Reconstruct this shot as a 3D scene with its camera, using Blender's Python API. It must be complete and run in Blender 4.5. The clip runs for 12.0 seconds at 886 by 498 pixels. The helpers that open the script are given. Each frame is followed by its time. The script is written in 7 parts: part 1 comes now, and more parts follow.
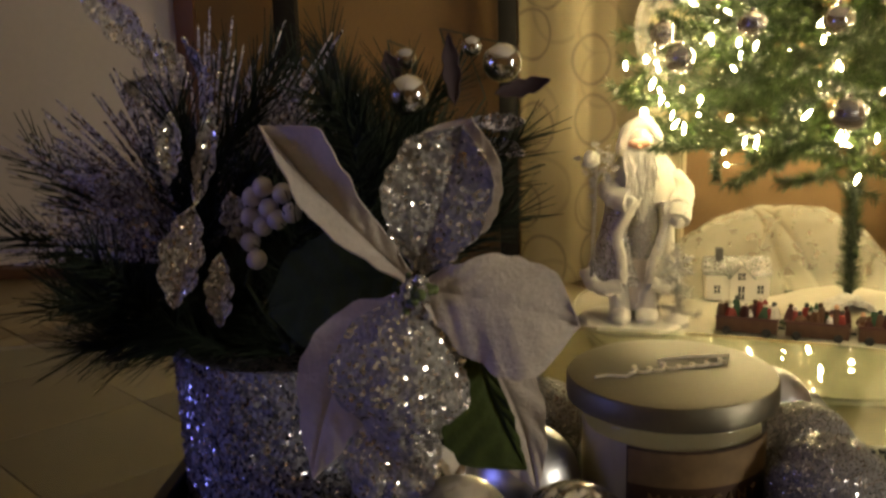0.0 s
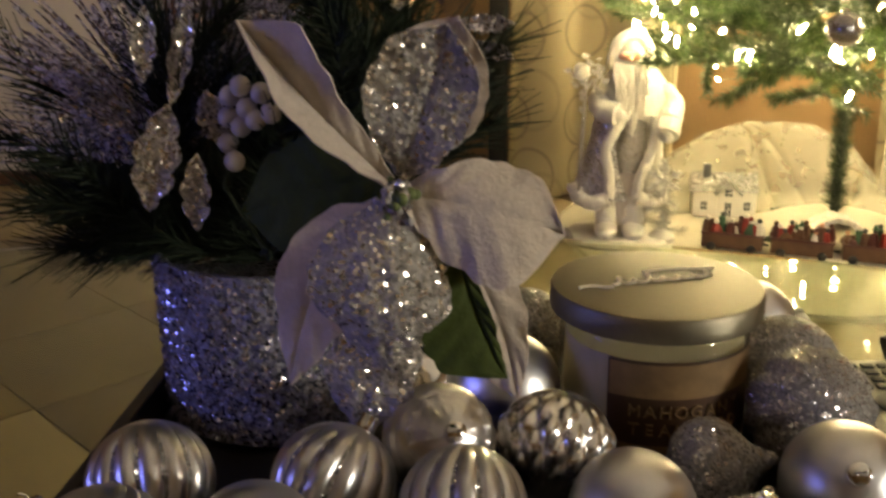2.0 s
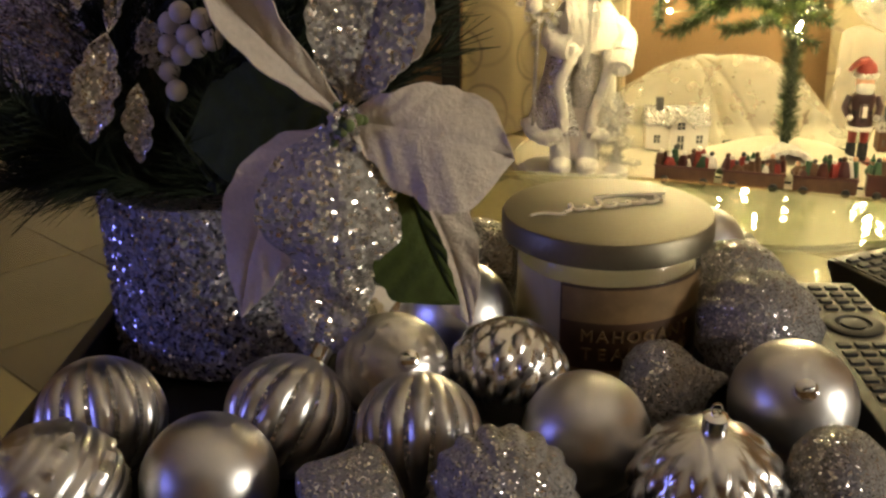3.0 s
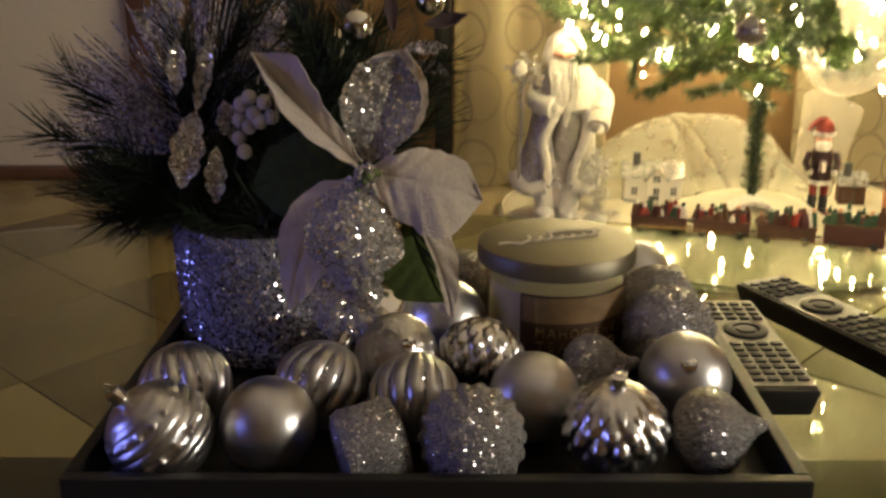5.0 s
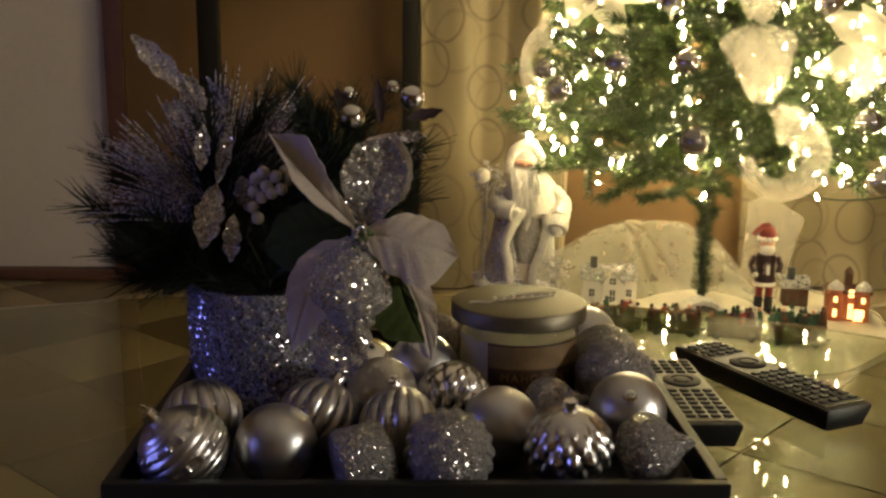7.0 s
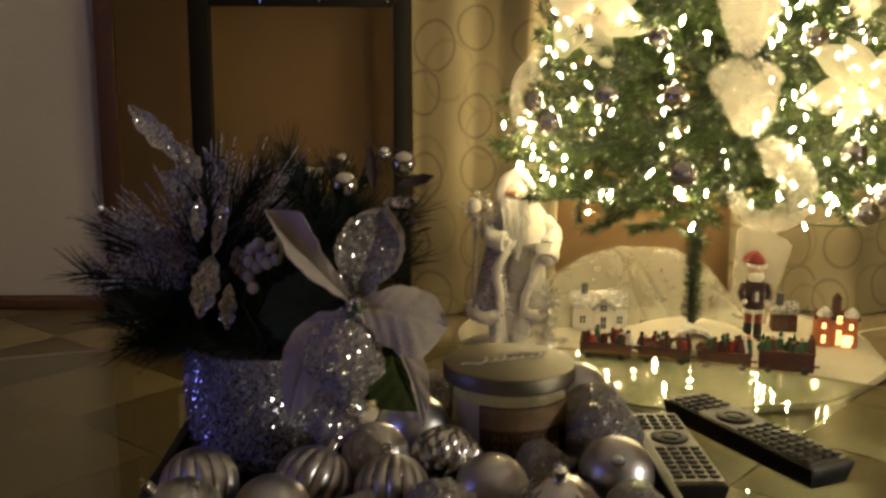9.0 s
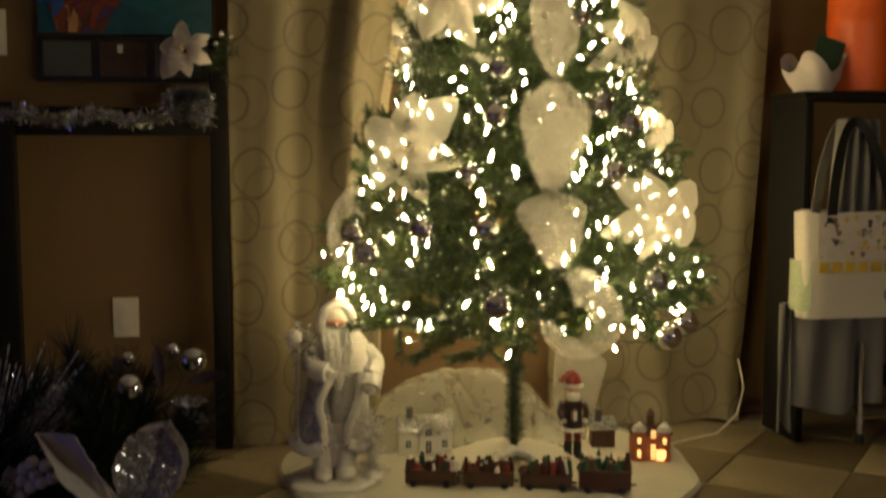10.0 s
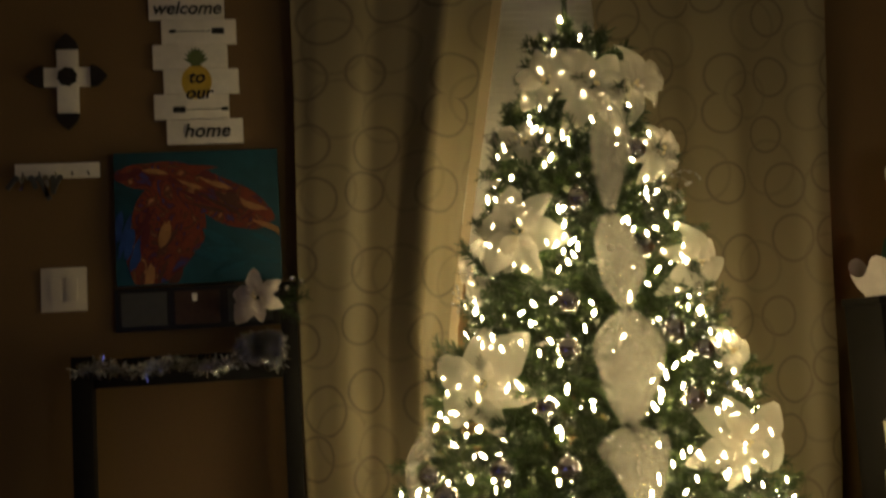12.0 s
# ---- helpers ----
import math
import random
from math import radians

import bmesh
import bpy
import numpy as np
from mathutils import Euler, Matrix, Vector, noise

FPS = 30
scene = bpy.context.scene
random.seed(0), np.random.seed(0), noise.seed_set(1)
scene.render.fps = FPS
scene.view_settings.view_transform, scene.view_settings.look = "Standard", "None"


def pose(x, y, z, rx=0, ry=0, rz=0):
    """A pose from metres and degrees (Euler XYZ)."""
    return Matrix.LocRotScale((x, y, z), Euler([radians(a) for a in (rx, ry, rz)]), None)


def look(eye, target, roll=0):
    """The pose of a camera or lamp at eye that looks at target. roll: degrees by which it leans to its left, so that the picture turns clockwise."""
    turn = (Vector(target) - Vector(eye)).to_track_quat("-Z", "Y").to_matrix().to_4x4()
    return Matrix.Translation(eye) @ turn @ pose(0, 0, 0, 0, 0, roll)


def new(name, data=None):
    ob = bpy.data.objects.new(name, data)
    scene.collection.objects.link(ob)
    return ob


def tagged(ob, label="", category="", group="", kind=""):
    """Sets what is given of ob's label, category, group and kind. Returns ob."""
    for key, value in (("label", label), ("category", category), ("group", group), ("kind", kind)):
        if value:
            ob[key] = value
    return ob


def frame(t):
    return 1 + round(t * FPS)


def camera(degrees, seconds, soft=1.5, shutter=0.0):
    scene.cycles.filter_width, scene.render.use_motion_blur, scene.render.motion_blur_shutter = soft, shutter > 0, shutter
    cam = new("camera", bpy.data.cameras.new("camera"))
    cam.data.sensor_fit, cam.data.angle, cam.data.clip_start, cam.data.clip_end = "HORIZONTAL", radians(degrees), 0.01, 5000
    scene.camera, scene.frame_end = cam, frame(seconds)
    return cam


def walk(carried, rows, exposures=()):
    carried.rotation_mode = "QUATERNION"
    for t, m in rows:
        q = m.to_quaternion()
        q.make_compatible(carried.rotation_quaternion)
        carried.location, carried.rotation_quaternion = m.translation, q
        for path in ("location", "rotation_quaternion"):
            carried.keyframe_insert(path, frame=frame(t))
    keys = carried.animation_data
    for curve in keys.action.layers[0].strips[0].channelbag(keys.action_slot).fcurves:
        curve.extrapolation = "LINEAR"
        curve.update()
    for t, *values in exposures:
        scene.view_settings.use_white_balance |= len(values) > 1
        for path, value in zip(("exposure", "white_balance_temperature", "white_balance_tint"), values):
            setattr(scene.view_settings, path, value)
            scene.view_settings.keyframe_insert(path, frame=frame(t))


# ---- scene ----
cam = camera(46.8, 12.0, 2.6, 0.5)
PATH = [
    (0, (0.067, -0.26, 0.706), (-0.091, 1.684, 0.263), -1.5),
    (0.5, (0.066, -0.253, 0.702), (-0.101, 1.669, 0.174), -0.7),
    (1, (0.065, -0.252, 0.701), (-0.111, 1.661, 0.144), -0.9),
    (1.5, (0.065, -0.255, 0.702), (-0.116, 1.651, 0.125), -1.1),
    (2, (0.068, -0.25, 0.7), (-0.064, 1.651, 0.093), -0.4),
    (2.5, (0.07, -0.247, 0.693), (0.022, 1.63, 0.003), -0.6),
    (4.5, (0.072, -0.305, 0.715), (0.024, 1.553, -0.023), -0.8),
    (5, (0.077, -0.426, 0.738), (0.043, 1.475, 0.115), -0.3),
    (5.5, (0.074, -0.506, 0.738), (0.118, 1.432, 0.249), 0.1),
    (6, (0.073, -0.541, 0.731), (0.134, 1.414, 0.317), 0.4),
    (6.5, (0.069, -0.553, 0.728), (0.112, 1.405, 0.323), 0.7),
    (8.5, (0.062, -0.558, 0.757), (0.105, 1.401, 0.355), 0.1),
    (9, (0.065, -0.564, 0.775), (0.121, 1.398, 0.395), 0.3),
    (9.5, (0.089, -0.566, 0.818), (0.283, 1.399, 0.5), 0.4),
    (10, (0.101, -0.561, 0.854), (0.478, 1.394, 0.664), 0.1),
    (10.5, (0.092, -0.557, 0.881), (0.459, 1.407, 0.799), -0.5),
    (11, (0.084, -0.559, 0.917), (0.389, 1.417, 0.925), -1.7),
    (11.5, (0.076, -0.553, 0.935), (0.363, 1.424, 1.029), -2.6),
    (12, (0.074, -0.554, 0.962), (0.347, 1.418, 1.147), -3.3),
]
EXPOSURES = [(0.0, 0.8), (0.5, 0.95), (1.0, 1.15), (1.5, 1.35), (2.5, 1.45), (4.5, 1.46), (5.0, 1.28), (6.5, 0.78), (9.0, 0.56), (9.5, 0.15), (10.0, -0.42), (11.0, -0.90), (12.0, -0.80)]
walk(cam, [(t, look(eye, target, roll)) for t, eye, target, roll in PATH], EXPOSURES)

# ---- world, lights ----
world = bpy.data.worlds.new("night")
scene.world = world
world.use_nodes = True
world.node_tree.nodes["Background"].inputs[0].default_value = (0.30, 0.28, 0.26, 1)
world.node_tree.nodes["Background"].inputs[1].default_value = 0.01
BULB_GLOW = 275.0
# Unseen side sources, inferred from bauble highlights; strengths set to light the flower.
UNSEEN_TV_GLOW = 2.9
UNSEEN_LAMP_GLOW = 40.0


# ---- materials ----
def shader(name):
    m = bpy.data.materials.new(name)
    m.use_nodes = True
    return m, m.node_tree, m.node_tree.nodes["Principled BSDF"]


def node(nt, kind, **values):
    n = nt.nodes.new(kind)
    for key, value in values.items():
        n.inputs[key.replace("_", " ")].default_value = value
    return n


def paint(name, colour, rough=0.5, metal=0.0, grain=40.0, vary=0.25, bump=0.1, blotch=3.0, through_light=0.0, sheen=0.0):
    """A surface with a fine grain and broad blotches over one colour."""
    m, nt, b = shader(name)
    tc = nt.nodes.new("ShaderNodeTexCoord")
    fine = node(nt, "ShaderNodeTexNoise", Scale=grain, Detail=5.0, Roughness=0.6)
    broad = node(nt, "ShaderNodeTexNoise", Scale=blotch, Detail=3.0)
    nt.links.new(tc.outputs["Object"], fine.inputs["Vector"])
    nt.links.new(tc.outputs["Object"], broad.inputs["Vector"])
    add = nt.nodes.new("ShaderNodeMath")
    add.operation = "ADD"
    nt.links.new(fine.outputs["Fac"], add.inputs[0])
    nt.links.new(broad.outputs["Fac"], add.inputs[1])
    ramp = nt.nodes.new("ShaderNodeMapRange")
    ramp.inputs["From Min"].default_value, ramp.inputs["From Max"].default_value = 0.6, 1.4
    ramp.inputs["To Min"].default_value, ramp.inputs["To Max"].default_value = 1 - vary, 1 + vary
    nt.links.new(add.outputs[0], ramp.inputs["Value"])
    mul = nt.nodes.new("ShaderNodeVectorMath")
    mul.operation = "SCALE"
    mul.inputs[0].default_value = colour
    nt.links.new(ramp.outputs["Result"], mul.inputs["Scale"])
    nt.links.new(mul.outputs[0], b.inputs["Base Color"])
    b.inputs["Roughness"].default_value = rough
    b.inputs["Metallic"].default_value = metal
    if sheen:
        b.inputs["Sheen Weight"].default_value = sheen
    if through_light:
        b.inputs["Subsurface Weight"].default_value = 0.0
        tr = node(nt, "ShaderNodeBsdfTranslucent")
        nt.links.new(mul.outputs[0], tr.inputs["Color"])
        mix = nt.nodes.new("ShaderNodeMixShader")
        mix.inputs[0].default_value = through_light
        nt.links.new(b.outputs[0], mix.inputs[1])
        nt.links.new(tr.outputs[0], mix.inputs[2])
        nt.links.new(mix.outputs[0], nt.nodes["Material Output"].inputs["Surface"])
    if bump:
        bp = node(nt, "ShaderNodeBump", Strength=bump, Distance=0.004)
        nt.links.new(fine.outputs["Fac"], bp.inputs["Height"])
        nt.links.new(bp.outputs[0], b.inputs["Normal"])
    return m


def glitter(name, colour, flake=900.0, tilt=0.9, rough=0.22, metal=0.9, dark=0.25, dull=0.0, spark=1.0):
    """Small flakes, each with its own tilt and tone."""
    m, nt, b = shader(name)
    tc = nt.nodes.new("ShaderNodeTexCoord")
    vor = node(nt, "ShaderNodeTexVoronoi", Scale=flake)
    nt.links.new(tc.outputs["Object"], vor.inputs["Vector"])
    sub = nt.nodes.new("ShaderNodeVectorMath")
    sub.operation = "SUBTRACT"
    sub.inputs[1].default_value = (0.5, 0.5, 0.5)
    nt.links.new(vor.outputs["Color"], sub.inputs[0])
    sc = nt.nodes.new("ShaderNodeVectorMath")
    sc.operation = "SCALE"
    sc.inputs["Scale"].default_value = tilt * 2
    nt.links.new(sub.outputs[0], sc.inputs[0])
    geo = nt.nodes.new("ShaderNodeNewGeometry")
    add = nt.nodes.new("ShaderNodeVectorMath")
    nt.links.new(geo.outputs["Normal"], add.inputs[0])
    nt.links.new(sc.outputs[0], add.inputs[1])
    nor = nt.nodes.new("ShaderNodeVectorMath")
    nor.operation = "NORMALIZE"
    nt.links.new(add.outputs[0], nor.inputs[0])
    nt.links.new(nor.outputs[0], b.inputs["Normal"])
    sep = nt.nodes.new("ShaderNodeSeparateColor")
    nt.links.new(vor.outputs["Color"], sep.inputs[0])
    ramp = nt.nodes.new("ShaderNodeMapRange")
    ramp.inputs["To Min"].default_value, ramp.inputs["To Max"].default_value = dark, 1.1
    nt.links.new(sep.outputs[2], ramp.inputs["Value"])
    mul = nt.nodes.new("ShaderNodeVectorMath")
    mul.operation = "SCALE"
    mul.inputs[0].default_value = colour
    nt.links.new(ramp.outputs["Result"], mul.inputs["Scale"])
    nt.links.new(mul.outputs[0], b.inputs["Base Color"])
    b.inputs["Roughness"].default_value = rough
    if dull:
        mr = nt.nodes.new("ShaderNodeMath")
        mr.operation = "GREATER_THAN"
        mr.inputs[1].default_value = dull
        nt.links.new(sep.outputs[0], mr.inputs[0])
        m2 = nt.nodes.new("ShaderNodeMath")
        m2.operation = "MULTIPLY"
        m2.inputs[1].default_value = metal
        rg = nt.nodes.new("ShaderNodeMapRange")
        rg.inputs["To Min"].default_value, rg.inputs["To Max"].default_value = 0.62, rough
        nt.links.new(mr.outputs[0], rg.inputs["Value"])
        nt.links.new(rg.outputs["Result"], b.inputs["Roughness"])
        gain = nt.nodes.new("ShaderNodeMapRange")
        gain.inputs["To Min"].default_value, gain.inputs["To Max"].default_value = 1 / spark, spark
        nt.links.new(mr.outputs[0], gain.inputs["Value"])
        both = nt.nodes.new("ShaderNodeMath")
        both.operation = "MULTIPLY"
        nt.links.new(ramp.outputs["Result"], both.inputs[0])
        nt.links.new(gain.outputs["Result"], both.inputs[1])
        nt.links.new(both.outputs[0], mul.inputs["Scale"])
        nt.links.new(mr.outputs[0], m2.inputs[0])
        nt.links.new(m2.outputs[0], b.inputs["Metallic"])
    else:
        b.inputs["Metallic"].default_value = metal
    return m


def glow(name, colour, strength):
    m, nt, b = shader(name)
    b.inputs["Base Color"].default_value = (*colour, 1)
    b.inputs["Emission Color"].default_value = (*colour, 1)
    b.inputs["Emission Strength"].default_value = strength
    return m


def clear(name, tint=(1, 1, 1), gloss=0.02, ior=1.5):
    """A thin pane or shell: sees straight through, mirrors by Fresnel."""
    m, nt, b = shader(name)
    nt.nodes.remove(b)
    tr = nt.nodes.new("ShaderNodeBsdfTransparent")
    tr.inputs[0].default_value = (*tint, 1)
    gl = nt.nodes.new("ShaderNodeBsdfGlossy")
    gl.inputs["Roughness"].default_value = gloss
    lw = nt.nodes.new("ShaderNodeLayerWeight")
    lw.inputs["Blend"].default_value = 0.5
    pw = nt.nodes.new("ShaderNodeMath")
    pw.operation = "POWER"
    pw.inputs[1].default_value = 5.0
    nt.links.new(lw.outputs["Facing"], pw.inputs[0])
    fr = nt.nodes.new("ShaderNodeMapRange")
    fr.inputs["To Min"].default_value = ((ior - 1) / (ior + 1)) ** 2
    nt.links.new(pw.outputs[0], fr.inputs["Value"])
    mix = nt.nodes.new("ShaderNodeMixShader")
    nt.links.new(fr.outputs["Result"], mix.inputs[0])
    nt.links.new(tr.outputs[0], mix.inputs[1])
    nt.links.new(gl.outputs[0], mix.inputs[2])
    nt.links.new(mix.outputs[0], nt.nodes["Material Output"].inputs["Surface"])
    return m


def sheer(name, colour, cover=0.5, gloss=0.45):
    """Organza: partly open weave, lets light through."""
    m, nt, b = shader(name)
    nt.nodes.remove(b)
    tc = nt.nodes.new("ShaderNodeTexCoord")
    nz = node(nt, "ShaderNodeTexNoise", Scale=30.0, Detail=4.0)
    nt.links.new(tc.outputs["Object"], nz.inputs["Vector"])
    ramp = nt.nodes.new("ShaderNodeMapRange")
    ramp.inputs["From Min"].default_value, ramp.inputs["From Max"].default_value = 0.3, 0.7
    ramp.inputs["To Min"].default_value, ramp.inputs["To Max"].default_value = max(0, cover - 0.02), min(1, cover + 0.02)
    nt.links.new(nz.outputs["Fac"], ramp.inputs["Value"])
    tp = nt.nodes.new("ShaderNodeBsdfTransparent")
    tr = nt.nodes.new("ShaderNodeBsdfTranslucent")
    tr.inputs[0].default_value = (*colour, 1)
    df = nt.nodes.new("ShaderNodeBsdfPrincipled")
    df.inputs["Base Color"].default_value = (*colour, 1)
    df.inputs["Roughness"].default_value = gloss
    inner = nt.nodes.new("ShaderNodeMixShader")
    inner.inputs[0].default_value = 0.5
    nt.links.new(df.outputs[0], inner.inputs[1])
    nt.links.new(tr.outputs[0], inner.inputs[2])
    mix = nt.nodes.new("ShaderNodeMixShader")
    nt.links.new(ramp.outputs["Result"], mix.inputs[0])
    nt.links.new(tp.outputs[0], mix.inputs[1])
    nt.links.new(inner.outputs[0], mix.inputs[2])
    nt.links.new(mix.outputs[0], nt.nodes["Material Output"].inputs["Surface"])
    return m


def ringed_cloth(name, cloth, ring):
    """Taupe curtain cloth with stitched circles of two sizes."""
    m, nt, b = shader(name)
    tc = nt.nodes.new("ShaderNodeTexCoord")
    uv = tc.outputs["UV"]
    lines = None
    for scale, shift, rmin, rmax, strength in ((5.2, 0.0, 0.29, 0.38, 0.62), (4.3, 3.7, 0.30, 0.37, 0.30)):
        mp = nt.nodes.new("ShaderNodeMapping")
        mp.inputs["Location"].default_value = (shift, shift * 0.7, 0)
        nt.links.new(uv, mp.inputs["Vector"])
        vor = node(nt, "ShaderNodeTexVoronoi", Scale=scale, Randomness=0.45)
        vor.voronoi_dimensions = "2D"
        nt.links.new(mp.outputs[0], vor.inputs["Vector"])
        sep = nt.nodes.new("ShaderNodeSeparateColor")
        nt.links.new(vor.outputs["Color"], sep.inputs[0])
        rr = nt.nodes.new("ShaderNodeMapRange")
        rr.inputs["To Min"].default_value, rr.inputs["To Max"].default_value = rmin, rmax
        nt.links.new(sep.outputs[0], rr.inputs["Value"])
        d = nt.nodes.new("ShaderNodeMath")
        d.operation = "SUBTRACT"
        nt.links.new(vor.outputs["Distance"], d.inputs[0])
        nt.links.new(rr.outputs["Result"], d.inputs[1])
        ab = nt.nodes.new("ShaderNodeMath")
        ab.operation = "ABSOLUTE"
        nt.links.new(d.outputs[0], ab.inputs[0])
        edge = nt.nodes.new("ShaderNodeMapRange")
        edge.inputs["From Min"].default_value, edge.inputs["From Max"].default_value = 0.014, 0.036
        edge.inputs["To Min"].default_value, edge.inputs["To Max"].default_value = strength, 0.0
        nt.links.new(ab.outputs[0], edge.inputs["Value"])
        if lines is None:
            lines = edge.outputs["Result"]
        else:
            mx = nt.nodes.new("ShaderNodeMath")
            mx.operation = "MAXIMUM"
            nt.links.new(lines, mx.inputs[0])
            nt.links.new(edge.outputs["Result"], mx.inputs[1])
            lines = mx.outputs[0]
    nz = node(nt, "ShaderNodeTexNoise", Scale=260.0, Detail=3.0)
    nt.links.new(uv, nz.inputs["Vector"])
    br = nt.nodes.new("ShaderNodeMath")
    br.operation = "MULTIPLY"
    nt.links.new(lines, br.inputs[0])
    brk = nt.nodes.new("ShaderNodeMapRange")
    brk.inputs["From Min"].default_value, brk.inputs["From Max"].default_value = 0.25, 0.6
    brk.inputs["To Min"].default_value = 0.45
    nt.links.new(nz.outputs["Fac"], brk.inputs["Value"])
    nt.links.new(brk.outputs["Result"], br.inputs[1])
    mix = nt.nodes.new("ShaderNodeMix")
    mix.data_type = "RGBA"
    mix.inputs["A"].default_value = (*cloth, 1)
    mix.inputs["B"].default_value = (*ring, 1)
    nt.links.new(br.outputs[0], mix.inputs["Factor"])
    nt.links.new(mix.outputs["Result"], b.inputs["Base Color"])
    b.inputs["Roughness"].default_value = 0.55
    b.inputs["Sheen Weight"].default_value = 0.15
    bp = node(nt, "ShaderNodeBump", Strength=0.15, Distance=0.002)
    nt.links.new(nz.outputs["Fac"], bp.inputs["Height"])
    nt.links.new(bp.outputs[0], b.inputs["Normal"])
    return m


def tile_stone(name, colour):
    m, nt, b = shader(name)
    tc = nt.nodes.new("ShaderNodeTexCoord")
    info = nt.nodes.new("ShaderNodeObjectInfo")
    off = nt.nodes.new("ShaderNodeVectorMath")
    off.operation = "SCALE"
    off.inputs[0].default_value = (31, 17, 9)
    nt.links.new(info.outputs["Random"], off.inputs["Scale"])
    add = nt.nodes.new("ShaderNodeVectorMath")
    nt.links.new(tc.outputs["Object"], add.inputs[0])
    nt.links.new(off.outputs[0], add.inputs[1])
    n1 = node(nt, "ShaderNodeTexNoise", Scale=5.0, Detail=6.0, Roughness=0.62, Distortion=1.2)
    n2 = node(nt, "ShaderNodeTexNoise", Scale=60.0, Detail=4.0)
    nt.links.new(add.outputs[0], n1.inputs["Vector"])
    nt.links.new(add.outputs[0], n2.inputs["Vector"])
    s = nt.nodes.new("ShaderNodeMath")
    nt.links.new(n1.outputs["Fac"], s.inputs[0])
    nt.links.new(n2.outputs["Fac"], s.inputs[1])
    s2 = nt.nodes.new("ShaderNodeMath")
    nt.links.new(s.outputs[0], s2.inputs[0])
    nt.links.new(info.outputs["Random"], s2.inputs[1])
    r = nt.nodes.new("ShaderNodeMapRange")
    r.inputs["From Min"].default_value, r.inputs["From Max"].default_value = 0.7, 2.3
    r.inputs["To Min"].default_value, r.inputs["To Max"].default_value = 0.5, 1.45
    nt.links.new(s2.outputs[0], r.inputs["Value"])
    mul = nt.nodes.new("ShaderNodeVectorMath")
    mul.operation = "SCALE"
    mul.inputs[0].default_value = colour
    nt.links.new(r.outputs["Result"], mul.inputs["Scale"])
    nt.links.new(mul.outputs[0], b.inputs["Base Color"])
    b.inputs["Roughness"].default_value = 0.38
    bp = node(nt, "ShaderNodeBump", Strength=0.12, Distance=0.003)
    nt.links.new(n1.outputs["Fac"], bp.inputs["Height"])
    nt.links.new(bp.outputs[0], b.inputs["Normal"])
    return m


M_WALL = paint("tan_wall_paint", (0.147, 0.085, 0.032), 0.8, grain=120, vary=0.10, bump=0.25)
M_CEIL = paint("ceiling_paint", (0.7, 0.66, 0.58), 0.9, grain=90, vary=0.05, bump=0.3)
M_TRIM = paint("red_brown_wood", (0.10, 0.045, 0.022), 0.45, grain=30, vary=0.35)
M_DARKWOOD = paint("near_black_wood", (0.030, 0.017, 0.009), 0.6, grain=30, vary=0.35)
M_DOOR = paint("white_door_paint", (0.62, 0.57, 0.52), 0.55, grain=60, vary=0.05, bump=0.05)
M_BLACK = paint("black_lacquer", (0.006, 0.0055, 0.005), 0.5, grain=60, vary=0.3, bump=0.05)
M_BLACKMETAL = paint("black_frame_paint", (0.006, 0.005, 0.0045), 0.7, grain=60, vary=0.3, bump=0.05)
M_BLACKMETAL.node_tree.nodes["Principled BSDF"].inputs["Specular IOR Level"].default_value = 0.2
M_GROUT = paint("grout", (0.16, 0.13, 0.09), 0.9, grain=150, vary=0.2)
M_TILE_LIGHT = tile_stone("light_stone_tile", (0.242, 0.190, 0.111))
M_TILE_DARK = tile_stone("dark_stone_tile", (0.150, 0.112, 0.061))
M_CURTAIN = ringed_cloth("ringed_curtain_cloth", (0.188, 0.152, 0.083), (0.060, 0.040, 0.021))
M_LIT_EDGE = paint("lit_curtain_edge", (0.33, 0.26, 0.165), 0.8, grain=300, vary=0.08, bump=0.1)
M_BLIND = paint("white_blind_slat", (0.75, 0.72, 0.66), 0.5, grain=50, vary=0.05)
M_GLASS = clear("glass_pane", (0.79, 0.81, 0.71), 0.018, 1.5)
M_JAR = clear("jar_glass", (0.97, 0.97, 0.95), 0.02, 1.45)
M_GLASSEDGE = paint("green_glass_edge", (0.10, 0.22, 0.16), 0.2, vary=0.1, bump=0)
M_LEAF = paint("green_plastic_needle", (0.024, 0.043, 0.007), 0.42, grain=70, vary=0.5, bump=0)
M_STEM = paint("green_wire_stem", (0.03, 0.04, 0.02), 0.7, grain=70, vary=0.4)
M_BULB = glow("warm_white_bulb", (1.0, 0.785, 0.38), BULB_GLOW)
M_WIRE = paint("green_light_wire", (0.015, 0.035, 0.015), 0.5, grain=50)
M_ORGANZA = sheer("white_organza", (0.76, 0.72, 0.64), 0.30, 0.30)
M_PETALCLOTH = sheer("white_sheer_petal", (0.76, 0.70, 0.61), 0.44, 0.40)
M_SILVER = paint("silver_mirror_ball", (0.80, 0.80, 0.82), 0.12, 1.0, vary=0.08, bump=0.03)
M_SMOKE = paint("smoked_silver_ball", (0.36, 0.345, 0.34), 0.24, 0.80, vary=0.15, bump=0.05)
M_PEARL = paint("clear_pearl_ball", (0.62, 0.60, 0.56), 0.12, 0.9, vary=0.12, bump=0.05)
M_SATIN = paint("satin_champagne_silver", (0.62, 0.61, 0.64), 0.36, 1.0, grain=200, vary=0.06, bump=0.02)
M_RIBBED = paint("ribbed_silver_satin", (0.60, 0.59, 0.62), 0.32, 1.0, grain=200, vary=0.12, bump=0.04)
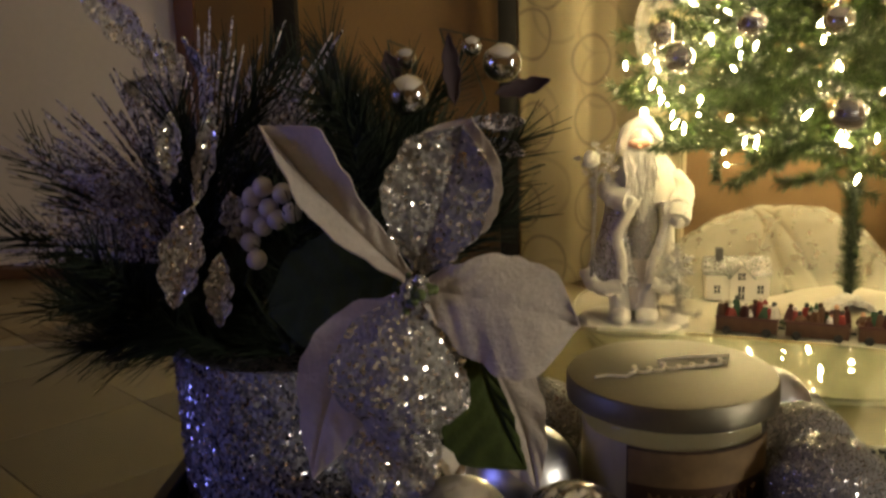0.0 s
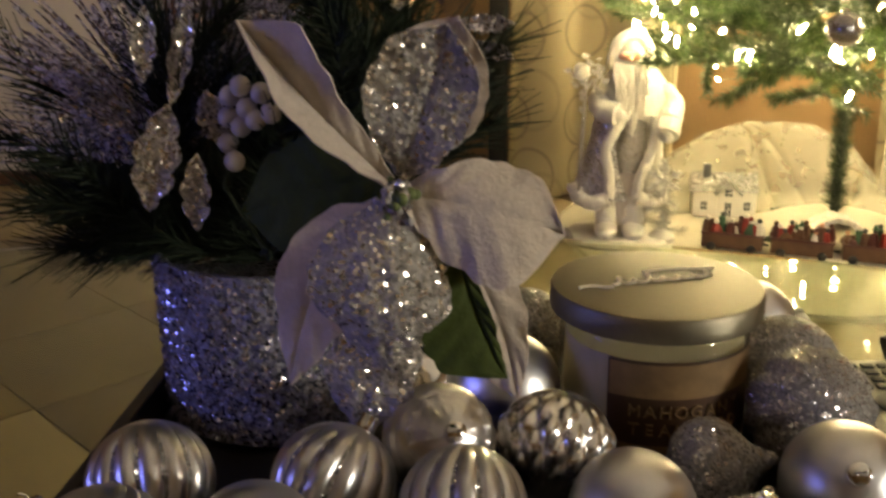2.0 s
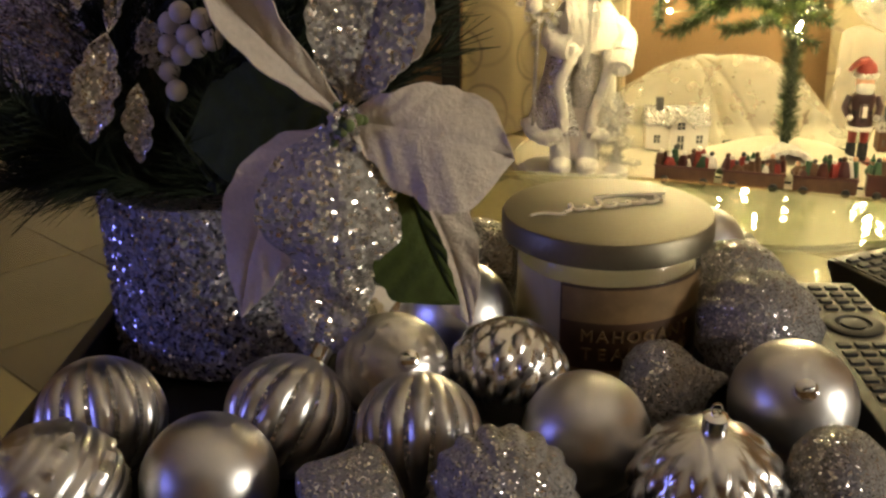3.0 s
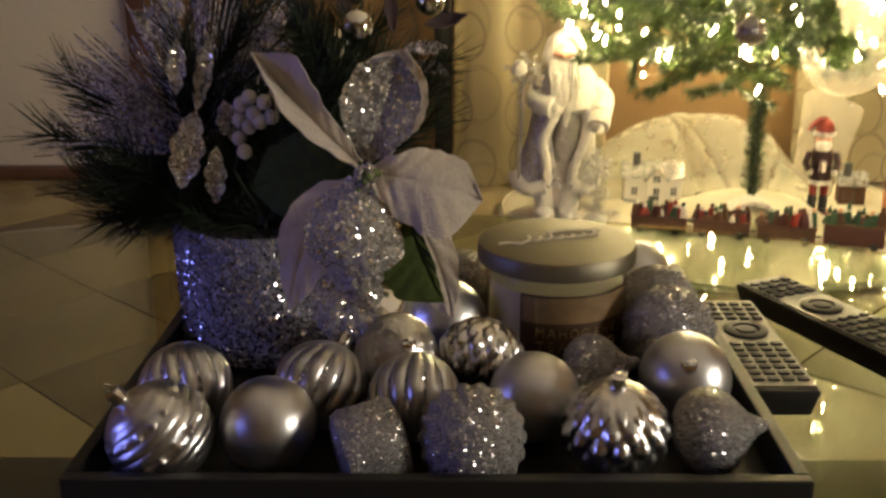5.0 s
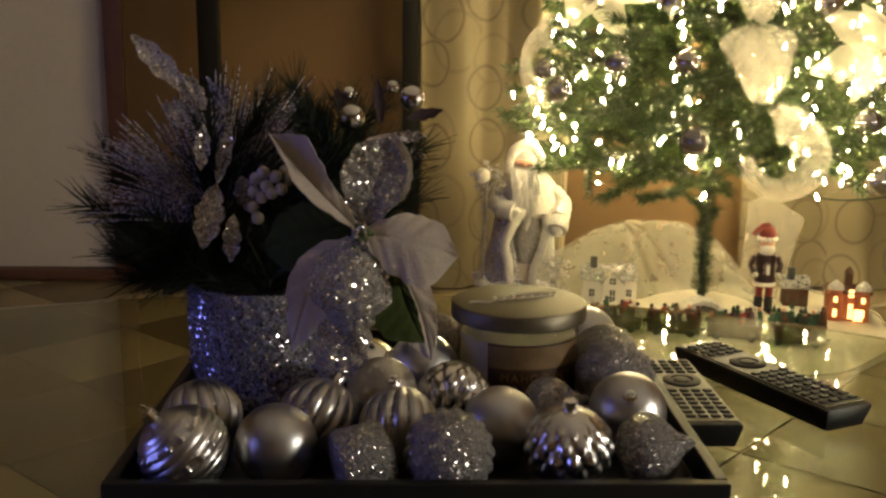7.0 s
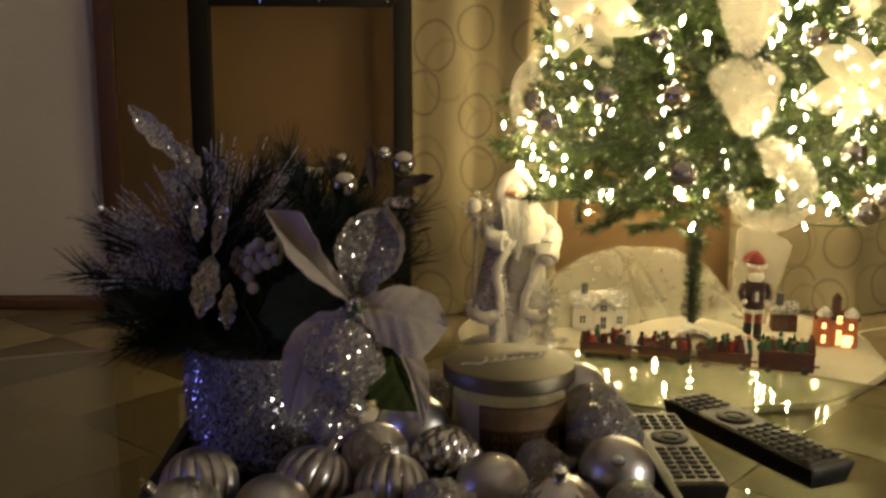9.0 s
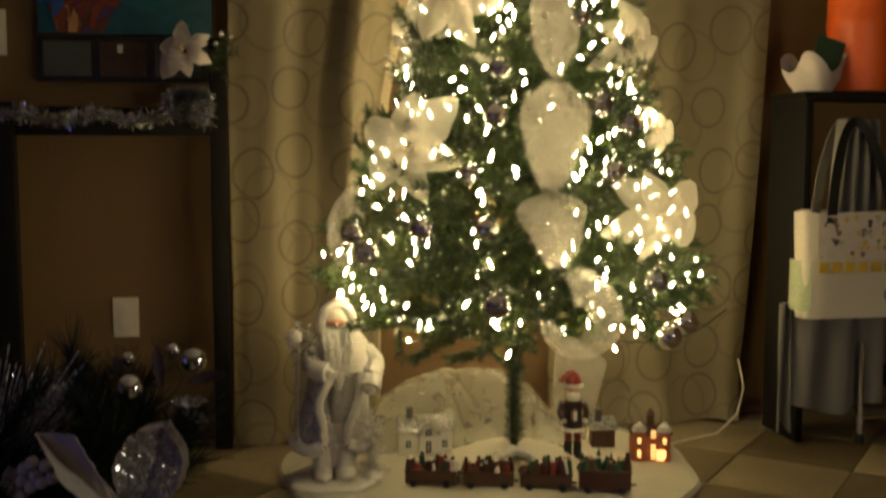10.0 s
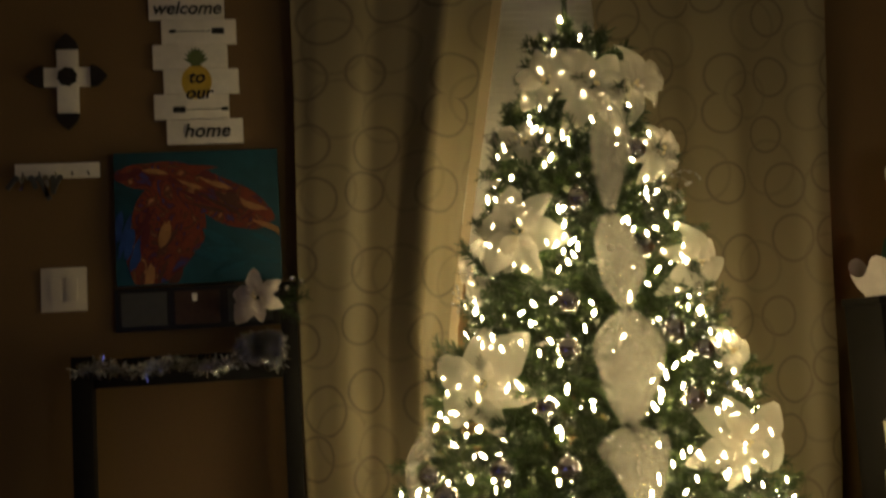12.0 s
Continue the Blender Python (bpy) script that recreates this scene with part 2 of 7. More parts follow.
M_MERCURY = paint("antiqued_mercury_silver", (0.70, 0.69, 0.71), 0.25, 1.0, grain=90, vary=0.12, bump=0.12)
M_GLITTER = glitter("silver_glitter", (0.36, 0.34, 0.35), 1250, 0.6, 0.18, 0.85, 0.6, 0.76, 1.6)
M_VASE = glitter("crushed_glass_mosaic", (0.44, 0.43, 0.52), 560, 0.5, 0.18, 0.9, 0.42, 0.66, 1.5)
M_SEQUIN = glitter("sequin_glitter", (0.50, 0.465, 0.44), 640, 0.55, 0.15, 0.8, 0.7, 0.74, 1.45)
M_ICE = glitter("frosted_lilac_glitter", (0.66, 0.64, 0.76), 700, 0.5, 0.16, 0.95, 0.4, 0.45, 1.3)
M_HOLLY = glitter("champagne_glitter_leaf", (0.80, 0.74, 0.67), 800, 0.6, 0.16, 0.9, 0.5, 0.62, 1.4)
M_VELVET = paint("white_fabric_petal", (0.62, 0.54, 0.475), 0.85, grain=420, vary=0.14, bump=0.45, blotch=45, through_light=0.15, sheen=0.3)
M_GREENLEAF = paint("dark_green_fabric_leaf", (0.030, 0.046, 0.002), 0.85, grain=250, vary=0.3, bump=0.2)
M_BERRY = paint("white_berry", (0.54, 0.49, 0.45), 0.45, grain=100, vary=0.08)
M_PINE = paint("dark_pine_needle", (0.008, 0.017, 0.007), 0.85, grain=60, vary=0.5, bump=0)
M_LID = paint("brushed_pewter_lid", (0.20, 0.178, 0.132), 0.48, 1.0, grain=400, vary=0.08, bump=0.03)
M_WAX = paint("cream_wax", (0.42, 0.36, 0.22), 0.5, vary=0.06, bump=0.02)
M_LABEL = paint("dark_brown_label", (0.045, 0.022, 0.012), 0.45, grain=25, vary=0.7, bump=0)
M_LABELTAN = paint("tan_label_band", (0.17, 0.105, 0.048), 0.5, grain=45, vary=0.7, bump=0)
M_GOLDINK = paint("gold_letter_foil", (0.70, 0.58, 0.36), 0.35, 0.7, vary=0.1, bump=0)
M_SCRIPT = paint("raised_script_metal", (0.72, 0.65, 0.50), 0.40, 0.0, vary=0.1, bump=0)
M_REMOTE = paint("black_remote_plastic", (0.012, 0.012, 0.012), 0.38, grain=200, vary=0.2)
M_REMOTEFACE = paint("grey_remote_face", (0.14, 0.13, 0.11), 0.42, 0.3, grain=200, vary=0.1)
M_BUTTON = paint("dark_rubber_button", (0.02, 0.02, 0.02), 0.6, vary=0.1, bump=0)
M_FUR = paint("white_fur", (0.64, 0.60, 0.53), 0.95, grain=220, vary=0.12, bump=0.8, sheen=0.5)
M_ROBE = glitter("silver_white_robe", (0.66, 0.63, 0.62), 380, 0.5, 0.2, 0.8, 0.6, 0.6)
M_GOWN = paint("pale_gown_cloth", (0.50, 0.44, 0.39), 0.8, grain=150, vary=0.15, bump=0.3)
M_SKIN = paint("painted_face", (0.55, 0.30, 0.20), 0.6, vary=0.1)
M_RED = paint("red_paint", (0.19, 0.018, 0.011), 0.5, vary=0.2)
M_DUSKY = paint("dusky_plum_fabric", (0.055, 0.034, 0.042), 0.8, grain=120, vary=0.3)
M_JACKET = paint("dark_plum_jacket_paint", (0.030, 0.010, 0.010), 0.5, vary=0.25)
M_DARKRED = paint("maroon_paint", (0.055, 0.013, 0.010), 0.5, vary=0.25)
M_WHITE = paint("white_paint", (0.62, 0.59, 0.53), 0.6, vary=0.08)
M_SNOW = glitter("white_glitter_snow", (0.62, 0.60, 0.55), 500, 0.5, 0.4, 0.35, 0.6, 0.5)
M_ROOFGLITTER = glitter("glittered_roof_snow", (0.50, 0.49, 0.47), 420, 0.6, 0.2, 0.8, 0.5, 0.62, 1.5)
M_SKIRT = paint("white_felt_skirt", (0.50, 0.465, 0.375), 0.95, grain=180, vary=0.10, bump=0.5, blotch=8)
M_TISSUE = sheer("white_tissue_sheet", (0.80, 0.79, 0.68), 0.32, 0.10)
M_ORANGEHOUSE = paint("orange_brick_paint", (0.42, 0.13, 0.05), 0.6, grain=60, vary=0.3)
M_BROWNHOUSE = paint("brown_brick_paint", (0.075, 0.034, 0.016), 0.7, grain=60, vary=0.3)
M_WINDOWGLOW = glow("lit_tiny_window", (1.0, 0.55, 0.18), 2.4)
M_DARKGREY = paint("dark_grey_paint", (0.05, 0.05, 0.05), 0.6, vary=0.2)
M_GREENPAINT = paint("green_paint", (0.022, 0.065, 0.028), 0.55, vary=0.25)
M_TINSEL = paint("silver_tinsel_foil", (0.74, 0.74, 0.74), 0.14, 1.0, grain=80, vary=0.15, bump=0.0)
M_PLATE = paint("ivory_plastic_plate", (0.60, 0.54, 0.44), 0.45, grain=60, vary=0.04, bump=0.02)
M_SIGNWOOD = paint("whitewashed_board", (0.70, 0.65, 0.57), 0.75, grain=35, vary=0.15)
M_INK = paint("black_sign_paint", (0.01, 0.01, 0.01), 0.7, vary=0.1, bump=0)
M_YELLOW = paint("yellow_paint", (0.55, 0.36, 0.04), 0.7, vary=0.15)
M_OLIVE = paint("olive_green_paint", (0.10, 0.13, 0.04), 0.7, vary=0.25)
M_CROSSDARK = paint("dark_iron", (0.02, 0.016, 0.013), 0.55, 0.4, vary=0.3)
M_ORANGE = paint("orange_plastic_jug", (0.75, 0.12, 0.015), 0.45, grain=60, vary=0.06, bump=0.03)
M_CANVASBAG = paint("cream_canvas_bag", (0.55, 0.50, 0.41), 0.9, grain=250, vary=0.10, bump=0.3)
M_CHECK = paint("pale_green_side_cloth", (0.36, 0.40, 0.26), 0.9, grain=160, vary=0.25, bump=0.2)
M_GREYCLOTH = paint("grey_sweatshirt_cloth", (0.16, 0.15, 0.135), 0.95, grain=200, vary=0.15, bump=0.4)
M_CHROME = paint("chrome_metal", (0.7, 0.7, 0.7), 0.15, 1.0, vary=0.05, bump=0)
M_PAPER = paint("crumpled_paper", (0.55, 0.48, 0.42), 0.8, grain=25, vary=0.15, bump=0.5)
M_CORD = paint("white_cord", (0.65, 0.60, 0.48), 0.6, vary=0.05)
M_UNSEEN_SCREEN = glow("unseen_blue_screen", (0.24, 0.27, 1.0), UNSEEN_TV_GLOW)
M_UNSEEN_SHADE = glow("unseen_warm_shade", (1.0, 0.93, 0.74), UNSEEN_LAMP_GLOW)


def horse_paint():
    """Loose brush strokes: teal ground, a rust and ochre body that is only blotches."""
    m, nt, b = shader("loose_oil_paint")
    tc = nt.nodes.new("ShaderNodeTexCoord")
    nz = node(nt, "ShaderNodeTexNoise", Scale=13.0, Detail=6.0, Distortion=3.0)
    nt.links.new(tc.outputs["Object"], nz.inputs["Vector"])
    ramp = nt.nodes.new("ShaderNodeValToRGB")
    cr = ramp.color_ramp
    cr.elements[0].position, cr.elements[0].color = 0.30, (0.02, 0.05, 0.22, 1)
    cr.elements[1].position, cr.elements[1].color = 0.72, (0.42, 0.20, 0.07, 1)
    for pos, col in ((0.42, (0.09, 0.014, 0.014, 1)), (0.50, (0.20, 0.035, 0.012, 1)), (0.60, (0.08, 0.025, 0.015, 1))):
        e = cr.elements.new(pos)
        e.color = col
    nt.links.new(nz.outputs["Fac"], ramp.inputs[0])
    nt.links.new(ramp.outputs[0], b.inputs["Base Color"])
    b.inputs["Roughness"].default_value = 0.5
    return m


M_HORSE = horse_paint()
M_TEAL = paint("teal_oil_ground", (0.006, 0.055, 0.075), 0.5, grain=18, vary=0.45, bump=0.1)


# ---- builders ----
def part(name, bm, material, parent=None, label="", smooth=True):
    """Link a bmesh as one mesh object; material may be a list, in slot order."""
    me = bpy.data.meshes.new(name)
    bm.to_mesh(me)
    bm.free()
    for mt in (material if isinstance(material, (list, tuple)) else [material]):
        me.materials.append(mt)
    if smooth:
        me.shade_smooth()
        me.set_sharp_from_angle(angle=radians(38))
    ob = new(name, me)
    if parent:
        ob.parent = parent
    if label:
        ob["label"] = label
    return ob


def thing(name, label, category, at=(0, 0, 0), turn=0.0, group="", kind=""):
    ob = new(name)
    ob.empty_display_size = 0.02
    ob.matrix_basis = pose(*at, 0, 0, turn)
    return tagged(ob, label, category, group, kind)


def raw(name, verts, faces, material, parent=None, smooth=False):
    me = bpy.data.meshes.new(name)
    me.from_pydata([tuple(v) for v in verts], [], faces)
    me.materials.append(material)
    if smooth:
        me.shade_smooth()
    ob = new(name, me)
    if parent:
        ob.parent = parent
    return ob


def box(bm, x0, x1, y0, y1, z0, z1, bevel=0.0, slot=0, m=None):
    r = bmesh.ops.create_cube(bm, size=1.0)
    vs = r["verts"]
    bmesh.ops.scale(bm, vec=(x1 - x0, y1 - y0, z1 - z0), verts=vs)
    bmesh.ops.translate(bm, vec=((x0 + x1) / 2, (y0 + y1) / 2, (z0 + z1) / 2), verts=vs)
    if m is not None:
        bmesh.ops.transform(bm, matrix=m, verts=vs)
    fs = {f for v in vs for f in v.link_faces}
    for f in fs:
        f.material_index = slot
    if bevel:
        es = list({e for v in vs for e in v.link_edges})
        bmesh.ops.bevel(bm, geom=es, offset=bevel, segments=2, profile=0.6, affect="EDGES", clamp_overlap=True)
    return bm


def ball(bm, c, r, slot=0, seg=16, scale=(1, 1, 1)):
    rows_n = max(5, seg * 2 // 3)
    c = Vector(c)
    sx, sy, sz = r * scale[0], r * scale[1], r * scale[2]
    top, low = bm.verts.new(c + Vector((0, 0, sz))), bm.verts.new(c - Vector((0, 0, sz)))
    rings = []
    for i in range(1, rows_n):
        t = math.pi * i / rows_n
        st, ct = math.sin(t), math.cos(t)
        rings.append([bm.verts.new((c.x + sx * st * math.cos(2 * math.pi * k / seg), c.y + sy * st * math.sin(2 * math.pi * k / seg), c.z + sz * ct)) for k in range(seg)])
    for k in range(seg):
        n = (k + 1) % seg
        made = [bm.faces.new((top, rings[0][k], rings[0][n])), bm.faces.new((low, rings[-1][n], rings[-1][k]))]
        made += [bm.faces.new((a[k], b[k], b[n], a[n])) for a, b in zip(rings, rings[1:])]
        for f in made:
            f.material_index = slot
    return bm


def lathe(bm, rings, seg=32, slot=0, wave=None, m=None):
    """Turned form from (radius, z) rows; wave(angle, row) scales the radius."""
    rows = []
    for i, (r, z) in enumerate(rings):
        row = []
        for k in range(seg):
            a = 2 * math.pi * k / seg
            q = r * (wave(a, i / (len(rings) - 1)) if wave else 1)
            p = Vector((q * math.cos(a), q * math.sin(a), z))
            row.append(bm.verts.new(m @ p if m is not None else p))
        rows.append(row)
    for a, b in zip(rows, rows[1:]):
        for k in range(seg):
            f = bm.faces.new((a[k], a[(k + 1) % seg], b[(k + 1) % seg], b[k]))
            f.material_index = slot
    for row, flip in ((rows[0], True), (rows[-1], False)):
        f = bm.faces.new(row[::-1] if flip else row)
        f.material_index = slot
    return bm


def tube(bm, pts, r, seg=6, slot=0, taper=1.0):
    pts = [Vector(p) for p in pts]
    rows = []
    for i, p in enumerate(pts):
        d = (pts[min(i + 1, len(pts) - 1)] - pts[max(i - 1, 0)]).normalized()
        u = d.orthogonal().normalized() if i == 0 else (rows_u - d * rows_u.dot(d)).normalized()
        rows_u = u
        w = d.cross(u)
        rr = r * (1 + (taper - 1) * i / (len(pts) - 1))
        rows.append([bm.verts.new(p + (u * math.cos(2 * math.pi * k / seg) + w * math.sin(2 * math.pi * k / seg)) * rr) for k in range(seg)])
    for a, b in zip(rows, rows[1:]):
        for k in range(seg):
            f = bm.faces.new((a[k], a[(k + 1) % seg], b[(k + 1) % seg], b[k]))
            f.material_index = slot
    for row, flip in ((rows[0], True), (rows[-1], False)):
        f = bm.faces.new(row[::-1] if flip else row)
        f.material_index = slot
    return bm


def sheet(bm, fn, nu, nv, slot=0, thick=0.0):
    """A sheet from fn(u, v); with thick it gets a second face behind."""
    uvl = bm.loops.layers.uv.verify()
    g = [[bm.verts.new(fn(i / nu, j / nv)) for j in range(nv + 1)] for i in range(nu + 1)]
    made = []
    for i in range(nu):
        for j in range(nv):
            try:
                f = bm.faces.new((g[i][j], g[i + 1][j], g[i + 1][j + 1], g[i][j + 1]))
            except ValueError:
                continue
            f.material_index = slot
            made.append(f)
            for lp, (a, b) in zip(f.loops, ((i, j), (i + 1, j), (i + 1, j + 1), (i, j + 1))):
                lp[uvl].uv = (a / nu, b / nv)
    if thick:
        for f in made:
            f.normal_update()
        back = []
        for i in range(nu + 1):
            row = []
            for j in range(nv + 1):
                nr = Vector((0, 0, 0))
                for f in g[i][j].link_faces:
                    nr += f.normal
                row.append(bm.verts.new(g[i][j].co - (nr.normalized() if nr.length > 1e-9 else nr) * thick))
            back.append(row)
        quads = [((i, j + 1), (i + 1, j + 1), (i + 1, j), (i, j)) for i in range(nu) for j in range(nv)]
        for q in quads:
            f = bm.faces.new([back[a][b] for a, b in q])
            f.material_index = slot
            for lp, (a, b) in zip(f.loops, q):
                lp[uvl].uv = (a / nu, b / nv)
        rim = [(i, 0) for i in range(nu)] + [(nu, j) for j in range(nv)] + [(i, nv) for i in range(nu, 0, -1)] + [(0, j) for j in range(nv, 0, -1)]
        for k, (a, b) in enumerate(rim):
            c, d = rim[(k + 1) % len(rim)]
            bm.faces.new((g[c][d], g[a][b], back[a][b], back[c][d])).material_index = slot
    return bm


def petal_form(bm, base, tip, width, face, curl=0.15, cup=0.12, slot=0, blunt=0.55, wavy=0.04, seed=0, n=10, thick=0.0008, full=0.75):
    """A pointed petal from base to tip, its front towards face."""
    rng = random.Random(seed)
    base, tip, face = Vector(base), Vector(tip), Vector(face).normalized()
    axis = tip - base
    length = axis.length
    axis.normalize()
    side = axis.cross(face).normalized()
    nrm = side.cross(axis).normalized()
    ph = rng.uniform(0, 6)

    def fn(u, v):
        w = width * 0.5 * (math.sin(math.pi * min(1, u ** blunt)) ** full if 0 < u < 1 else 0.0)
        w = max(w, 0.03 * width * (1 - u))
        s = v * 2 - 1
        jag = 1 + wavy * math.sin(u * 17 + ph + (2 if s > 0 else 0))
        vein = 0.045 * length * (abs(math.sin(s * 6 + (u if s > 0 else -u) * 9)) - 0.5 + 0.9 * math.exp(-(s * 7) ** 2))
        lift = -curl * length * (u - 0.35) ** 2 * 2 + cup * width * (s * s - 0.3) * (1 - u * 0.4) + wavy * 0.5 * length * math.sin(u * 9 + s * 3 + ph) * 0.5
        return base + axis * (u * length) + side * (s * w * jag) + nrm * (lift + vein * 0.4 * w / width * 2)

    return sheet(bm, fn, n, 8, slot, thick)


def letters(text, size, material, parent, m, name="lettering", bold=0.0, slant=0.0):
    cu = bpy.data.curves.new(name, "FONT")
    cu.body, cu.size, cu.extrude, cu.offset, cu.shear, cu.align_x, cu.align_y = text, size, 0.0006, size * bold, slant, "CENTER", "CENTER"
    tmp = new("lettering_curve", cu)
    bpy.context.view_layer.update()
    me = bpy.data.meshes.new_from_object(tmp.evaluated_get(bpy.context.evaluated_depsgraph_get()))
    bpy.data.objects.remove(tmp)
    me.materials.clear()
    me.materials.append(material)
    ob = new(name, me)
    ob.parent = parent
    ob.matrix_basis = m
    return ob


UPRIGHT = Matrix.Rotation(radians(90), 4, "X")


# ---- room ----
WALL_Y, EAST, WEST, SOUTH, CEIL_Z = 2.5, 2.35, -2.3, -2.7, 2.45
WIN = (0.56, 1.42, 0.88, 2.12)   # window opening: x0, x1, z0, z1
DOOR = (-1.72, -0.86, 2.04)      # door opening: x0, x1, top


def wall(name, label, boxes):
    bm = bmesh.new()
    for b in boxes:
        box(bm, *b)
    return tagged(part(name, bm, M_WALL, smooth=False), label, "wall", kind="structure")


WT = WALL_Y + 0.14
wall("wall_north", "tan painted plaster wall behind the tree", [
    (WEST - 0.14, DOOR[0], WALL_Y, WT, 0, CEIL_Z), (DOOR[0], DOOR[1], WALL_Y, WT, DOOR[2], CEIL_Z),
    (DOOR[1], WIN[0], WALL_Y, WT, 0, CEIL_Z), (WIN[0], WIN[1], WALL_Y, WT, 0, WIN[2]),
    (WIN[0], WIN[1], WALL_Y, WT, WIN[3], CEIL_Z), (WIN[1], EAST + 0.14, WALL_Y, WT, 0, CEIL_Z)])
wall("wall_east", "tan painted plaster side wall", [(EAST, EAST + 0.14, SOUTH, WALL_Y, 0, CEIL_Z)])
wall("wall_west", "tan painted plaster side wall", [(WEST - 0.14, WEST, SOUTH, WALL_Y, 0, CEIL_Z)])
wall("wall_south", "tan painted plaster back wall", [(WEST - 0.14, EAST + 0.14, SOUTH - 0.14, SOUTH, 0, CEIL_Z)])
bm = bmesh.new()
box(bm, WEST - 0.14, EAST + 0.14, SOUTH - 0.14, WT, CEIL_Z, CEIL_Z + 0.1)
tagged(part("ceiling", bm, M_CEIL, smooth=False), "plain off-white ceiling", "ceiling", kind="structure")
bm = bmesh.new()
box(bm, WEST - 0.14, EAST + 0.14, SOUTH - 0.14, WT, -0.1, -0.004)
floor = tagged(part("floor", bm, M_GROUT, smooth=False), "diagonal floor of light and dark stone tiles", "floor", kind="structure")

# door with its casing
door = thing("door_1", "closed white door in a red-brown wood casing", "door", kind="structure")
bm = bmesh.new()
box(bm, DOOR[0] + 0.004, DOOR[1] - 0.004, WALL_Y + 0.012, WALL_Y + 0.05, 0.035, DOOR[2] - 0.004, 0.003)
part("door_leaf", bm, M_DOOR, door, "plain white painted leaf")
for x0, x1 in ((DOOR[0] - 0.06, DOOR[0]), (DOOR[1], DOOR[1] + 0.055)):
    bm = bmesh.new()
    box(bm, x0, x1, WALL_Y - 0.022, WALL_Y - 0.001, 0, DOOR[2] + 0.055, 0.004)
    part("casing", bm, M_TRIM, door)
bm = bmesh.new()
box(bm, DOOR[0], DOOR[1], WALL_Y - 0.020, WALL_Y - 0.001, DOOR[2], DOOR[2] + 0.055, 0.004)
part("casing", bm, M_TRIM, door)
bm = bmesh.new()
box(bm, DOOR[0], DOOR[1], WALL_Y - 0.02, WALL_Y + 0.06, 0, 0.033, 0.005)
part("threshold", bm, M_TRIM, door, "dark wood threshold")
bm = bmesh.new()
lathe(bm, [(0.008, 0), (0.008, 0.035), (0.026, 0.045), (0.03, 0.06), (0.022, 0.075), (0.004, 0.079)], 20, m=Matrix.Translation((DOOR[0] + 0.07, WALL_Y + 0.012, 0.95)) @ Matrix.Rotation(radians(90), 4, "X"))
part("door_knob", bm, M_CHROME, door)
for i, (x0, x1) in enumerate(((DOOR[1] + 0.057, WIN[0] + 0.9), (WIN[0] + 0.9, EAST))):
    bm = bmesh.new()
    box(bm, x0, x1, WALL_Y - 0.013, WALL_Y - 0.0005, 0, 0.035, 0.003)
    tagged(part("baseboard", bm, M_TRIM), "dark red-brown wood baseboard", "baseboard", kind="structure")

# window with blinds
window = thing("window_1", "window with lowered white blinds behind the curtains", "window", kind="structure")
for x0, x1, z0, z1 in ((WIN[0], WIN[0] + 0.04, WIN[2], WIN[3]), (WIN[1] - 0.04, WIN[1], WIN[2], WIN[3]),
                       (WIN[0] + 0.04, WIN[1] - 0.04, WIN[2], WIN[2] + 0.04), (WIN[0] + 0.04, WIN[1] - 0.04, WIN[3] - 0.04, WIN[3])):
    bm = bmesh.new()
    box(bm, x0, x1, WALL_Y + 0.07, WALL_Y + 0.11, z0, z1, 0.003)
    part("window_frame", bm, M_DOOR, window)
bm = bmesh.new()
box(bm, WIN[0] + 0.04, WIN[1] - 0.04, WALL_Y + 0.085, WALL_Y + 0.091, WIN[2] + 0.04, WIN[3] - 0.04)
part("pane", bm, M_GLASS, window)
slat = None
z = WIN[2] + 0.03
while z < WIN[3] - 0.02:
    if slat is None:
        bm = bmesh.new()
        box(bm, WIN[0] + 0.01 - 0.99, WIN[1] - 0.01 - 0.99, -0.014, 0.014, -0.0008, 0.0008, m=Matrix.Rotation(radians(62), 4, "X"))
        slat = part("slat", bm, M_BLIND, window)
        s = slat
    else:
        s = new("slat", slat.data)
        s.parent = window
    s.location = (0.99, WALL_Y + 0.045, z)
    z += 0.0215


# ---- curtains ----
def curtain(name, label, x_left, x_right, folds, seed, y=2.425, top=2.2, bottom=0.003, cloth_w=0.6, swing=0.0, pleat=0.027):
    """Hanging cloth with soft pleats; x_left and x_right take the height."""
    rng = random.Random(seed)
    ph = [rng.uniform(0, 6) for _ in range(5)]

    def fn(u, v):
        zz = top + (bottom - top) * v
        xl, xr = x_left(zz), x_right(zz)
        uu = u + 0.012 * math.sin(u * 23 + ph[3])
        depth = pleat * math.sin(uu * folds * 2 * math.pi + ph[0] + 0.5 * math.sin(v * 2 + ph[1])) + 0.3 * pleat * math.sin(uu * folds * 3.7 * math.pi + ph[2])
        puddle = max(0.0, (v - 0.95) / 0.05)
        rise = min(1.0, max(0.0, (u - 0.58) / 0.20))
        turned = swing * (rise * rise * (3 - 2 * rise) - 0.85 * max(0.0, (u - 0.78) / 0.22))
        return Vector((xl + (xr - xl) * u + 0.004 * math.sin(v * 9 + u * 20), y - turned + depth * (0.85 - 0.25 * v) - puddle * (0.03 + 0.015 * math.sin(u * 13)), zz + puddle * 0.003 * (1 + math.sin(u * 17))))

    cur = thing(name, label, "curtain", group="window curtains")
    bm = bmesh.new()
    sheet(bm, fn, 150, 60)
    uvl = bm.loops.layers.uv.verify()
    for f in bm.faces:
        for lp in f.loops:
            u, v = lp[uvl].uv
            lp[uvl].uv = (u * cloth_w, (1 - v) * (top - bottom))
    part("cloth", bm, M_CURTAIN, cur, "taupe cloth with stitched brown circles")
    return cur


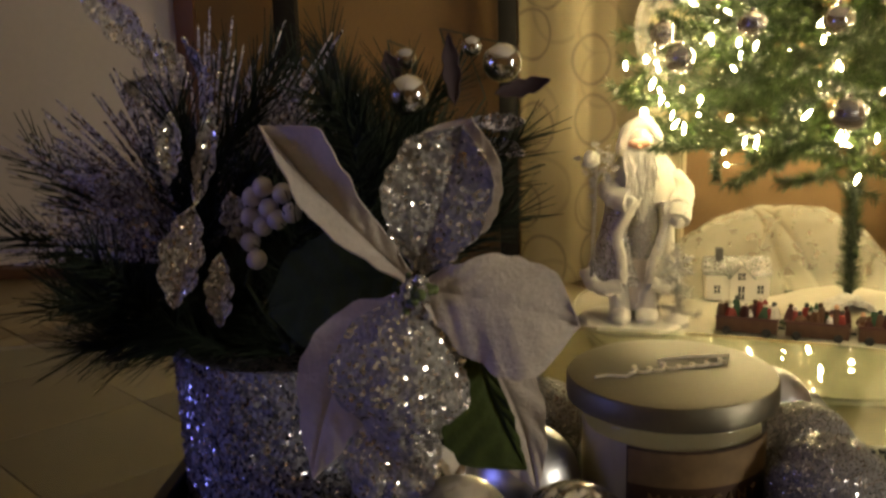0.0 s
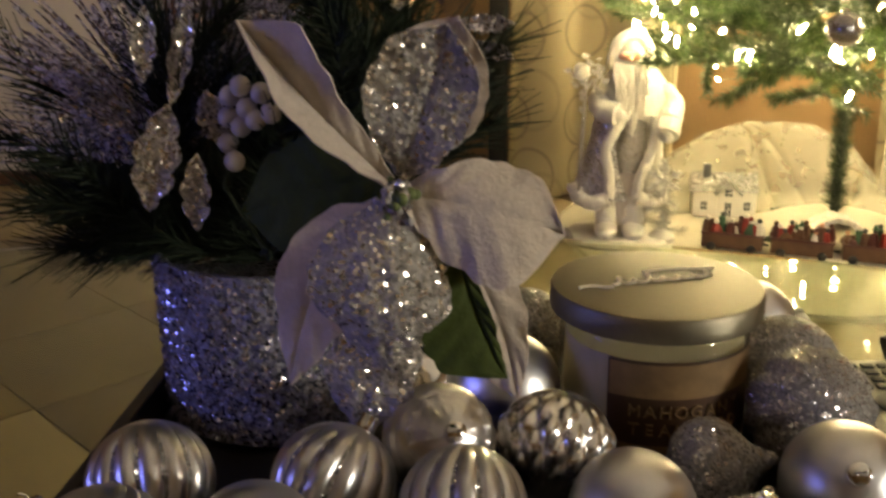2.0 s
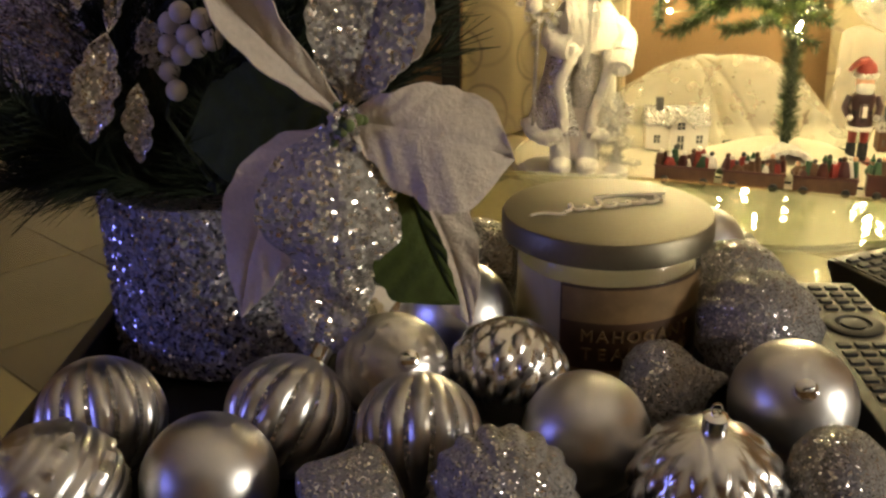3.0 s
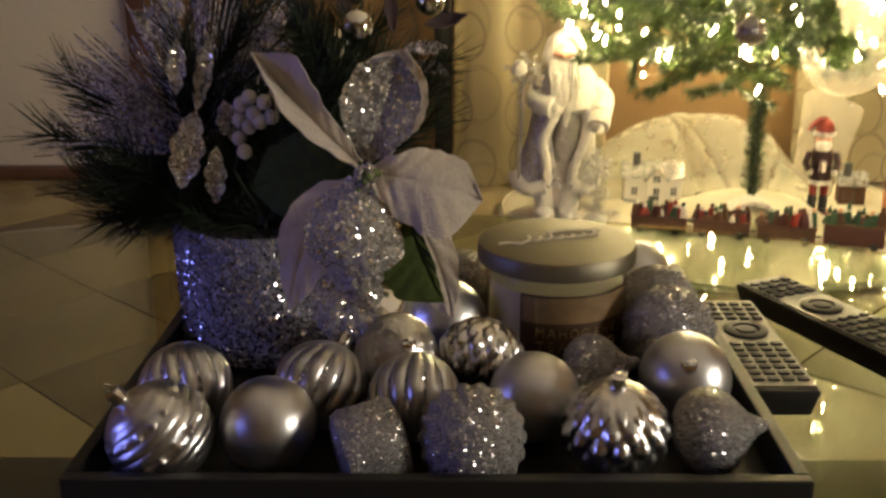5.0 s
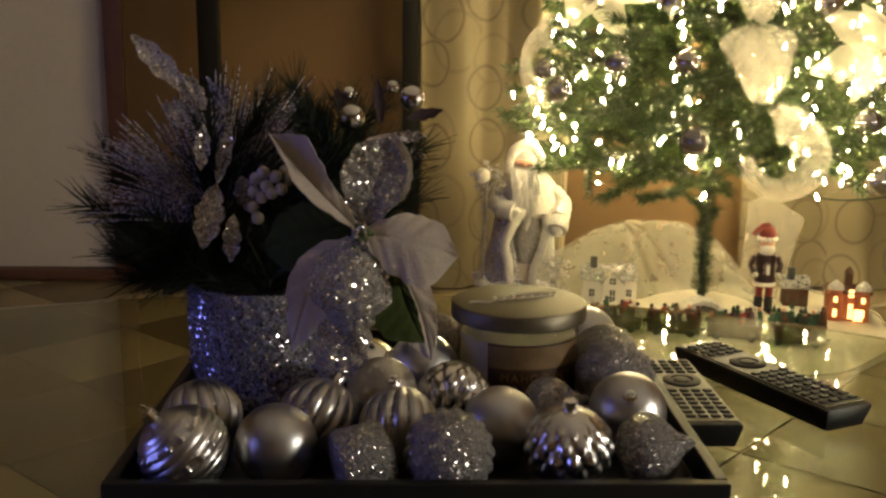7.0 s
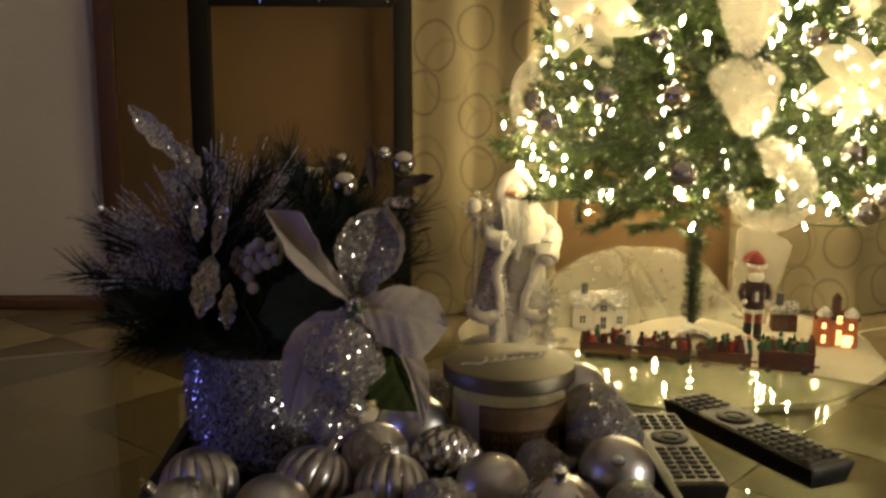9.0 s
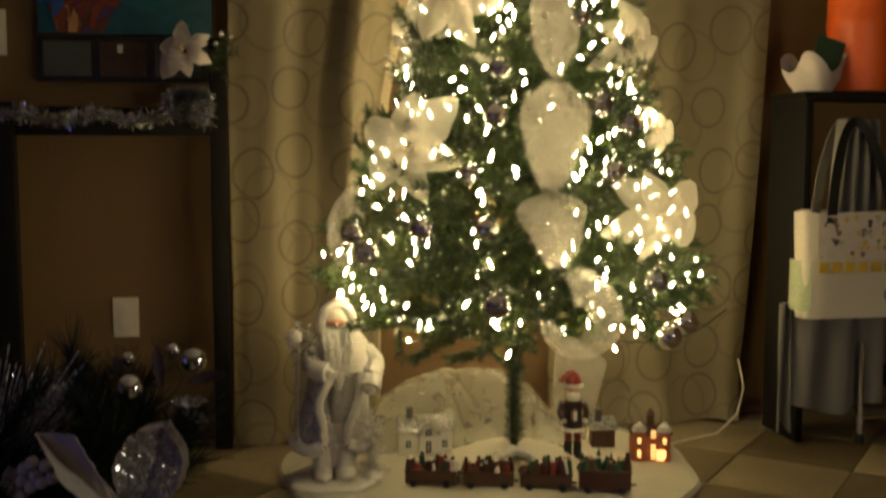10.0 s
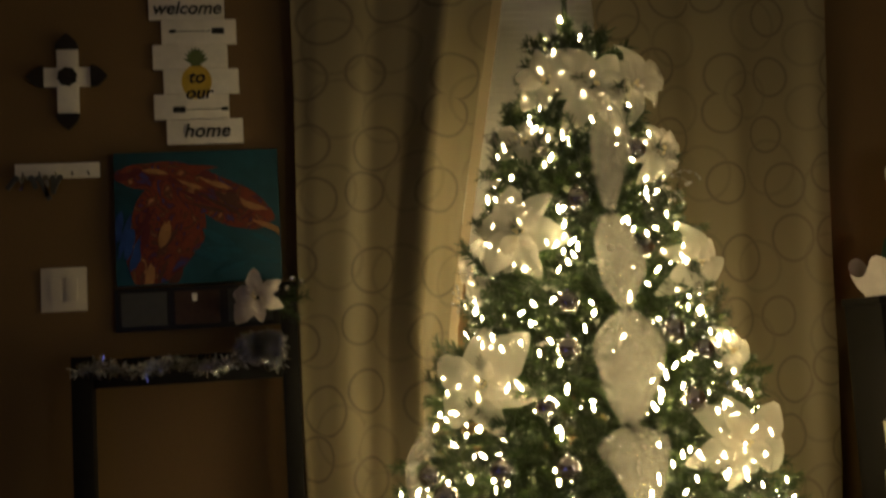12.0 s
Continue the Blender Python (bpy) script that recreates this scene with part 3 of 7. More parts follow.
def lerp_line(pairs):
    return lambda zz: float(np.interp(zz, [p[0] for p in pairs], [p[1] for p in pairs]))


left_curtain = curtain("curtain", "taupe ringed curtain drawn aside, beside the black frame", lerp_line([(0, 0.055), (2.2, 0.07)]),
                       lerp_line([(0, 0.475), (0.5, 0.475), (1.0, 0.49), (2.0, 0.675), (2.2, 0.72)]), 2.4, 3, cloth_w=0.52, swing=0.10, pleat=0.017)
# Strip of curtain edge, coloured paler than the cloth to read as lit.
bm = bmesh.new()
sheet(bm, lambda u, v: Vector((np.interp(2.2 - 2.18 * v, [0, 0.5, 1.0, 2.0, 2.2], [0.468, 0.468, 0.486, 0.672, 0.715]) + u * (0.018 + 0.026 * (1 - v)), 2.395 + 0.03 * u, 2.2 - 2.18 * v)), 6, 40)
part("lit_edge", bm, M_LIT_EDGE, left_curtain, "curtain edge strip, coloured paler to look lit")
right_curtain = curtain("curtain", "taupe ringed curtain hanging open behind the tree", lerp_line([(0, 1.01), (0.6, 1.0), (2.2, 0.99)]),
                        lerp_line([(0, 1.63), (0.9, 1.69), (2.2, 1.76)]), 2.6, 8, cloth_w=0.80, pleat=0.011)
rod = thing("curtain_rod", "black metal curtain rod above the window", "curtain rod")
bm = bmesh.new()
tube(bm, [(-0.05, 2.425, 2.215), (1.85, 2.425, 2.215)], 0.012, 12)
part("pole", bm, M_BLACKMETAL, rod)
for x in (0.0, 1.8):
    bm = bmesh.new()
    box(bm, x - 0.01, x + 0.01, 2.425, WALL_Y, 2.20, 2.23, 0.002)
    part("bracket", bm, M_BLACKMETAL, rod)

# ---- glass table ----
TABLE_Z = 0.42
table = thing("glass_table", "oval clear glass coffee table on a dark wood base", "coffee table")
bm = bmesh.new()
lathe(bm, [(0.688, 0.4115), (0.690, 0.4125), (0.690, 0.4145), (0.688, 0.4155), (0.664, 0.420)], 160)
bmesh.ops.scale(bm, vec=(0.88 / 0.69, 1, 1), verts=bm.verts)
bmesh.ops.translate(bm, vec=(-0.03, 0.0, 0), verts=bm.verts)
top = part("glass_top", bm, M_GLASS, table, "clear oval glass top", smooth=False)
bm = bmesh.new()
box(bm, -0.75, 0.72, 0.16, 0.30, 0.29, 0.325, 0.004)
part("crossbar", bm, M_DARKWOOD, table, "dark wood crossbar")
for x in (-0.02, 0.16):
    bm = bmesh.new()
    box(bm, x - 0.03, x + 0.03, 0.20, 0.26, 0, 0.289, 0.004)
    part("leg", bm, M_TRIM, table)
    bm = bmesh.new()
    box(bm, x - 0.03, x + 0.03, 0.20, 0.26, 0.326, 0.4095, 0.004)
    part("riser", bm, M_TRIM, table)

# ---- tray ----
TX0, TX1, TY0, TY1 = -0.138, 0.264, 0.052, 0.409
tray = thing("serving_tray", "black lacquered square tray standing on the glass table", "tray")
bm = bmesh.new()
box(bm, TX0 + 0.008, TX1 - 0.008, TY0 + 0.008, TY1 - 0.008, TABLE_Z + 0.001, TABLE_Z + 0.009)
part("base", bm, M_BLACK, tray, smooth=False)
for b in ((TX0, TX1, TY0, TY0 + 0.008), (TX0, TX1, TY1 - 0.008, TY1), (TX0, TX0 + 0.008, TY0 + 0.0085, TY1 - 0.0085), (TX1 - 0.008, TX1, TY0 + 0.0085, TY1 - 0.0085)):
    bm = bmesh.new()
    box(bm, *b, TABLE_Z + 0.001, 0.452, 0.0012)
    part("rim", bm, M_BLACK, tray, smooth=False)
TRAY_Z = TABLE_Z + 0.0095


# ---- baubles in the tray ----
def cap(parent, m, r, material=M_SILVER):
    bm = bmesh.new()
    lathe(bm, [(r, 0), (r * 1.05, r * 0.2), (r, r * 0.5), (r * 1.02, r * 1.5), (r * 0.6, r * 1.75)], 18, m=m)
    ob = part("cap", bm, material, parent, "crimped metal cap")
    bm = bmesh.new()
    pts = [m @ Vector((r * 0.45 * math.cos(a), 0, r * 2.2 + r * 0.55 * math.sin(a))) for a in np.linspace(0, 2 * math.pi, 15)]
    tube(bm, pts, r * 0.10, 5)
    part("loop", bm, material, ob)


def bauble(name, label, at, r, material, style="plain", tilt=(0, 0, 0), capped=True):
    """One ornament; tilt turns its cap away from straight up."""
    ob = thing(name, label, "ornament", at, group="ornaments in the tray")
    rot = Euler([radians(a) for a in tilt]).to_matrix().to_4x4()
    bm = bmesh.new()
    n = 26
    prof = [(max(0.0006, r * math.sin(math.pi * i / n)), -r * math.cos(math.pi * i / n)) for i in range(n + 1)]
    wave = None
    seg = 48
    if style == "ribbed":
        seg = 180
        wave = lambda a, t: 1 + 0.10 * (abs(math.sin(a * 7.5 + t * 1.1)) - 0.5) * math.sin(math.pi * t) ** 0.8
    elif style == "swirl":
        seg = 96
        wave = lambda a, t: 1 + 0.11 * abs(math.sin(a * 6 + t * 3.2)) * math.sin(math.pi * t)
    elif style == "studded":
        prof = [(max(0.0006, r * math.sin(math.pi * i / 84)), -r * math.cos(math.pi * i / 84)) for i in range(85)]
        seg = 120
        wave = lambda a, t: 1 + 0.038 * abs(math.sin(t * 44)) + (0.060 * max(0, math.sin(a * 17)) ** 2 - 0.02 if abs((t * 5.2) % 1 - 0.5) < 0.15 and 0.15 < t < 0.9 else 0)
    elif style == "scalloped":
        seg = 96
        wave = lambda a, t: 1 + 0.09 * abs(math.sin(a * 9)) * math.sin(math.pi * t) + 0.025 * math.sin(t * 40)
    elif style == "onion":
        prof = [(max(0.0006, r * w), r * h) for w, h in ((0.02, -0.80), (0.40, -0.76), (0.74, -0.58), (0.94, -0.30), (1.0, 0.0), (0.95, 0.30), (0.80, 0.52), (0.56, 0.70), (0.34, 0.86), (0.20, 1.05), (0.12, 1.22), (0.03, 1.30))]
    elif style == "leafed":
        prof = [(max(0.0006, r * math.sin(math.pi * i / 60)), -r * math.cos(math.pi * i / 60)) for i in range(61)]
        seg = 150
        wave = lambda a, t: 1 + 0.13 * math.sin(math.pi * t) * abs(math.sin(a * 7 + 12 * t)) ** 0.7 * abs(math.sin(a * 7 - 12 * t)) ** 0.7
    elif style == "shelled":
        prof = [(max(0.0006, r * math.sin(math.pi * i / 72) * (1 + 0.045 * math.sin(i * 1.05) * (34 < i < 56))), -r * math.cos(math.pi * i / 72)) for i in range(73)]
        seg = 130
        wave = lambda a, t: 1 + (0.085 * max(0, math.sin(a * 16)) * max(0, math.sin(t * 60)) if t > 0.72 else 0)
    elif style == "lobed":
        seg = 96
        wave = lambda a, t: 1 + 0.09 * abs(math.sin(a * 10)) * math.sin(math.pi * t)
    if style == "drum":
        prof = [(r * w, r * h) for w, h in ((0.02, -0.74), (0.7, -0.74), (0.92, -0.66), (1.0, -0.5), (0.97, 0.0), (1.0, 0.5), (0.92, 0.66), (0.7, 0.74), (0.1, 0.76))]
        seg = 60
        wave = lambda a, t: 1 + 0.03 * math.sin(a * 5)
    lathe(bm, prof, seg, wave=wave, m=rot)
    part("shell", bm, material, ob)
    if style == "ribbed":
        bm = bmesh.new()
        lathe(bm, [(w * 0.984, h * 0.984) for w, h in prof], 64, m=rot)
        part("glitter_groove", bm, M_GLITTER, ob, "silver glitter between the ribs")
    if capped:
        cap(ob, rot @ Matrix.Translation((0, 0, r * (0.985 if style != "drum" else 0.75))), r * 0.17)
    return ob


def z_on(r, k=1.0):
    return TRAY_Z + r * k


bauble("bauble", "satin silver bauble with vertical glittered ribs", (-0.094, 0.152, z_on(0.029)), 0.028, M_RIBBED, "ribbed", (-34, -12, 0), False)
bauble("bauble", "embossed silver bauble with rows of studs", (-0.093, 0.090, z_on(0.030)), 0.0295, M_RIBBED, "studded", (10, -38, 0))
bauble("bauble", "plain satin champagne-silver bauble", (-0.034, 0.104, z_on(0.028)), 0.028, M_SATIN, "plain", (180, 0, 0), False)
bauble("bauble", "satin silver bauble with swirled glittered ribs", (-0.010, 0.155, z_on(0.0285)), 0.028, M_RIBBED, "ribbed", (-30, 30, 0))
bauble("bauble", "silver glitter drum-shaped ornament", (0.026, 0.090, z_on(0.021)), 0.0255, M_GLITTER, "drum", (0, 80, 20), False)
bauble("bauble", "satin silver bauble with vertical ribs", (0.049, 0.140, z_on(0.028)), 0.0275, M_RIBBED, "ribbed", (-36, 4, 0), False)
bauble("bauble", "silver glitter bauble with scalloped ridges", (0.084, 0.088, z_on(0.0285)), 0.028, M_GLITTER, "scalloped", (60, 10, 0), False)
bauble("bauble", "shiny silver bauble with a ridged shell pattern", (0.035, 0.185, z_on(0.036)), 0.0265, M_RIBBED, "shelled", (56, 0, 22))
bauble("bauble", "mirrored mercury glass bauble in the tray", (0.091, 0.193, z_on(0.031)), 0.0265, M_MERCURY, "leafed", (0, 40, 60), False)
bauble("bauble", "plain satin champagne-silver bauble", (0.122, 0.140, z_on(0.028)), 0.028, M_SATIN, "plain", (180, 0, 0), False)
bauble("bauble", "mirrored silver bauble with leaf facets and a cap", (0.165, 0.099, z_on(0.029)), 0.0285, M_MERCURY, "leafed", (8, 0, 0))
bauble("bauble", "silver glitter onion-shaped ornament", (0.164, 0.190, z_on(0.0225)), 0.0245, M_GLITTER, "onion", (10, 72, 0), False)
bauble("bauble", "plain satin silver bauble with a shiny cap", (0.219, 0.167, z_on(0.029)), 0.029, M_SATIN, "plain", (52, -12, 0))
bauble("bauble", "silver glitter onion-shaped ornament", (0.221, 0.106, z_on(0.0235)), 0.026, M_GLITTER, "onion", (10, 72, -8), False)
bauble("bauble", "silver glitter bauble with swirled ridges", (0.222, 0.236, z_on(0.031)), 0.0305, M_GLITTER, "swirl", (60, 25, 0), False)
bauble("bauble", "silver glitter bauble with lobes", (0.226, 0.298, z_on(0.029)), 0.028, M_GLITTER, "lobed", (15, 20, 0), False)
bauble("bauble", "plain satin silver bauble beside the candle", (0.066, 0.258, z_on(0.031)), 0.030, M_SATIN, "plain", (180, 0, 0), False)
bauble("bauble", "shiny silver bauble behind the flower", (0.020, 0.262, z_on(0.028)), 0.0275, M_SILVER, "plain", (180, 0, 0), False)
bauble("bauble", "silver glitter bauble behind the candle", (0.078, 0.345, z_on(0.028)), 0.027, M_GLITTER, "plain", (180, 0, 0), False)
bauble("bauble", "plain satin silver bauble in the tray corner", (0.220, 0.365, z_on(0.028)), 0.0275, M_SATIN, "plain", (180, 0, 0), False)
bauble("bauble", "plain satin silver bauble in the tray corner", (-0.102, 0.372, z_on(0.026)), 0.0255, M_SATIN, "plain", (180, 0, 0), False)

# ---- jar candle ----
candle = thing("jar_candle", "large glass jar candle with a pewter lid and brown label", "candle", (0.146, 0.273, TRAY_Z))
bm = bmesh.new()
lathe(bm, [(0.001, 0.0005), (0.044, 0.0005), (0.049, 0.003), (0.0505, 0.008), (0.0505, 0.066), (0.0490, 0.071), (0.0470, 0.074)], 64)
jar = part("jar", bm, M_JAR, candle, "clear glass jar")
jar.visible_shadow = False
bm = bmesh.new()
lathe(bm, [(0.001, 0.004), (0.046, 0.004), (0.0478, 0.008), (0.0478, 0.059), (0.047, 0.0605), (0.001, 0.060)], 64)
part("wax", bm, M_WAX, candle, "cream wax filling")
bm = bmesh.new()
lathe(bm, [(0.001, 0.072), (0.0530, 0.072), (0.0562, 0.0735), (0.0565, 0.075), (0.0565, 0.0845), (0.0555, 0.0862), (0.050, 0.0872), (0.001, 0.0880)], 72)
lid = part("lid", bm, M_LID, candle, "brushed pewter lid with an embossed script")
bm = bmesh.new()
script = []
for k in range(7):
    x0 = -0.024 + 0.0080 * k
    tall = (0.011, 0.006, 0.012, 0.0045, 0.005, 0.0045, 0.008)[k]
    script += [(x0 + 0.0080 * t + 0.0024 * math.sin(t * 6.283), 0.33 * (x0 + 0.0080 * t) - 0.003 + tall * (0.5 - 0.5 * math.cos(t * 6.283)), 0.0885) for t in np.linspace(0, 0.94, 14)]
tube(bm, script, 0.0009, 6)
part("embossing", bm, M_SCRIPT, lid, "raised curly script ornament")
for x0, y0, ln, rise in ((-0.042, -0.016, 0.018, 0.004), (-0.006, 0.011, 0.040, 0.012)):
    bm = bmesh.new()
    tube(bm, [(x0 + ln * t, y0 + rise * t + 0.002 * math.sin(t * 5), 0.0884) for t in np.linspace(0, 1, 12)], 0.0008, 6)
    part("flourish", bm, M_SCRIPT, lid, "raised curved flourish")
bm = bmesh.new()
sheet(bm, lambda u, v: Vector((0.0510 * math.cos(-2.15 + 1.75 * u), 0.0510 * math.sin(-2.15 + 1.75 * u), 0.008 + 0.054 * v)), 40, 2, 0, 0.0002)
label = part("label", bm, M_LABEL, candle, "dark brown wood-pattern label")
for z0, z1, mt in ((0.042, 0.0605, M_LABELTAN), (0.009, 0.016, M_LABELTAN)):
    bm = bmesh.new()
    sheet(bm, lambda u, v: Vector((0.0514 * math.cos(-2.13 + 1.71 * u), 0.0514 * math.sin(-2.13 + 1.71 * u), z0 + (z1 - z0) * v)), 40, 2, 0, 0.0001)
    part("band", bm, mt, label)
for row, z in (("MAHOGANY", 0.0345), ("TEAKWOOD", 0.0245)):
    for i, ch in enumerate(row):
        a = -1.86 + 0.155 * i
        letters(ch, 0.0092, M_LABELTAN, label, Matrix.Translation((0.0516 * math.cos(a), 0.0516 * math.sin(a), z)) @ Matrix.Rotation(a + math.pi / 2, 4, "Z") @ UPRIGHT, "letter")


# ---- remotes ----
def remote(label, at, turn, length, width, thick, face, pad_at):
    ob = thing("remote_control", label, "remote control", at, turn, group="remotes on the table")
    bm = bmesh.new()
    box(bm, -width / 2, width / 2, 0, length, 0.0005, thick, 0.004)
    for v in bm.verts:
        if v.co.z < thick * 0.4:
            v.co.x *= 0.86
            v.co.y = length / 2 + (v.co.y - length / 2) * 0.965
    part("body", bm, M_REMOTE, ob)
    bm = bmesh.new()
    box(bm, -width / 2 + 0.003, width / 2 - 0.003, 0.005, length - 0.004, thick + 0.0001, thick + 0.0008)
    part("faceplate", bm, face, ob, smooth=False)
    bm = bmesh.new()
    lathe(bm, [(0.016, 0), (0.0165, 0.0012), (0.015, 0.002), (0.010, 0.002), (0.0095, 0.0008), (0.009, 0.0006)], 28, m=Matrix.Translation((0, length * pad_at, thick + 0.0008)))
    pad = part("direction_pad", bm, M_BUTTON, ob)
    bm = bmesh.new()
    lathe(bm, [(0.007, 0), (0.007, 0.0018), (0.005, 0.0022)], 18, m=Matrix.Translation((0, length * pad_at, thick + 0.0008)))
    part("ok_button", bm, M_BUTTON, pad)
    key = None
    y = 0.014
    while y < length - 0.012:
        if abs(y - length * pad_at) > 0.022:
            for c in range(4 if width > 0.045 else 3):
                x = (c - (1.5 if width > 0.045 else 1)) * width * 0.21
                if key is None:
                    bm = bmesh.new()
                    box(bm, -0.0036, 0.0036, -0.0026, 0.0026, 0, 0.0018, 0.0007)
                    key = part("button", bm, M_BUTTON, ob)
                    b = key
                else:
                    b = new("button", key.data)
                    b.parent = ob
                b.location = (x, y, thick + 0.0008)
        y += 0.0098
    return ob


remote("black remote control with a grey face leaning by the tray", (0.290, 0.183, TABLE_Z + 0.0005), 0.5, 0.165, 0.047, 0.021, M_REMOTEFACE, 0.60)
remote("long black remote control lying askew on the glass", (0.412, 0.222, TABLE_Z + 0.0005), 24.5, 0.195, 0.050, 0.021, M_REMOTE, 0.62)

# ---- tree ----
TREE = Vector((0.80, 2.05, 0.0))
PROFILE = [(0.36, 0.30), (0.44, 0.47), (0.55, 0.52), (0.81, 0.40), (1.1, 0.315), (1.4, 0.235), (1.62, 0.13), (1.75, 0.05), (1.9, 0.03)]


def tree_radius(zz):
    return float(np.interp(zz, [p[0] for p in PROFILE], [p[1] for p in PROFILE]))


def needle_mesh(name, stems, needle_len, step, width, rng, spread=1.0, forward=0.75, material=None):
    """Flat needles round each stem (start, end, sag)."""
    verts, faces = [], []
    for a, b, sag in stems:
        a, b = np.array(a, float), np.array(b, float)
        ln = np.linalg.norm(b - a)
        d = (b - a) / ln
        u = np.cross(d, (0.3, 0.2, 0.93))
        u /= np.linalg.norm(u)
        w = np.cross(d, u)
        cnt = max(4, int(ln / step))
        for i in range(cnt):
            t = (i + rng.random()) / cnt
            p = a + (b - a) * t + np.array((0, 0, -sag * ln * t * t))
            ang = rng.random() * 2 * math.pi
            out = u * math.cos(ang) + w * math.sin(ang)
            dirn = d * forward * (0.7 + 0.6 * rng.random()) + out * spread
            dirn /= np.linalg.norm(dirn)
            nl = needle_len * (0.7 + 0.5 * rng.random())
            sd = np.cross(dirn, (rng.random() - 0.5, rng.random() - 0.5, rng.random() - 0.5))
            sd = sd / (np.linalg.norm(sd) + 1e-9) * width / 2
            k = len(verts)
            verts += [p - sd, p + sd, p + dirn * nl + sd * 0.4, p + dirn * nl - sd * 0.4]
            faces.append((k, k + 1, k + 2, k + 3))
        k = len(verts)
        for q in (0.0, 0.5, 1.0):
            p = a + (b - a) * q + np.array((0, 0, -sag * ln * q * q))
            rr = 0.0022 * (1 - 0.5 * q)
            verts += [p + u * rr, p - 0.5 * u * rr + 0.87 * w * rr, p - 0.5 * u * rr - 0.87 * w * rr]
        for q in (0, 3):
            for c in range(3):
                faces.append((k + q + c, k + q + (c + 1) % 3, k + q + 3 + (c + 1) % 3, k + q + 3 + c))
    me = bpy.data.meshes.new(name)
    me.from_pydata([tuple(v) for v in verts], [], faces)
    me.materials.append(material or M_LEAF)
    return me


def branch_mesh(length, seed):
    """A wired bough: a thin stem and bushy upturned tips with gaps between them."""
    rng = random.Random(seed)
    verts_of = [((length * 0.45, 0, -0.012 * length), (length, 0, 0.03 * length), 0.05)]
    n = max(3, int(length / 0.052))
    for i in range(n):
        t = 0.22 + 0.70 * (i + rng.random() * 0.5) / n
        sgn = 1 if i % 2 else -1
        ang = radians(rng.uniform(28, 62)) * sgn
        ln = min(0.13, length * 0.36 * (1.2 - t) + 0.045)
        s = (length * t, 0, -0.03 * length * t)
        verts_of.append((s, (s[0] + ln * math.cos(ang), ln * math.sin(ang), s[2] + rng.uniform(-0.35, 0.55) * ln), -0.10))
    return needle_mesh("branch", verts_of, 0.023, 0.00062, 0.0026, rng, 1.0, 0.95)


tree = thing("christmas_tree", "lit artificial green Christmas tree with a bare green-wrapped trunk", "christmas tree", TREE)
LENGTHS = (0.50, 0.40, 0.31, 0.23, 0.14, 0.08)
BRANCHES = {ln: [branch_mesh(ln, 10 * i + k) for k in range(3)] for i, ln in enumerate(LENGTHS)}
rng = random.Random(4)
tips = []
zz, turn = 0.445, 0.0
while zz < 1.72:
    r = tree_radius(zz)
    count = max(5, int(8 + 17 * r))
    for i in range(count):
        a = turn + 2 * math.pi * (i + rng.uniform(-0.25, 0.25)) / count
        want = r * rng.uniform(0.86, 1.08)
        back = TREE.y + want * math.sin(a)
        if back > 2.39:
            want *= (2.39 - TREE.y) / (back - TREE.y)
        ln = min(LENGTHS, key=lambda q: abs(q - want))
        b = new("branch", rng.choice(BRANCHES[ln]))
        b.parent = tree
        up = rng.uniform(-5, 9) if zz < 0.6 else rng.uniform(-6, 18)
        b.matrix_basis = Matrix.Translation((0, 0, zz + rng.uniform(-0.02, 0.02))) @ Matrix.Rotation(a, 4, "Z") @ Matrix.Rotation(radians(-up), 4, "Y") @ Matrix.Rotation(radians(rng.uniform(-40, 40)), 4, "X") @ Matrix.Scale(want / ln, 4)
        tips.append((a, want, zz, up))
    turn += 0.61
    zz += 0.072 if zz < 1.2 else 0.06
trunk_stems = [((0, 0, 0.07), (0, 0, 0.5), 0.0), ((0, 0, 0.5), (0, 0, 1.80), 0.0)]
me = needle_mesh("trunk_needles", trunk_stems, 0.030, 0.00018, 0.0022, random.Random(2), 1.0, 0.5)
tn = new("trunk_wrap", me)
tn.parent = tree
tn["label"] = "short green needles wrapped round the pole"
bm = bmesh.new()
lathe(bm, [(0.010, 0.012), (0.010, 0.9), (0.009, 1.5), (0.007, 1.92)], 14)
part("trunk", bm, M_STEM, tree)
bm = bmesh.new()
for k in range(4):
    box(bm, 0.0, 0.19, -0.012, 0.012, 0.010, 0.032, 0.003, m=Matrix.Rotation(k * math.pi / 2 + 0.5, 4, "Z"))
part("stand", bm, M_STEM, tree, "green metal stand under the skirt")

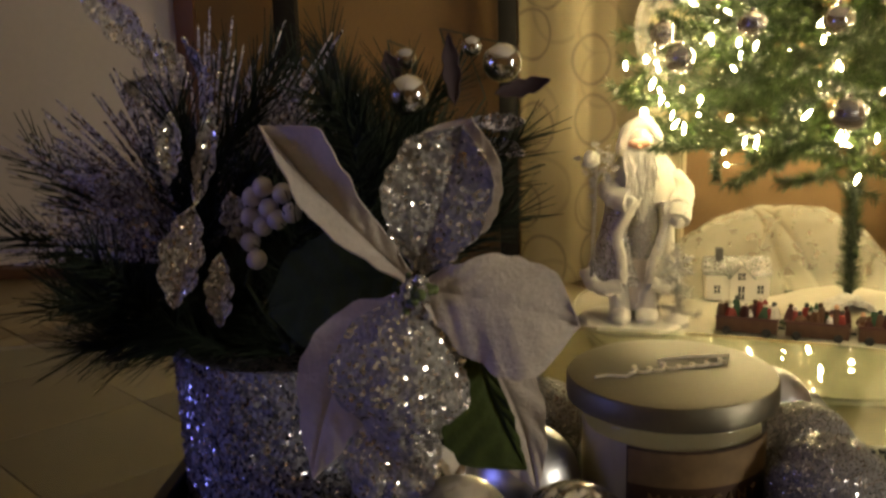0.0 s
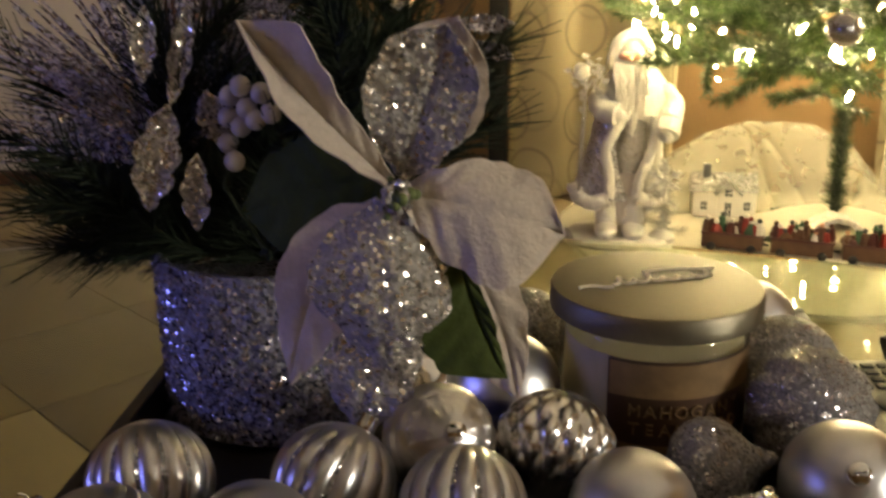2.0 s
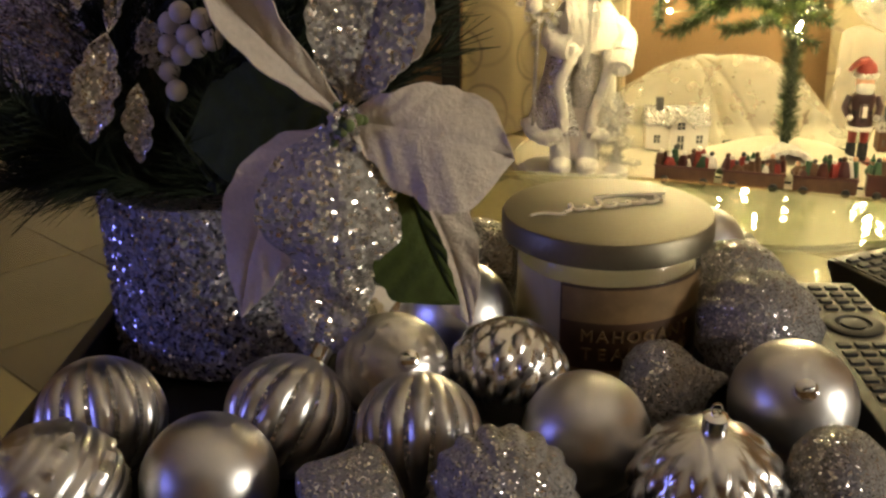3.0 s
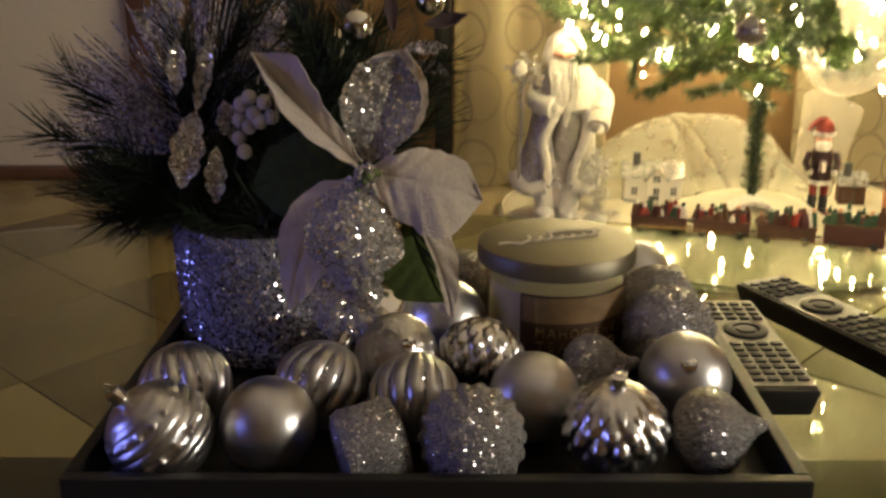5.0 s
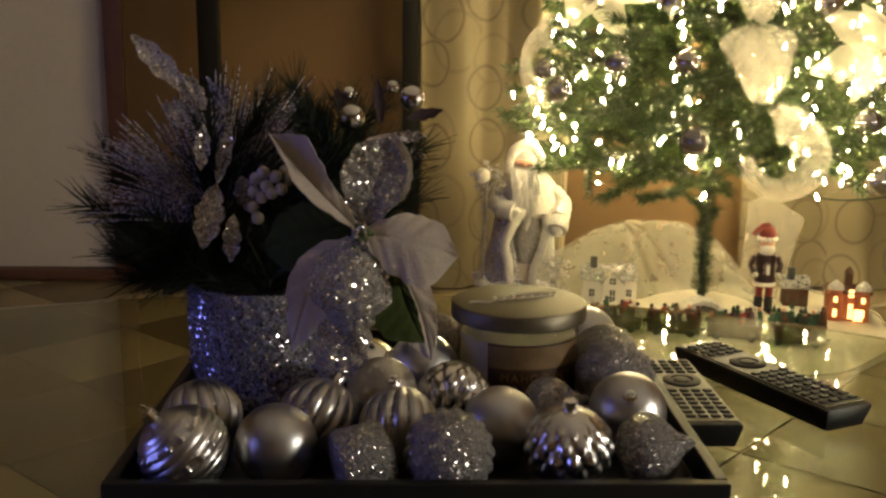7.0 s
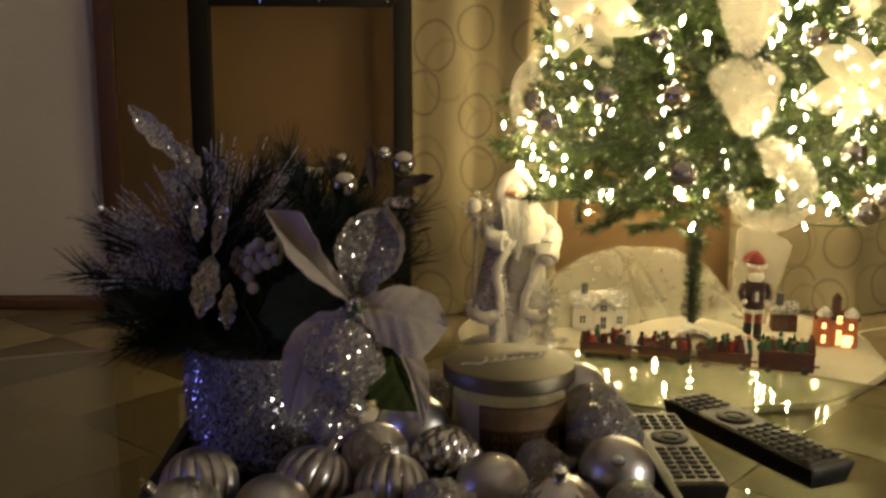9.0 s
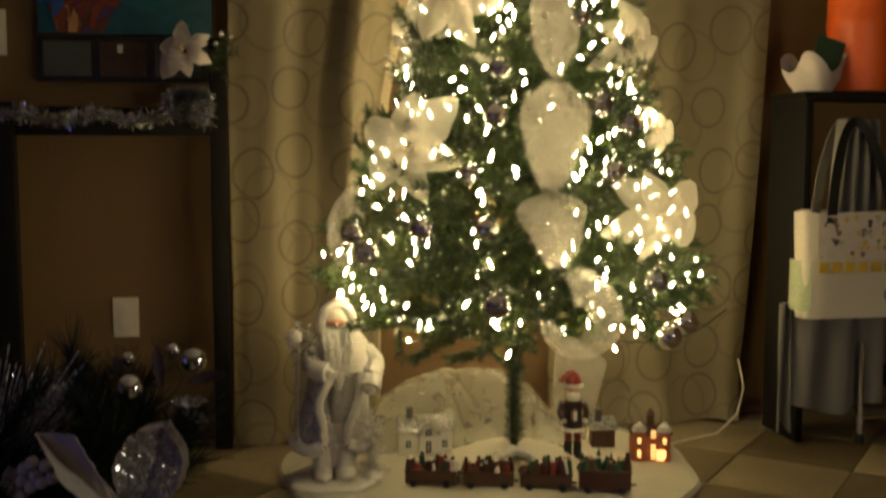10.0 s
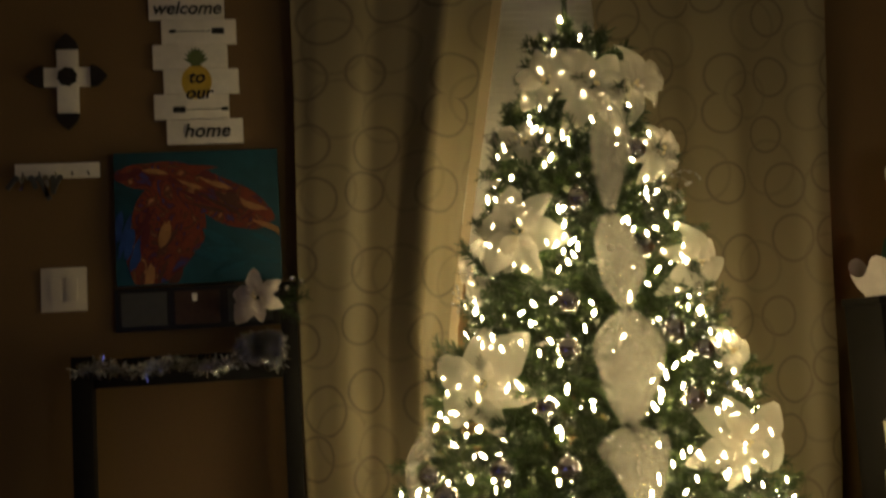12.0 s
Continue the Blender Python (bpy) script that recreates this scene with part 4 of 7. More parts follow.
# string of lights
lights = thing("string_lights", "string of warm white bulbs wound round the tree", "string lights", TREE)
bm = bmesh.new()
lathe(bm, [(0.0010, -0.0095), (0.0032, -0.006), (0.0042, 0.0), (0.0037, 0.006), (0.0018, 0.010), (0.0004, 0.0112)], 8)
bulb = None
rng = random.Random(11)
wire_pts = []
N_BULBS = 500
PUFFS = ((0.815, 1.38, 0.05, 0.13), (0.797, 1.12, 0.06, 0.11), (0.781, 0.88, 0.08, 0.12), (0.760, 0.67, 0.08, 0.08), (0.80, 0.495, 0.06, 0.06))
for i in range(N_BULBS):
    q = (i + rng.random()) / N_BULBS
    zz = 0.40 + 1.43 * (1 - (1 - q) ** 0.53)
    a = i * 2.399963 + rng.uniform(-0.7, 0.7)
    if math.sin(a) > 0.35 and zz > 0.66 and rng.random() < 0.3:
        a = -a
    r = tree_radius(zz) * rng.uniform(0.70, 1.0)
    y = r * math.sin(a)
    if y > 0.33:
        r *= 0.33 / y
    p = Vector((r * math.cos(a), r * math.sin(a), zz + rng.uniform(-0.04, 0.03)))
    if p.y < 0 and any(((p.x + TREE.x - px) / pw) ** 2 + ((p.z + TREE.z - pz) / ph) ** 2 < 1 for px, pz, pw, ph in PUFFS) and rng.random() < 0.8:
        continue
    if bulb is None:
        bulb = part("bulb", bm, M_BULB, lights, "glowing warm white bulb")
        o = bulb
    else:
        o = new("bulb", bulb.data)
        o.parent = lights
    o.matrix_basis = Matrix.Translation(p) @ Euler((rng.gauss(0, 0.5) + math.pi, rng.gauss(0, 0.5), 0)).to_matrix().to_4x4() @ Matrix.Diagonal((*[rng.uniform(0.48, 0.85)] * 2, rng.uniform(0.6, 1.3), 1))
    wire_pts.append((zz, a, r, p))
bm = bmesh.new()
chain = sorted(wire_pts, key=lambda w: (int(w[0] / 0.075), w[1] % (2 * math.pi)))
for (w0, w1) in zip(chain, chain[1:]):
    p0, p1 = w0[3], w1[3]
    if (p1 - p0).length < 0.16:
        mid = (p0 + p1) / 2 * 0.97 - Vector((0, 0, 0.012))
        mid.z = (p0.z + p1.z) / 2 - 0.012
        tube(bm, [p0, mid, p1], 0.0011, 4)
tagged(part("wire", bm, M_WIRE, lights, "thin green wire"), kind="stuff")

# ---- flower arrangement in the glitter pot ----
POT = Vector((-0.066, 0.300, TRAY_Z))
pot = thing("glitter_pot", "round pot crusted with silver glass mosaic", "flower pot", POT)
bm = bmesh.new()
rngp = random.Random(3)
lathe(bm, [(0.001, 0.0005), (0.062, 0.0005), (0.0645, 0.003), (0.0655, 0.02), (0.0665, 0.05), (0.0670, 0.085), (0.0675, 0.096), (0.0665, 0.0985), (0.0630, 0.0985), (0.0620, 0.090), (0.001, 0.088)], 80)
part("wall", bm, M_VASE, pot)
bm = bmesh.new()
for _ in range(1500):
    a, hgt = rngp.uniform(0, 6.283), rngp.uniform(0.003, 0.096)
    rr = 0.0660 + 0.0012 * hgt / 0.1
    s = rngp.uniform(0.0008, 0.0020)
    m = Matrix.Translation((rr * math.cos(a), rr * math.sin(a), hgt)) @ Matrix.Rotation(a, 4, "Z") @ Euler((rngp.uniform(0, 6), rngp.uniform(-0.6, 0.6), rngp.uniform(-0.6, 0.6))).to_matrix().to_4x4()
    vs = [bm.verts.new(m @ Vector(p)) for p in ((0.0014, -s, -s * 0.6), (0.0014, s, -s * 0.5), (0.0012, s * 0.6, s), (0.0016, -s * 0.7, s * 0.8), (-0.0012, 0, 0))]
    bm.faces.new(vs[:4])
    for k in range(4):
        bm.faces.new((vs[k], vs[4], vs[(k + 1) % 4]))
chips = tagged(part("mosaic_crust", bm, M_VASE, pot, smooth=False), kind="stuff")

plant = thing("flower_arrangement", "dark artificial pine arrangement with a white poinsettia, in the glitter pot", "flower arrangement", POT)


def local(p):
    return Vector(p) - POT


def pine_spray(start, end, seed, length=0.034, material=None, step=0.00055, side=4, spread=0.55, sub=0.055, width=0.0011):
    r = random.Random(seed)
    a, b = local(start), local(end)
    stems = [(tuple(a), tuple(b), 0.04)]
    d = b - a
    for k in range(side):
        t = 0.35 + 0.55 * k / max(1, side - 1)
        s = a + d * t
        e = s + d.normalized() * sub * 0.8 + Vector((r.uniform(-1, 1), r.uniform(-1, 1), r.uniform(-0.5, 0.8))) * sub * 0.6
        stems.append((tuple(s), tuple(e), 0.05))
    ob = new("pine_spray", needle_mesh("pine_spray", stems, length, step, width, r, spread, 1.0, material or M_PINE))
    ob.parent = plant
    return ob


HEART = (-0.066, 0.30, 0.515)
SPRAYS = ((-0.200, 0.275, 0.640), (-0.205, 0.270, 0.575), (-0.196, 0.260, 0.606), (-0.190, 0.265, 0.548), (-0.165, 0.240, 0.560), (-0.060, 0.300, 0.690),
          (-0.090, 0.345, 0.690), (0.030, 0.300, 0.675), (0.066, 0.300, 0.655), (0.062, 0.290, 0.605), (0.000, 0.345, 0.665), (-0.130, 0.350, 0.660),
          (-0.030, 0.340, 0.690), (0.040, 0.340, 0.665), (-0.060, 0.360, 0.680), (0.020, 0.320, 0.690), (-0.020, 0.320, 0.700), (0.075, 0.310, 0.640), (0.050, 0.330, 0.640),
          (-0.040, 0.245, 0.620), (-0.100, 0.240, 0.600), (-0.020, 0.270, 0.640), (-0.130, 0.235, 0.590), (0.020, 0.240, 0.600), (-0.150, 0.330, 0.600))
for k, tip in enumerate(SPRAYS):
    tip = Vector(HEART).lerp(Vector(tip), 0.80)
    pine_spray(HEART, tip, 40 + k, 0.030, sub=0.035)
for k, (s, e) in enumerate((((-0.10, 0.26, 0.56), (-0.09, 0.22, 0.63)), ((-0.06, 0.26, 0.53), (-0.05, 0.215, 0.60)), ((-0.10, 0.27, 0.53), (-0.13, 0.22, 0.57)), ((-0.03, 0.28, 0.55), (0.0, 0.23, 0.65)))):
    pine_spray(s, e, 80 + k, 0.030, None, 0.00045)


def ice_spray(seed, root, tips_):
    r = random.Random(seed)
    bm = bmesh.new()
    for tip in tips_:
        for _ in range(15):
            e = Vector(tip) + Vector((r.gauss(0, 0.012), r.gauss(0, 0.012), r.gauss(0, 0.010)))
            q = r.uniform(0.0, 0.25)
            a = Vector(root).lerp(e, q)
            tube(bm, [local(a), local(a.lerp(e, 0.55)) + Vector((0, 0, 0.003)), local(e)], 0.0017, 4, taper=0.35)
    return part("frosted_twig", bm, M_ICE, plant, "stiff frosted lilac twigs")


ice_spray(1, (-0.095, 0.245, 0.585), ((-0.180, 0.240, 0.645), (-0.165, 0.235, 0.660), (-0.150, 0.240, 0.625)))
ice_spray(2, (-0.095, 0.240, 0.590), ((-0.055, 0.250, 0.685), (-0.080, 0.255, 0.690), (-0.048, 0.240, 0.675)))
ice_spray(3, (-0.095, 0.250, 0.585), ((-0.185, 0.240, 0.605), (-0.120, 0.250, 0.680)))

ice_spray(4, (-0.100, 0.240, 0.590), ((-0.030, 0.240, 0.672), (-0.135, 0.240, 0.668), (-0.060, 0.235, 0.655)))


def holly_leaf(base, tip, width, face, seed, material=M_HOLLY, name="holly_leaf", label="glittered holly leaf"):
    """A leaf with spined edges."""
    base, tip = local(base), local(tip)
    axis = tip - base
    ln = axis.length
    axis.normalize()
    side = axis.cross(Vector(face)).normalized()
    nrm = side.cross(axis)

    def fn(u, v):
        s = 2 * v - 1
        spine = 0.62 + 0.38 * abs(math.sin(u * math.pi * 3.5)) ** 0.6
        w = width * 0.68 * math.sin(math.pi * u) ** 0.7 * spine if 0 < u < 1 else 0.0002
        return base + axis * (u * ln) + side * (s * w) + nrm * (0.22 * width * s * s + 0.10 * ln * math.sin(u * 3 + seed))

    bm = bmesh.new()
    sheet(bm, fn, 22, 6, 0, 0.0007)
    return part(name, bm, material, plant, label)


TOCAM = (0.1, -0.9, 0.25)
holly_leaf((-0.122, 0.275, 0.684), (-0.166, 0.275, 0.731), 0.015, TOCAM, 1)
holly_leaf((-0.108, 0.270, 0.660), (-0.142, 0.268, 0.676), 0.017, TOCAM, 2)
holly_leaf((-0.108, 0.268, 0.672), (-0.126, 0.270, 0.700), 0.013, TOCAM, 3)
holly_leaf((-0.088, 0.205, 0.622), (-0.078, 0.215, 0.666), 0.009, TOCAM, 4)
holly_leaf((-0.100, 0.205, 0.632), (-0.098, 0.215, 0.664), 0.010, TOCAM, 5)
holly_leaf((-0.088, 0.205, 0.622), (-0.099, 0.200, 0.574), 0.017, TOCAM, 6)
holly_leaf((-0.076, 0.205, 0.600), (-0.080, 0.205, 0.562), 0.011, TOCAM, 7)
holly_leaf((-0.070, 0.205, 0.630), (-0.066, 0.212, 0.600), 0.013, TOCAM, 8)
holly_leaf((-0.098, 0.248, 0.628), (-0.091, 0.246, 0.672), 0.009, (-0.8, -0.5, 0.1), 9, M_SEQUIN, "glitter_leaf", "narrow silver glitter leaf")
holly_leaf((-0.090, 0.250, 0.668), (-0.100, 0.250, 0.700), 0.008, (-0.6, -0.7, 0.1), 10, M_ICE, "glitter_leaf", "narrow lilac glitter leaf")
for k, (b, t) in enumerate((((0.030, 0.295, 0.660), (0.028, 0.290, 0.697)), ((0.040, 0.285, 0.650), (0.068, 0.275, 0.652)), ((0.052, 0.290, 0.665), (0.082, 0.290, 0.672)), ((0.000, 0.295, 0.668), (-0.006, 0.290, 0.690)), ((0.045, 0.295, 0.640), (0.070, 0.280, 0.632)))):
    holly_leaf(b, t, 0.008, TOCAM, 20 + k, M_ICE if k % 3 == 1 else M_DUSKY, "dusky_leaf", "dusky pointed leaf")
bm = bmesh.new()
tube(bm, [local((-0.115, 0.26, 0.56)), local((-0.105, 0.265, 0.63)), local((-0.115, 0.272, 0.68)), local((-0.128, 0.275, 0.695))], 0.0012, 5)
part("stem", bm, M_STEM, plant, "thin wired stem")
bm = bmesh.new()
tube(bm, [local((-0.066, 0.27, 0.53)), local((-0.02, 0.20, 0.57)), local((0.020, 0.165, 0.592))], 0.0022, 6)
part("stem", bm, M_STEM, plant, "thin wired stem")
bm = bmesh.new()
tube(bm, [local((-0.06, 0.25, 0.54)), local((-0.07, 0.22, 0.58)), local((-0.055, 0.205, 0.615))], 0.0012, 5)
part("stem", bm, M_STEM, plant, "thin wired stem")

# berries
r2 = random.Random(7)
berry_mesh = None
for p in ((-0.058, 0.627), (-0.050, 0.622), (-0.037, 0.632), (-0.043, 0.629), (-0.061, 0.605), (-0.054, 0.613), (-0.046, 0.617), (-0.060, 0.617), (-0.039, 0.620), (-0.034, 0.626), (-0.052, 0.632), (-0.057, 0.598)):
    c = local((p[0], 0.200 + r2.uniform(-0.006, 0.008), p[1]))
    if berry_mesh is None:
        bm = bmesh.new()
        ball(bm, (0, 0, 0), 0.0048, 0, 16)
        ob = part("berry", bm, M_BERRY, plant, "matt white berry")
        berry_mesh = ob.data
    else:
        ob = new("berry", berry_mesh)
        ob.parent = plant
    ob.location = c

# small mirror balls on wires
for (x, y, zc, r) in ((0.008, 0.269, 0.667, 0.0108), (0.056, 0.300, 0.681, 0.0106), (0.004, 0.300, 0.684, 0.0060), (0.040, 0.300, 0.690, 0.0055)):
    bm = bmesh.new()
    ball(bm, local((x, y, zc)), r, 0, 28)
    bl = part("mirror_ball", bm, M_SILVER, plant, "small mirrored silver ball")
    bm = bmesh.new()
    tube(bm, [local((x, y, zc + r)), local((x * 0.8 - 0.01, y + 0.01, zc + r + 0.004)), local((x - 0.01, y + 0.02, zc - 0.02)), local((x * 0.4 - 0.03, y + 0.01, 0.58))], 0.0006, 4)
    part("wire", bm, M_STEM, bl)

# poinsettia
FACE = (0.05, -0.88, 0.38)


def bract(name, label, material, base, mid, tip, first, second, fold=0.25, ripple=0.003, droop=0.0, seed=0, face=FACE):
    """A veined cloth petal along a bent midrib; first and second are its half-widths from base to tip."""
    rq = random.Random(seed)
    ph = rq.uniform(0, 6)
    base, mid, tip = local(base), local(mid), local(tip)
    axis = (tip - base).normalized()
    side = axis.cross(Vector(face)).normalized()
    nrm = side.cross(axis).normalized()
    length = (tip - base).length

    def width(values, u):
        x = u * (len(values) - 1)
        i = min(int(x), len(values) - 2)
        f = x - i
        f = f * f * (3 - 2 * f) if i < len(values) - 2 else f ** 1.25
        return values[i] + (values[i + 1] - values[i]) * f

    def fn(u, v):
        s = 2 * v - 1
        q = base * (1 - u) ** 2 + mid * (2 * u * (1 - u)) + tip * u ** 2
        w = width(second if s > 0 else first, u) * (1 + 0.035 * math.sin(u * 19 + ph + (2 if s > 0 else 0)) + 0.02 * math.sin(u * 47 + ph))
        veins = 0.0011 * abs(s) ** 0.5 * (1 - abs(s) * 0.4) * math.sin((u - abs(s) * 0.22) * 38 + ph)
        rib = -0.0016 * math.exp(-(s * 9) ** 2)
        wave = ripple * abs(s) ** 1.5 * math.sin(u * 8.5 + ph + (1.7 if s > 0 else 0))
        return q + side * (s * w) + nrm * (fold * w * abs(s) ** 1.4 + veins + rib + wave - droop * length * u ** 2.5)

    bm = bmesh.new()
    sheet(bm, fn, 34, 18, 0, 0.0007)
    return part(name, bm, material, plant, label)


CLOTH_PETAL, SEQUIN_PETAL, GREEN = "white veined fabric petal", "silver sequin petal", "dark green fabric leaf"
bract("petal", CLOTH_PETAL, M_VELVET, (0.017, 0.160, 0.598), (-0.010, 0.150, 0.628), (-0.042, 0.158, 0.663), (0.003, 0.007, 0.010, 0.011, 0.006, 0), (0.003, 0.007, 0.009, 0.012, 0.017, 0), 0.9, 0.004, -0.05, 1)
bract("petal", CLOTH_PETAL, M_VELVET, (0.022, 0.155, 0.594), (0.054, 0.138, 0.596), (0.090, 0.150, 0.580), (0.003, 0.012, 0.019, 0.022, 0.019, 0), (0.003, 0.015, 0.024, 0.029, 0.028, 0), -0.18, 0.004, 0.08, 2)
bract("petal", CLOTH_PETAL, M_VELVET, (0.016, 0.156, 0.590), (-0.016, 0.140, 0.570), (-0.028, 0.150, 0.508), (0.004, 0.012, 0.017, 0.018, 0.013, 0), (0.004, 0.014, 0.019, 0.017, 0.011, 0), -0.15, 0.003, 0.06, 3)
bract("petal", CLOTH_PETAL, M_VELVET, (0.034, 0.166, 0.580), (0.064, 0.156, 0.558), (0.073, 0.158, 0.500), (0.003, 0.012, 0.016, 0.013, 0.009, 0), (0.003, 0.012, 0.020, 0.024, 0.015, 0), -0.10, 0.003, 0.05, 4)
bract("petal", CLOTH_PETAL, M_VELVET, (0.024, 0.172, 0.602), (0.040, 0.170, 0.630), (0.046, 0.172, 0.664), (0.003, 0.016, 0.023, 0.026, 0.021, 0), (0.003, 0.013, 0.019, 0.020, 0.015, 0), 0.10, 0.002, 0.0, 5)
bract("glitter_petal", SEQUIN_PETAL, M_SEQUIN, (0.022, 0.162, 0.600), (0.034, 0.154, 0.630), (0.042, 0.162, 0.662), (0.004, 0.017, 0.024, 0.026, 0.022, 0), (0.004, 0.014, 0.019, 0.020, 0.017, 0), 0.16, 0.003, 0.04, 6)
bract("glitter_petal", SEQUIN_PETAL, M_SEQUIN, (0.018, 0.150, 0.592), (0.014, 0.122, 0.562), (0.018, 0.142, 0.521), (0.006, 0.022, 0.029, 0.028, 0.018, 0), (0.006, 0.023, 0.031, 0.028, 0.017, 0), -0.38, 0.004, 0.0, 7)
bract("glitter_petal", SEQUIN_PETAL, M_SEQUIN, (0.014, 0.186, 0.536), (0.004, 0.178, 0.505), (-0.004, 0.184, 0.470), (0.006, 0.016, 0.021, 0.022, 0.016, 0), (0.006, 0.016, 0.021, 0.022, 0.016, 0), -0.20, 0.003, 0.0, 8)
bract("green_leaf", GREEN, M_GREENLEAF, (0.016, 0.172, 0.598), (-0.016, 0.168, 0.594), (-0.052, 0.186, 0.576), (0.003, 0.020, 0.032, 0.034, 0.022, 0), (0.003, 0.014, 0.022, 0.025, 0.022, 0), -0.15, 0.003, 0.0, 9)
bract("green_leaf", GREEN, M_GREENLEAF, (0.046, 0.152, 0.570), (0.053, 0.142, 0.548), (0.067, 0.146, 0.517), (0.003, 0.004, 0.005, 0.005, 0.003, 0), (0.003, 0.013, 0.021, 0.027, 0.023, 0), 0.02, 0.002, 0.0, 10)
bm = bmesh.new()
for k in range(26):
    a, rr = r2.uniform(0, 6.28), r2.uniform(0, 0.011)
    ball(bm, local((0.024 + rr * math.cos(a) * 0.8, 0.146 + r2.uniform(-0.004, 0.004), 0.594 + rr * math.sin(a))), r2.uniform(0.0012, 0.0030), k % 2, 8)
tagged(part("flower_centre", bm, [M_SEQUIN, M_OLIVE], plant, "green and silver beaded flower centre"), kind="stuff")


# ---- tree skirt and village ----
def skirt_z(x, y):
    d = math.hypot(x - TREE.x, y - TREE.y)
    return 0.008 + 0.055 * math.exp(-(d / 0.17) ** 4) + 0.003 * noise.noise(Vector((x * 14, y * 14, 0))) + 0.003


skirt = thing("tree_skirt", "round white felt skirt spread under the tree", "tree skirt")
bm = bmesh.new()


def skirt_fn(u, v):
    a = 2 * math.pi * v
    r = 0.556 * u * (1 + 0.012 * math.sin(a * 9) * u)
    x, y = 0.735 + r * math.cos(a), min(2.08 + r * math.sin(a), 2.40)
    zz = skirt_z(x, y) + (0.004 * math.sin(a * 9 + 1) * u ** 4) - (0.006 if u > 0.985 else 0)
    return Vector((x, y, max(0.001, zz)))


sheet(bm, skirt_fn, 40, 120)
bmesh.ops.remove_doubles(bm, verts=bm.verts, dist=0.0004)
part("felt", bm, M_SKIRT, skirt)
bm = bmesh.new()
tube(bm, [skirt_fn(0.984, q) + Vector((0, 0, 0.003)) for q in np.linspace(0, 0.999, 160)], 0.0032, 6)
part("hem", bm, M_SKIRT, skirt, "stitched felt hem")

dome = thing("tissue_sheet", "crumpled white sheer sheet standing in an arch behind the trunk", "fabric sheet")
bm = bmesh.new()


def dome_fn(u, v):
    x = 0.445 + 0.585 * u
    crest = float(np.interp(x, [0.445, 0.472, 0.553, 0.666, 0.75, 0.831, 0.934, 1.009, 1.03], [0.06, 0.13, 0.183, 0.217, 0.219, 0.208, 0.15, 0.06, 0.03]))
    ridge = sum(h * math.exp(-abs((x - x0 - lean * v) / 0.010) ** 1.5) for x0, lean, h in ((0.72, -0.09, 0.010), (0.62, 0.12, 0.007), (0.90, 0.10, 0.008), (0.80, -0.16, 0.006)))
    crease = 0.010 * noise.noise(Vector((x * 6, v * 3, 1))) + ridge * min(1, (1 - v) * 3)
    return Vector((x, 2.22 + 0.15 * v ** 0.8 + crease * 2, 0.012 + (crest - 0.012) * math.sin(v * math.pi / 2) + crease * 0.4))


sheet(bm, dome_fn, 130, 60, 0, 0.0006)
part("sheet", bm, M_TISSUE, dome)
bm = bmesh.new()
sheet(bm, lambda u, v: Vector((0.968 + 0.02 * v + (0.10 + 0.05 * v) * u, 2.27 + 0.03 * math.sin(u * 5) + 0.02 * v, 0.012 + v * (0.27 - 0.05 * u + 0.03 * math.sin(u * 3)) + 0.006 * noise.noise(Vector((u * 6, v * 6, 0))))), 16, 16, 0, 0.0008)
veil = tagged(part("tulle_bag", bm, M_ORGANZA), "upright white tulle bag behind the nutcracker figure", "tulle bag")

# bearded winter figure
santa = bmesh.new()
SX, SY = 0.325, 2.03
r3 = random.Random(9)


def bend_through(pts, n):
    """A smooth line of n points through pts."""
    pts = [Vector(p) for p in pts]
    pts = [pts[0] * 2 - pts[1], *pts, pts[-1] * 2 - pts[-2]]
    out = []
    for q in np.linspace(0, len(pts) - 3 - 1e-6, n):
        k = int(q)
        f = q - k
        p0, p1, p2, p3 = pts[k:k + 4]
        out.append(0.5 * ((2 * p1) + (p2 - p0) * f + (2 * p0 - 5 * p1 + 4 * p2 - p3) * f * f + (3 * p1 - p0 - 3 * p2 + p3) * f ** 3))
    return out


def on(dx, dy, zc):
    return (SX + dx, SY + dy, zc)


def fur_roll(pts, r, slot=1, n=26):
    tube(santa, bend_through([on(*p) for p in pts], n), r, 14, slot)


# inner gown, flared coat, shoulders
lathe(santa, [(0.040, 0.045), (0.052, 0.07), (0.050, 0.16), (0.044, 0.26), (0.040, 0.33)], 40, 5, lambda a, t: 1 + 0.06 * math.sin(a * 8) * (1 - t), Matrix.Translation((SX, SY, 0)))
lathe(santa, [(0.074, 0.108), (0.076, 0.115), (0.066, 0.16), (0.056, 0.22), (0.050, 0.29), (0.044, 0.335)], 48, 0, lambda a, t: 1 + 0.07 * math.sin(a * 7 + 1) * (1 - t), Matrix.Translation((SX - 0.050, SY + 0.014, 0)) @ Matrix.Rotation(0.10, 4, "Y"))
lathe(santa, [(0.058, 0.105), (0.060, 0.115), (0.054, 0.18), (0.050, 0.26), (0.046, 0.33)], 48, 1, lambda a, t: 1 + 0.06 * math.sin(a * 6) * (1 - t), Matrix.Translation((SX + 0.030, SY + 0.020, 0)))
lathe(santa, [(0.052, 0.275), (0.078, 0.296), (0.082, 0.328), (0.070, 0.365), (0.046, 0.400), (0.030, 0.420)], 40, 1, None, Matrix.Translation((SX + 0.008, SY + 0.012, 0)))
# sparkling bib between the trims
lathe(santa, [(0.030, 0.17), (0.036, 0.21), (0.036, 0.28), (0.026, 0.33)], 30, 3, lambda a, t: 1 + 0.05 * math.sin(a * 9 + t * 9), Matrix.Translation((SX + 0.004, SY - 0.026, 0)))
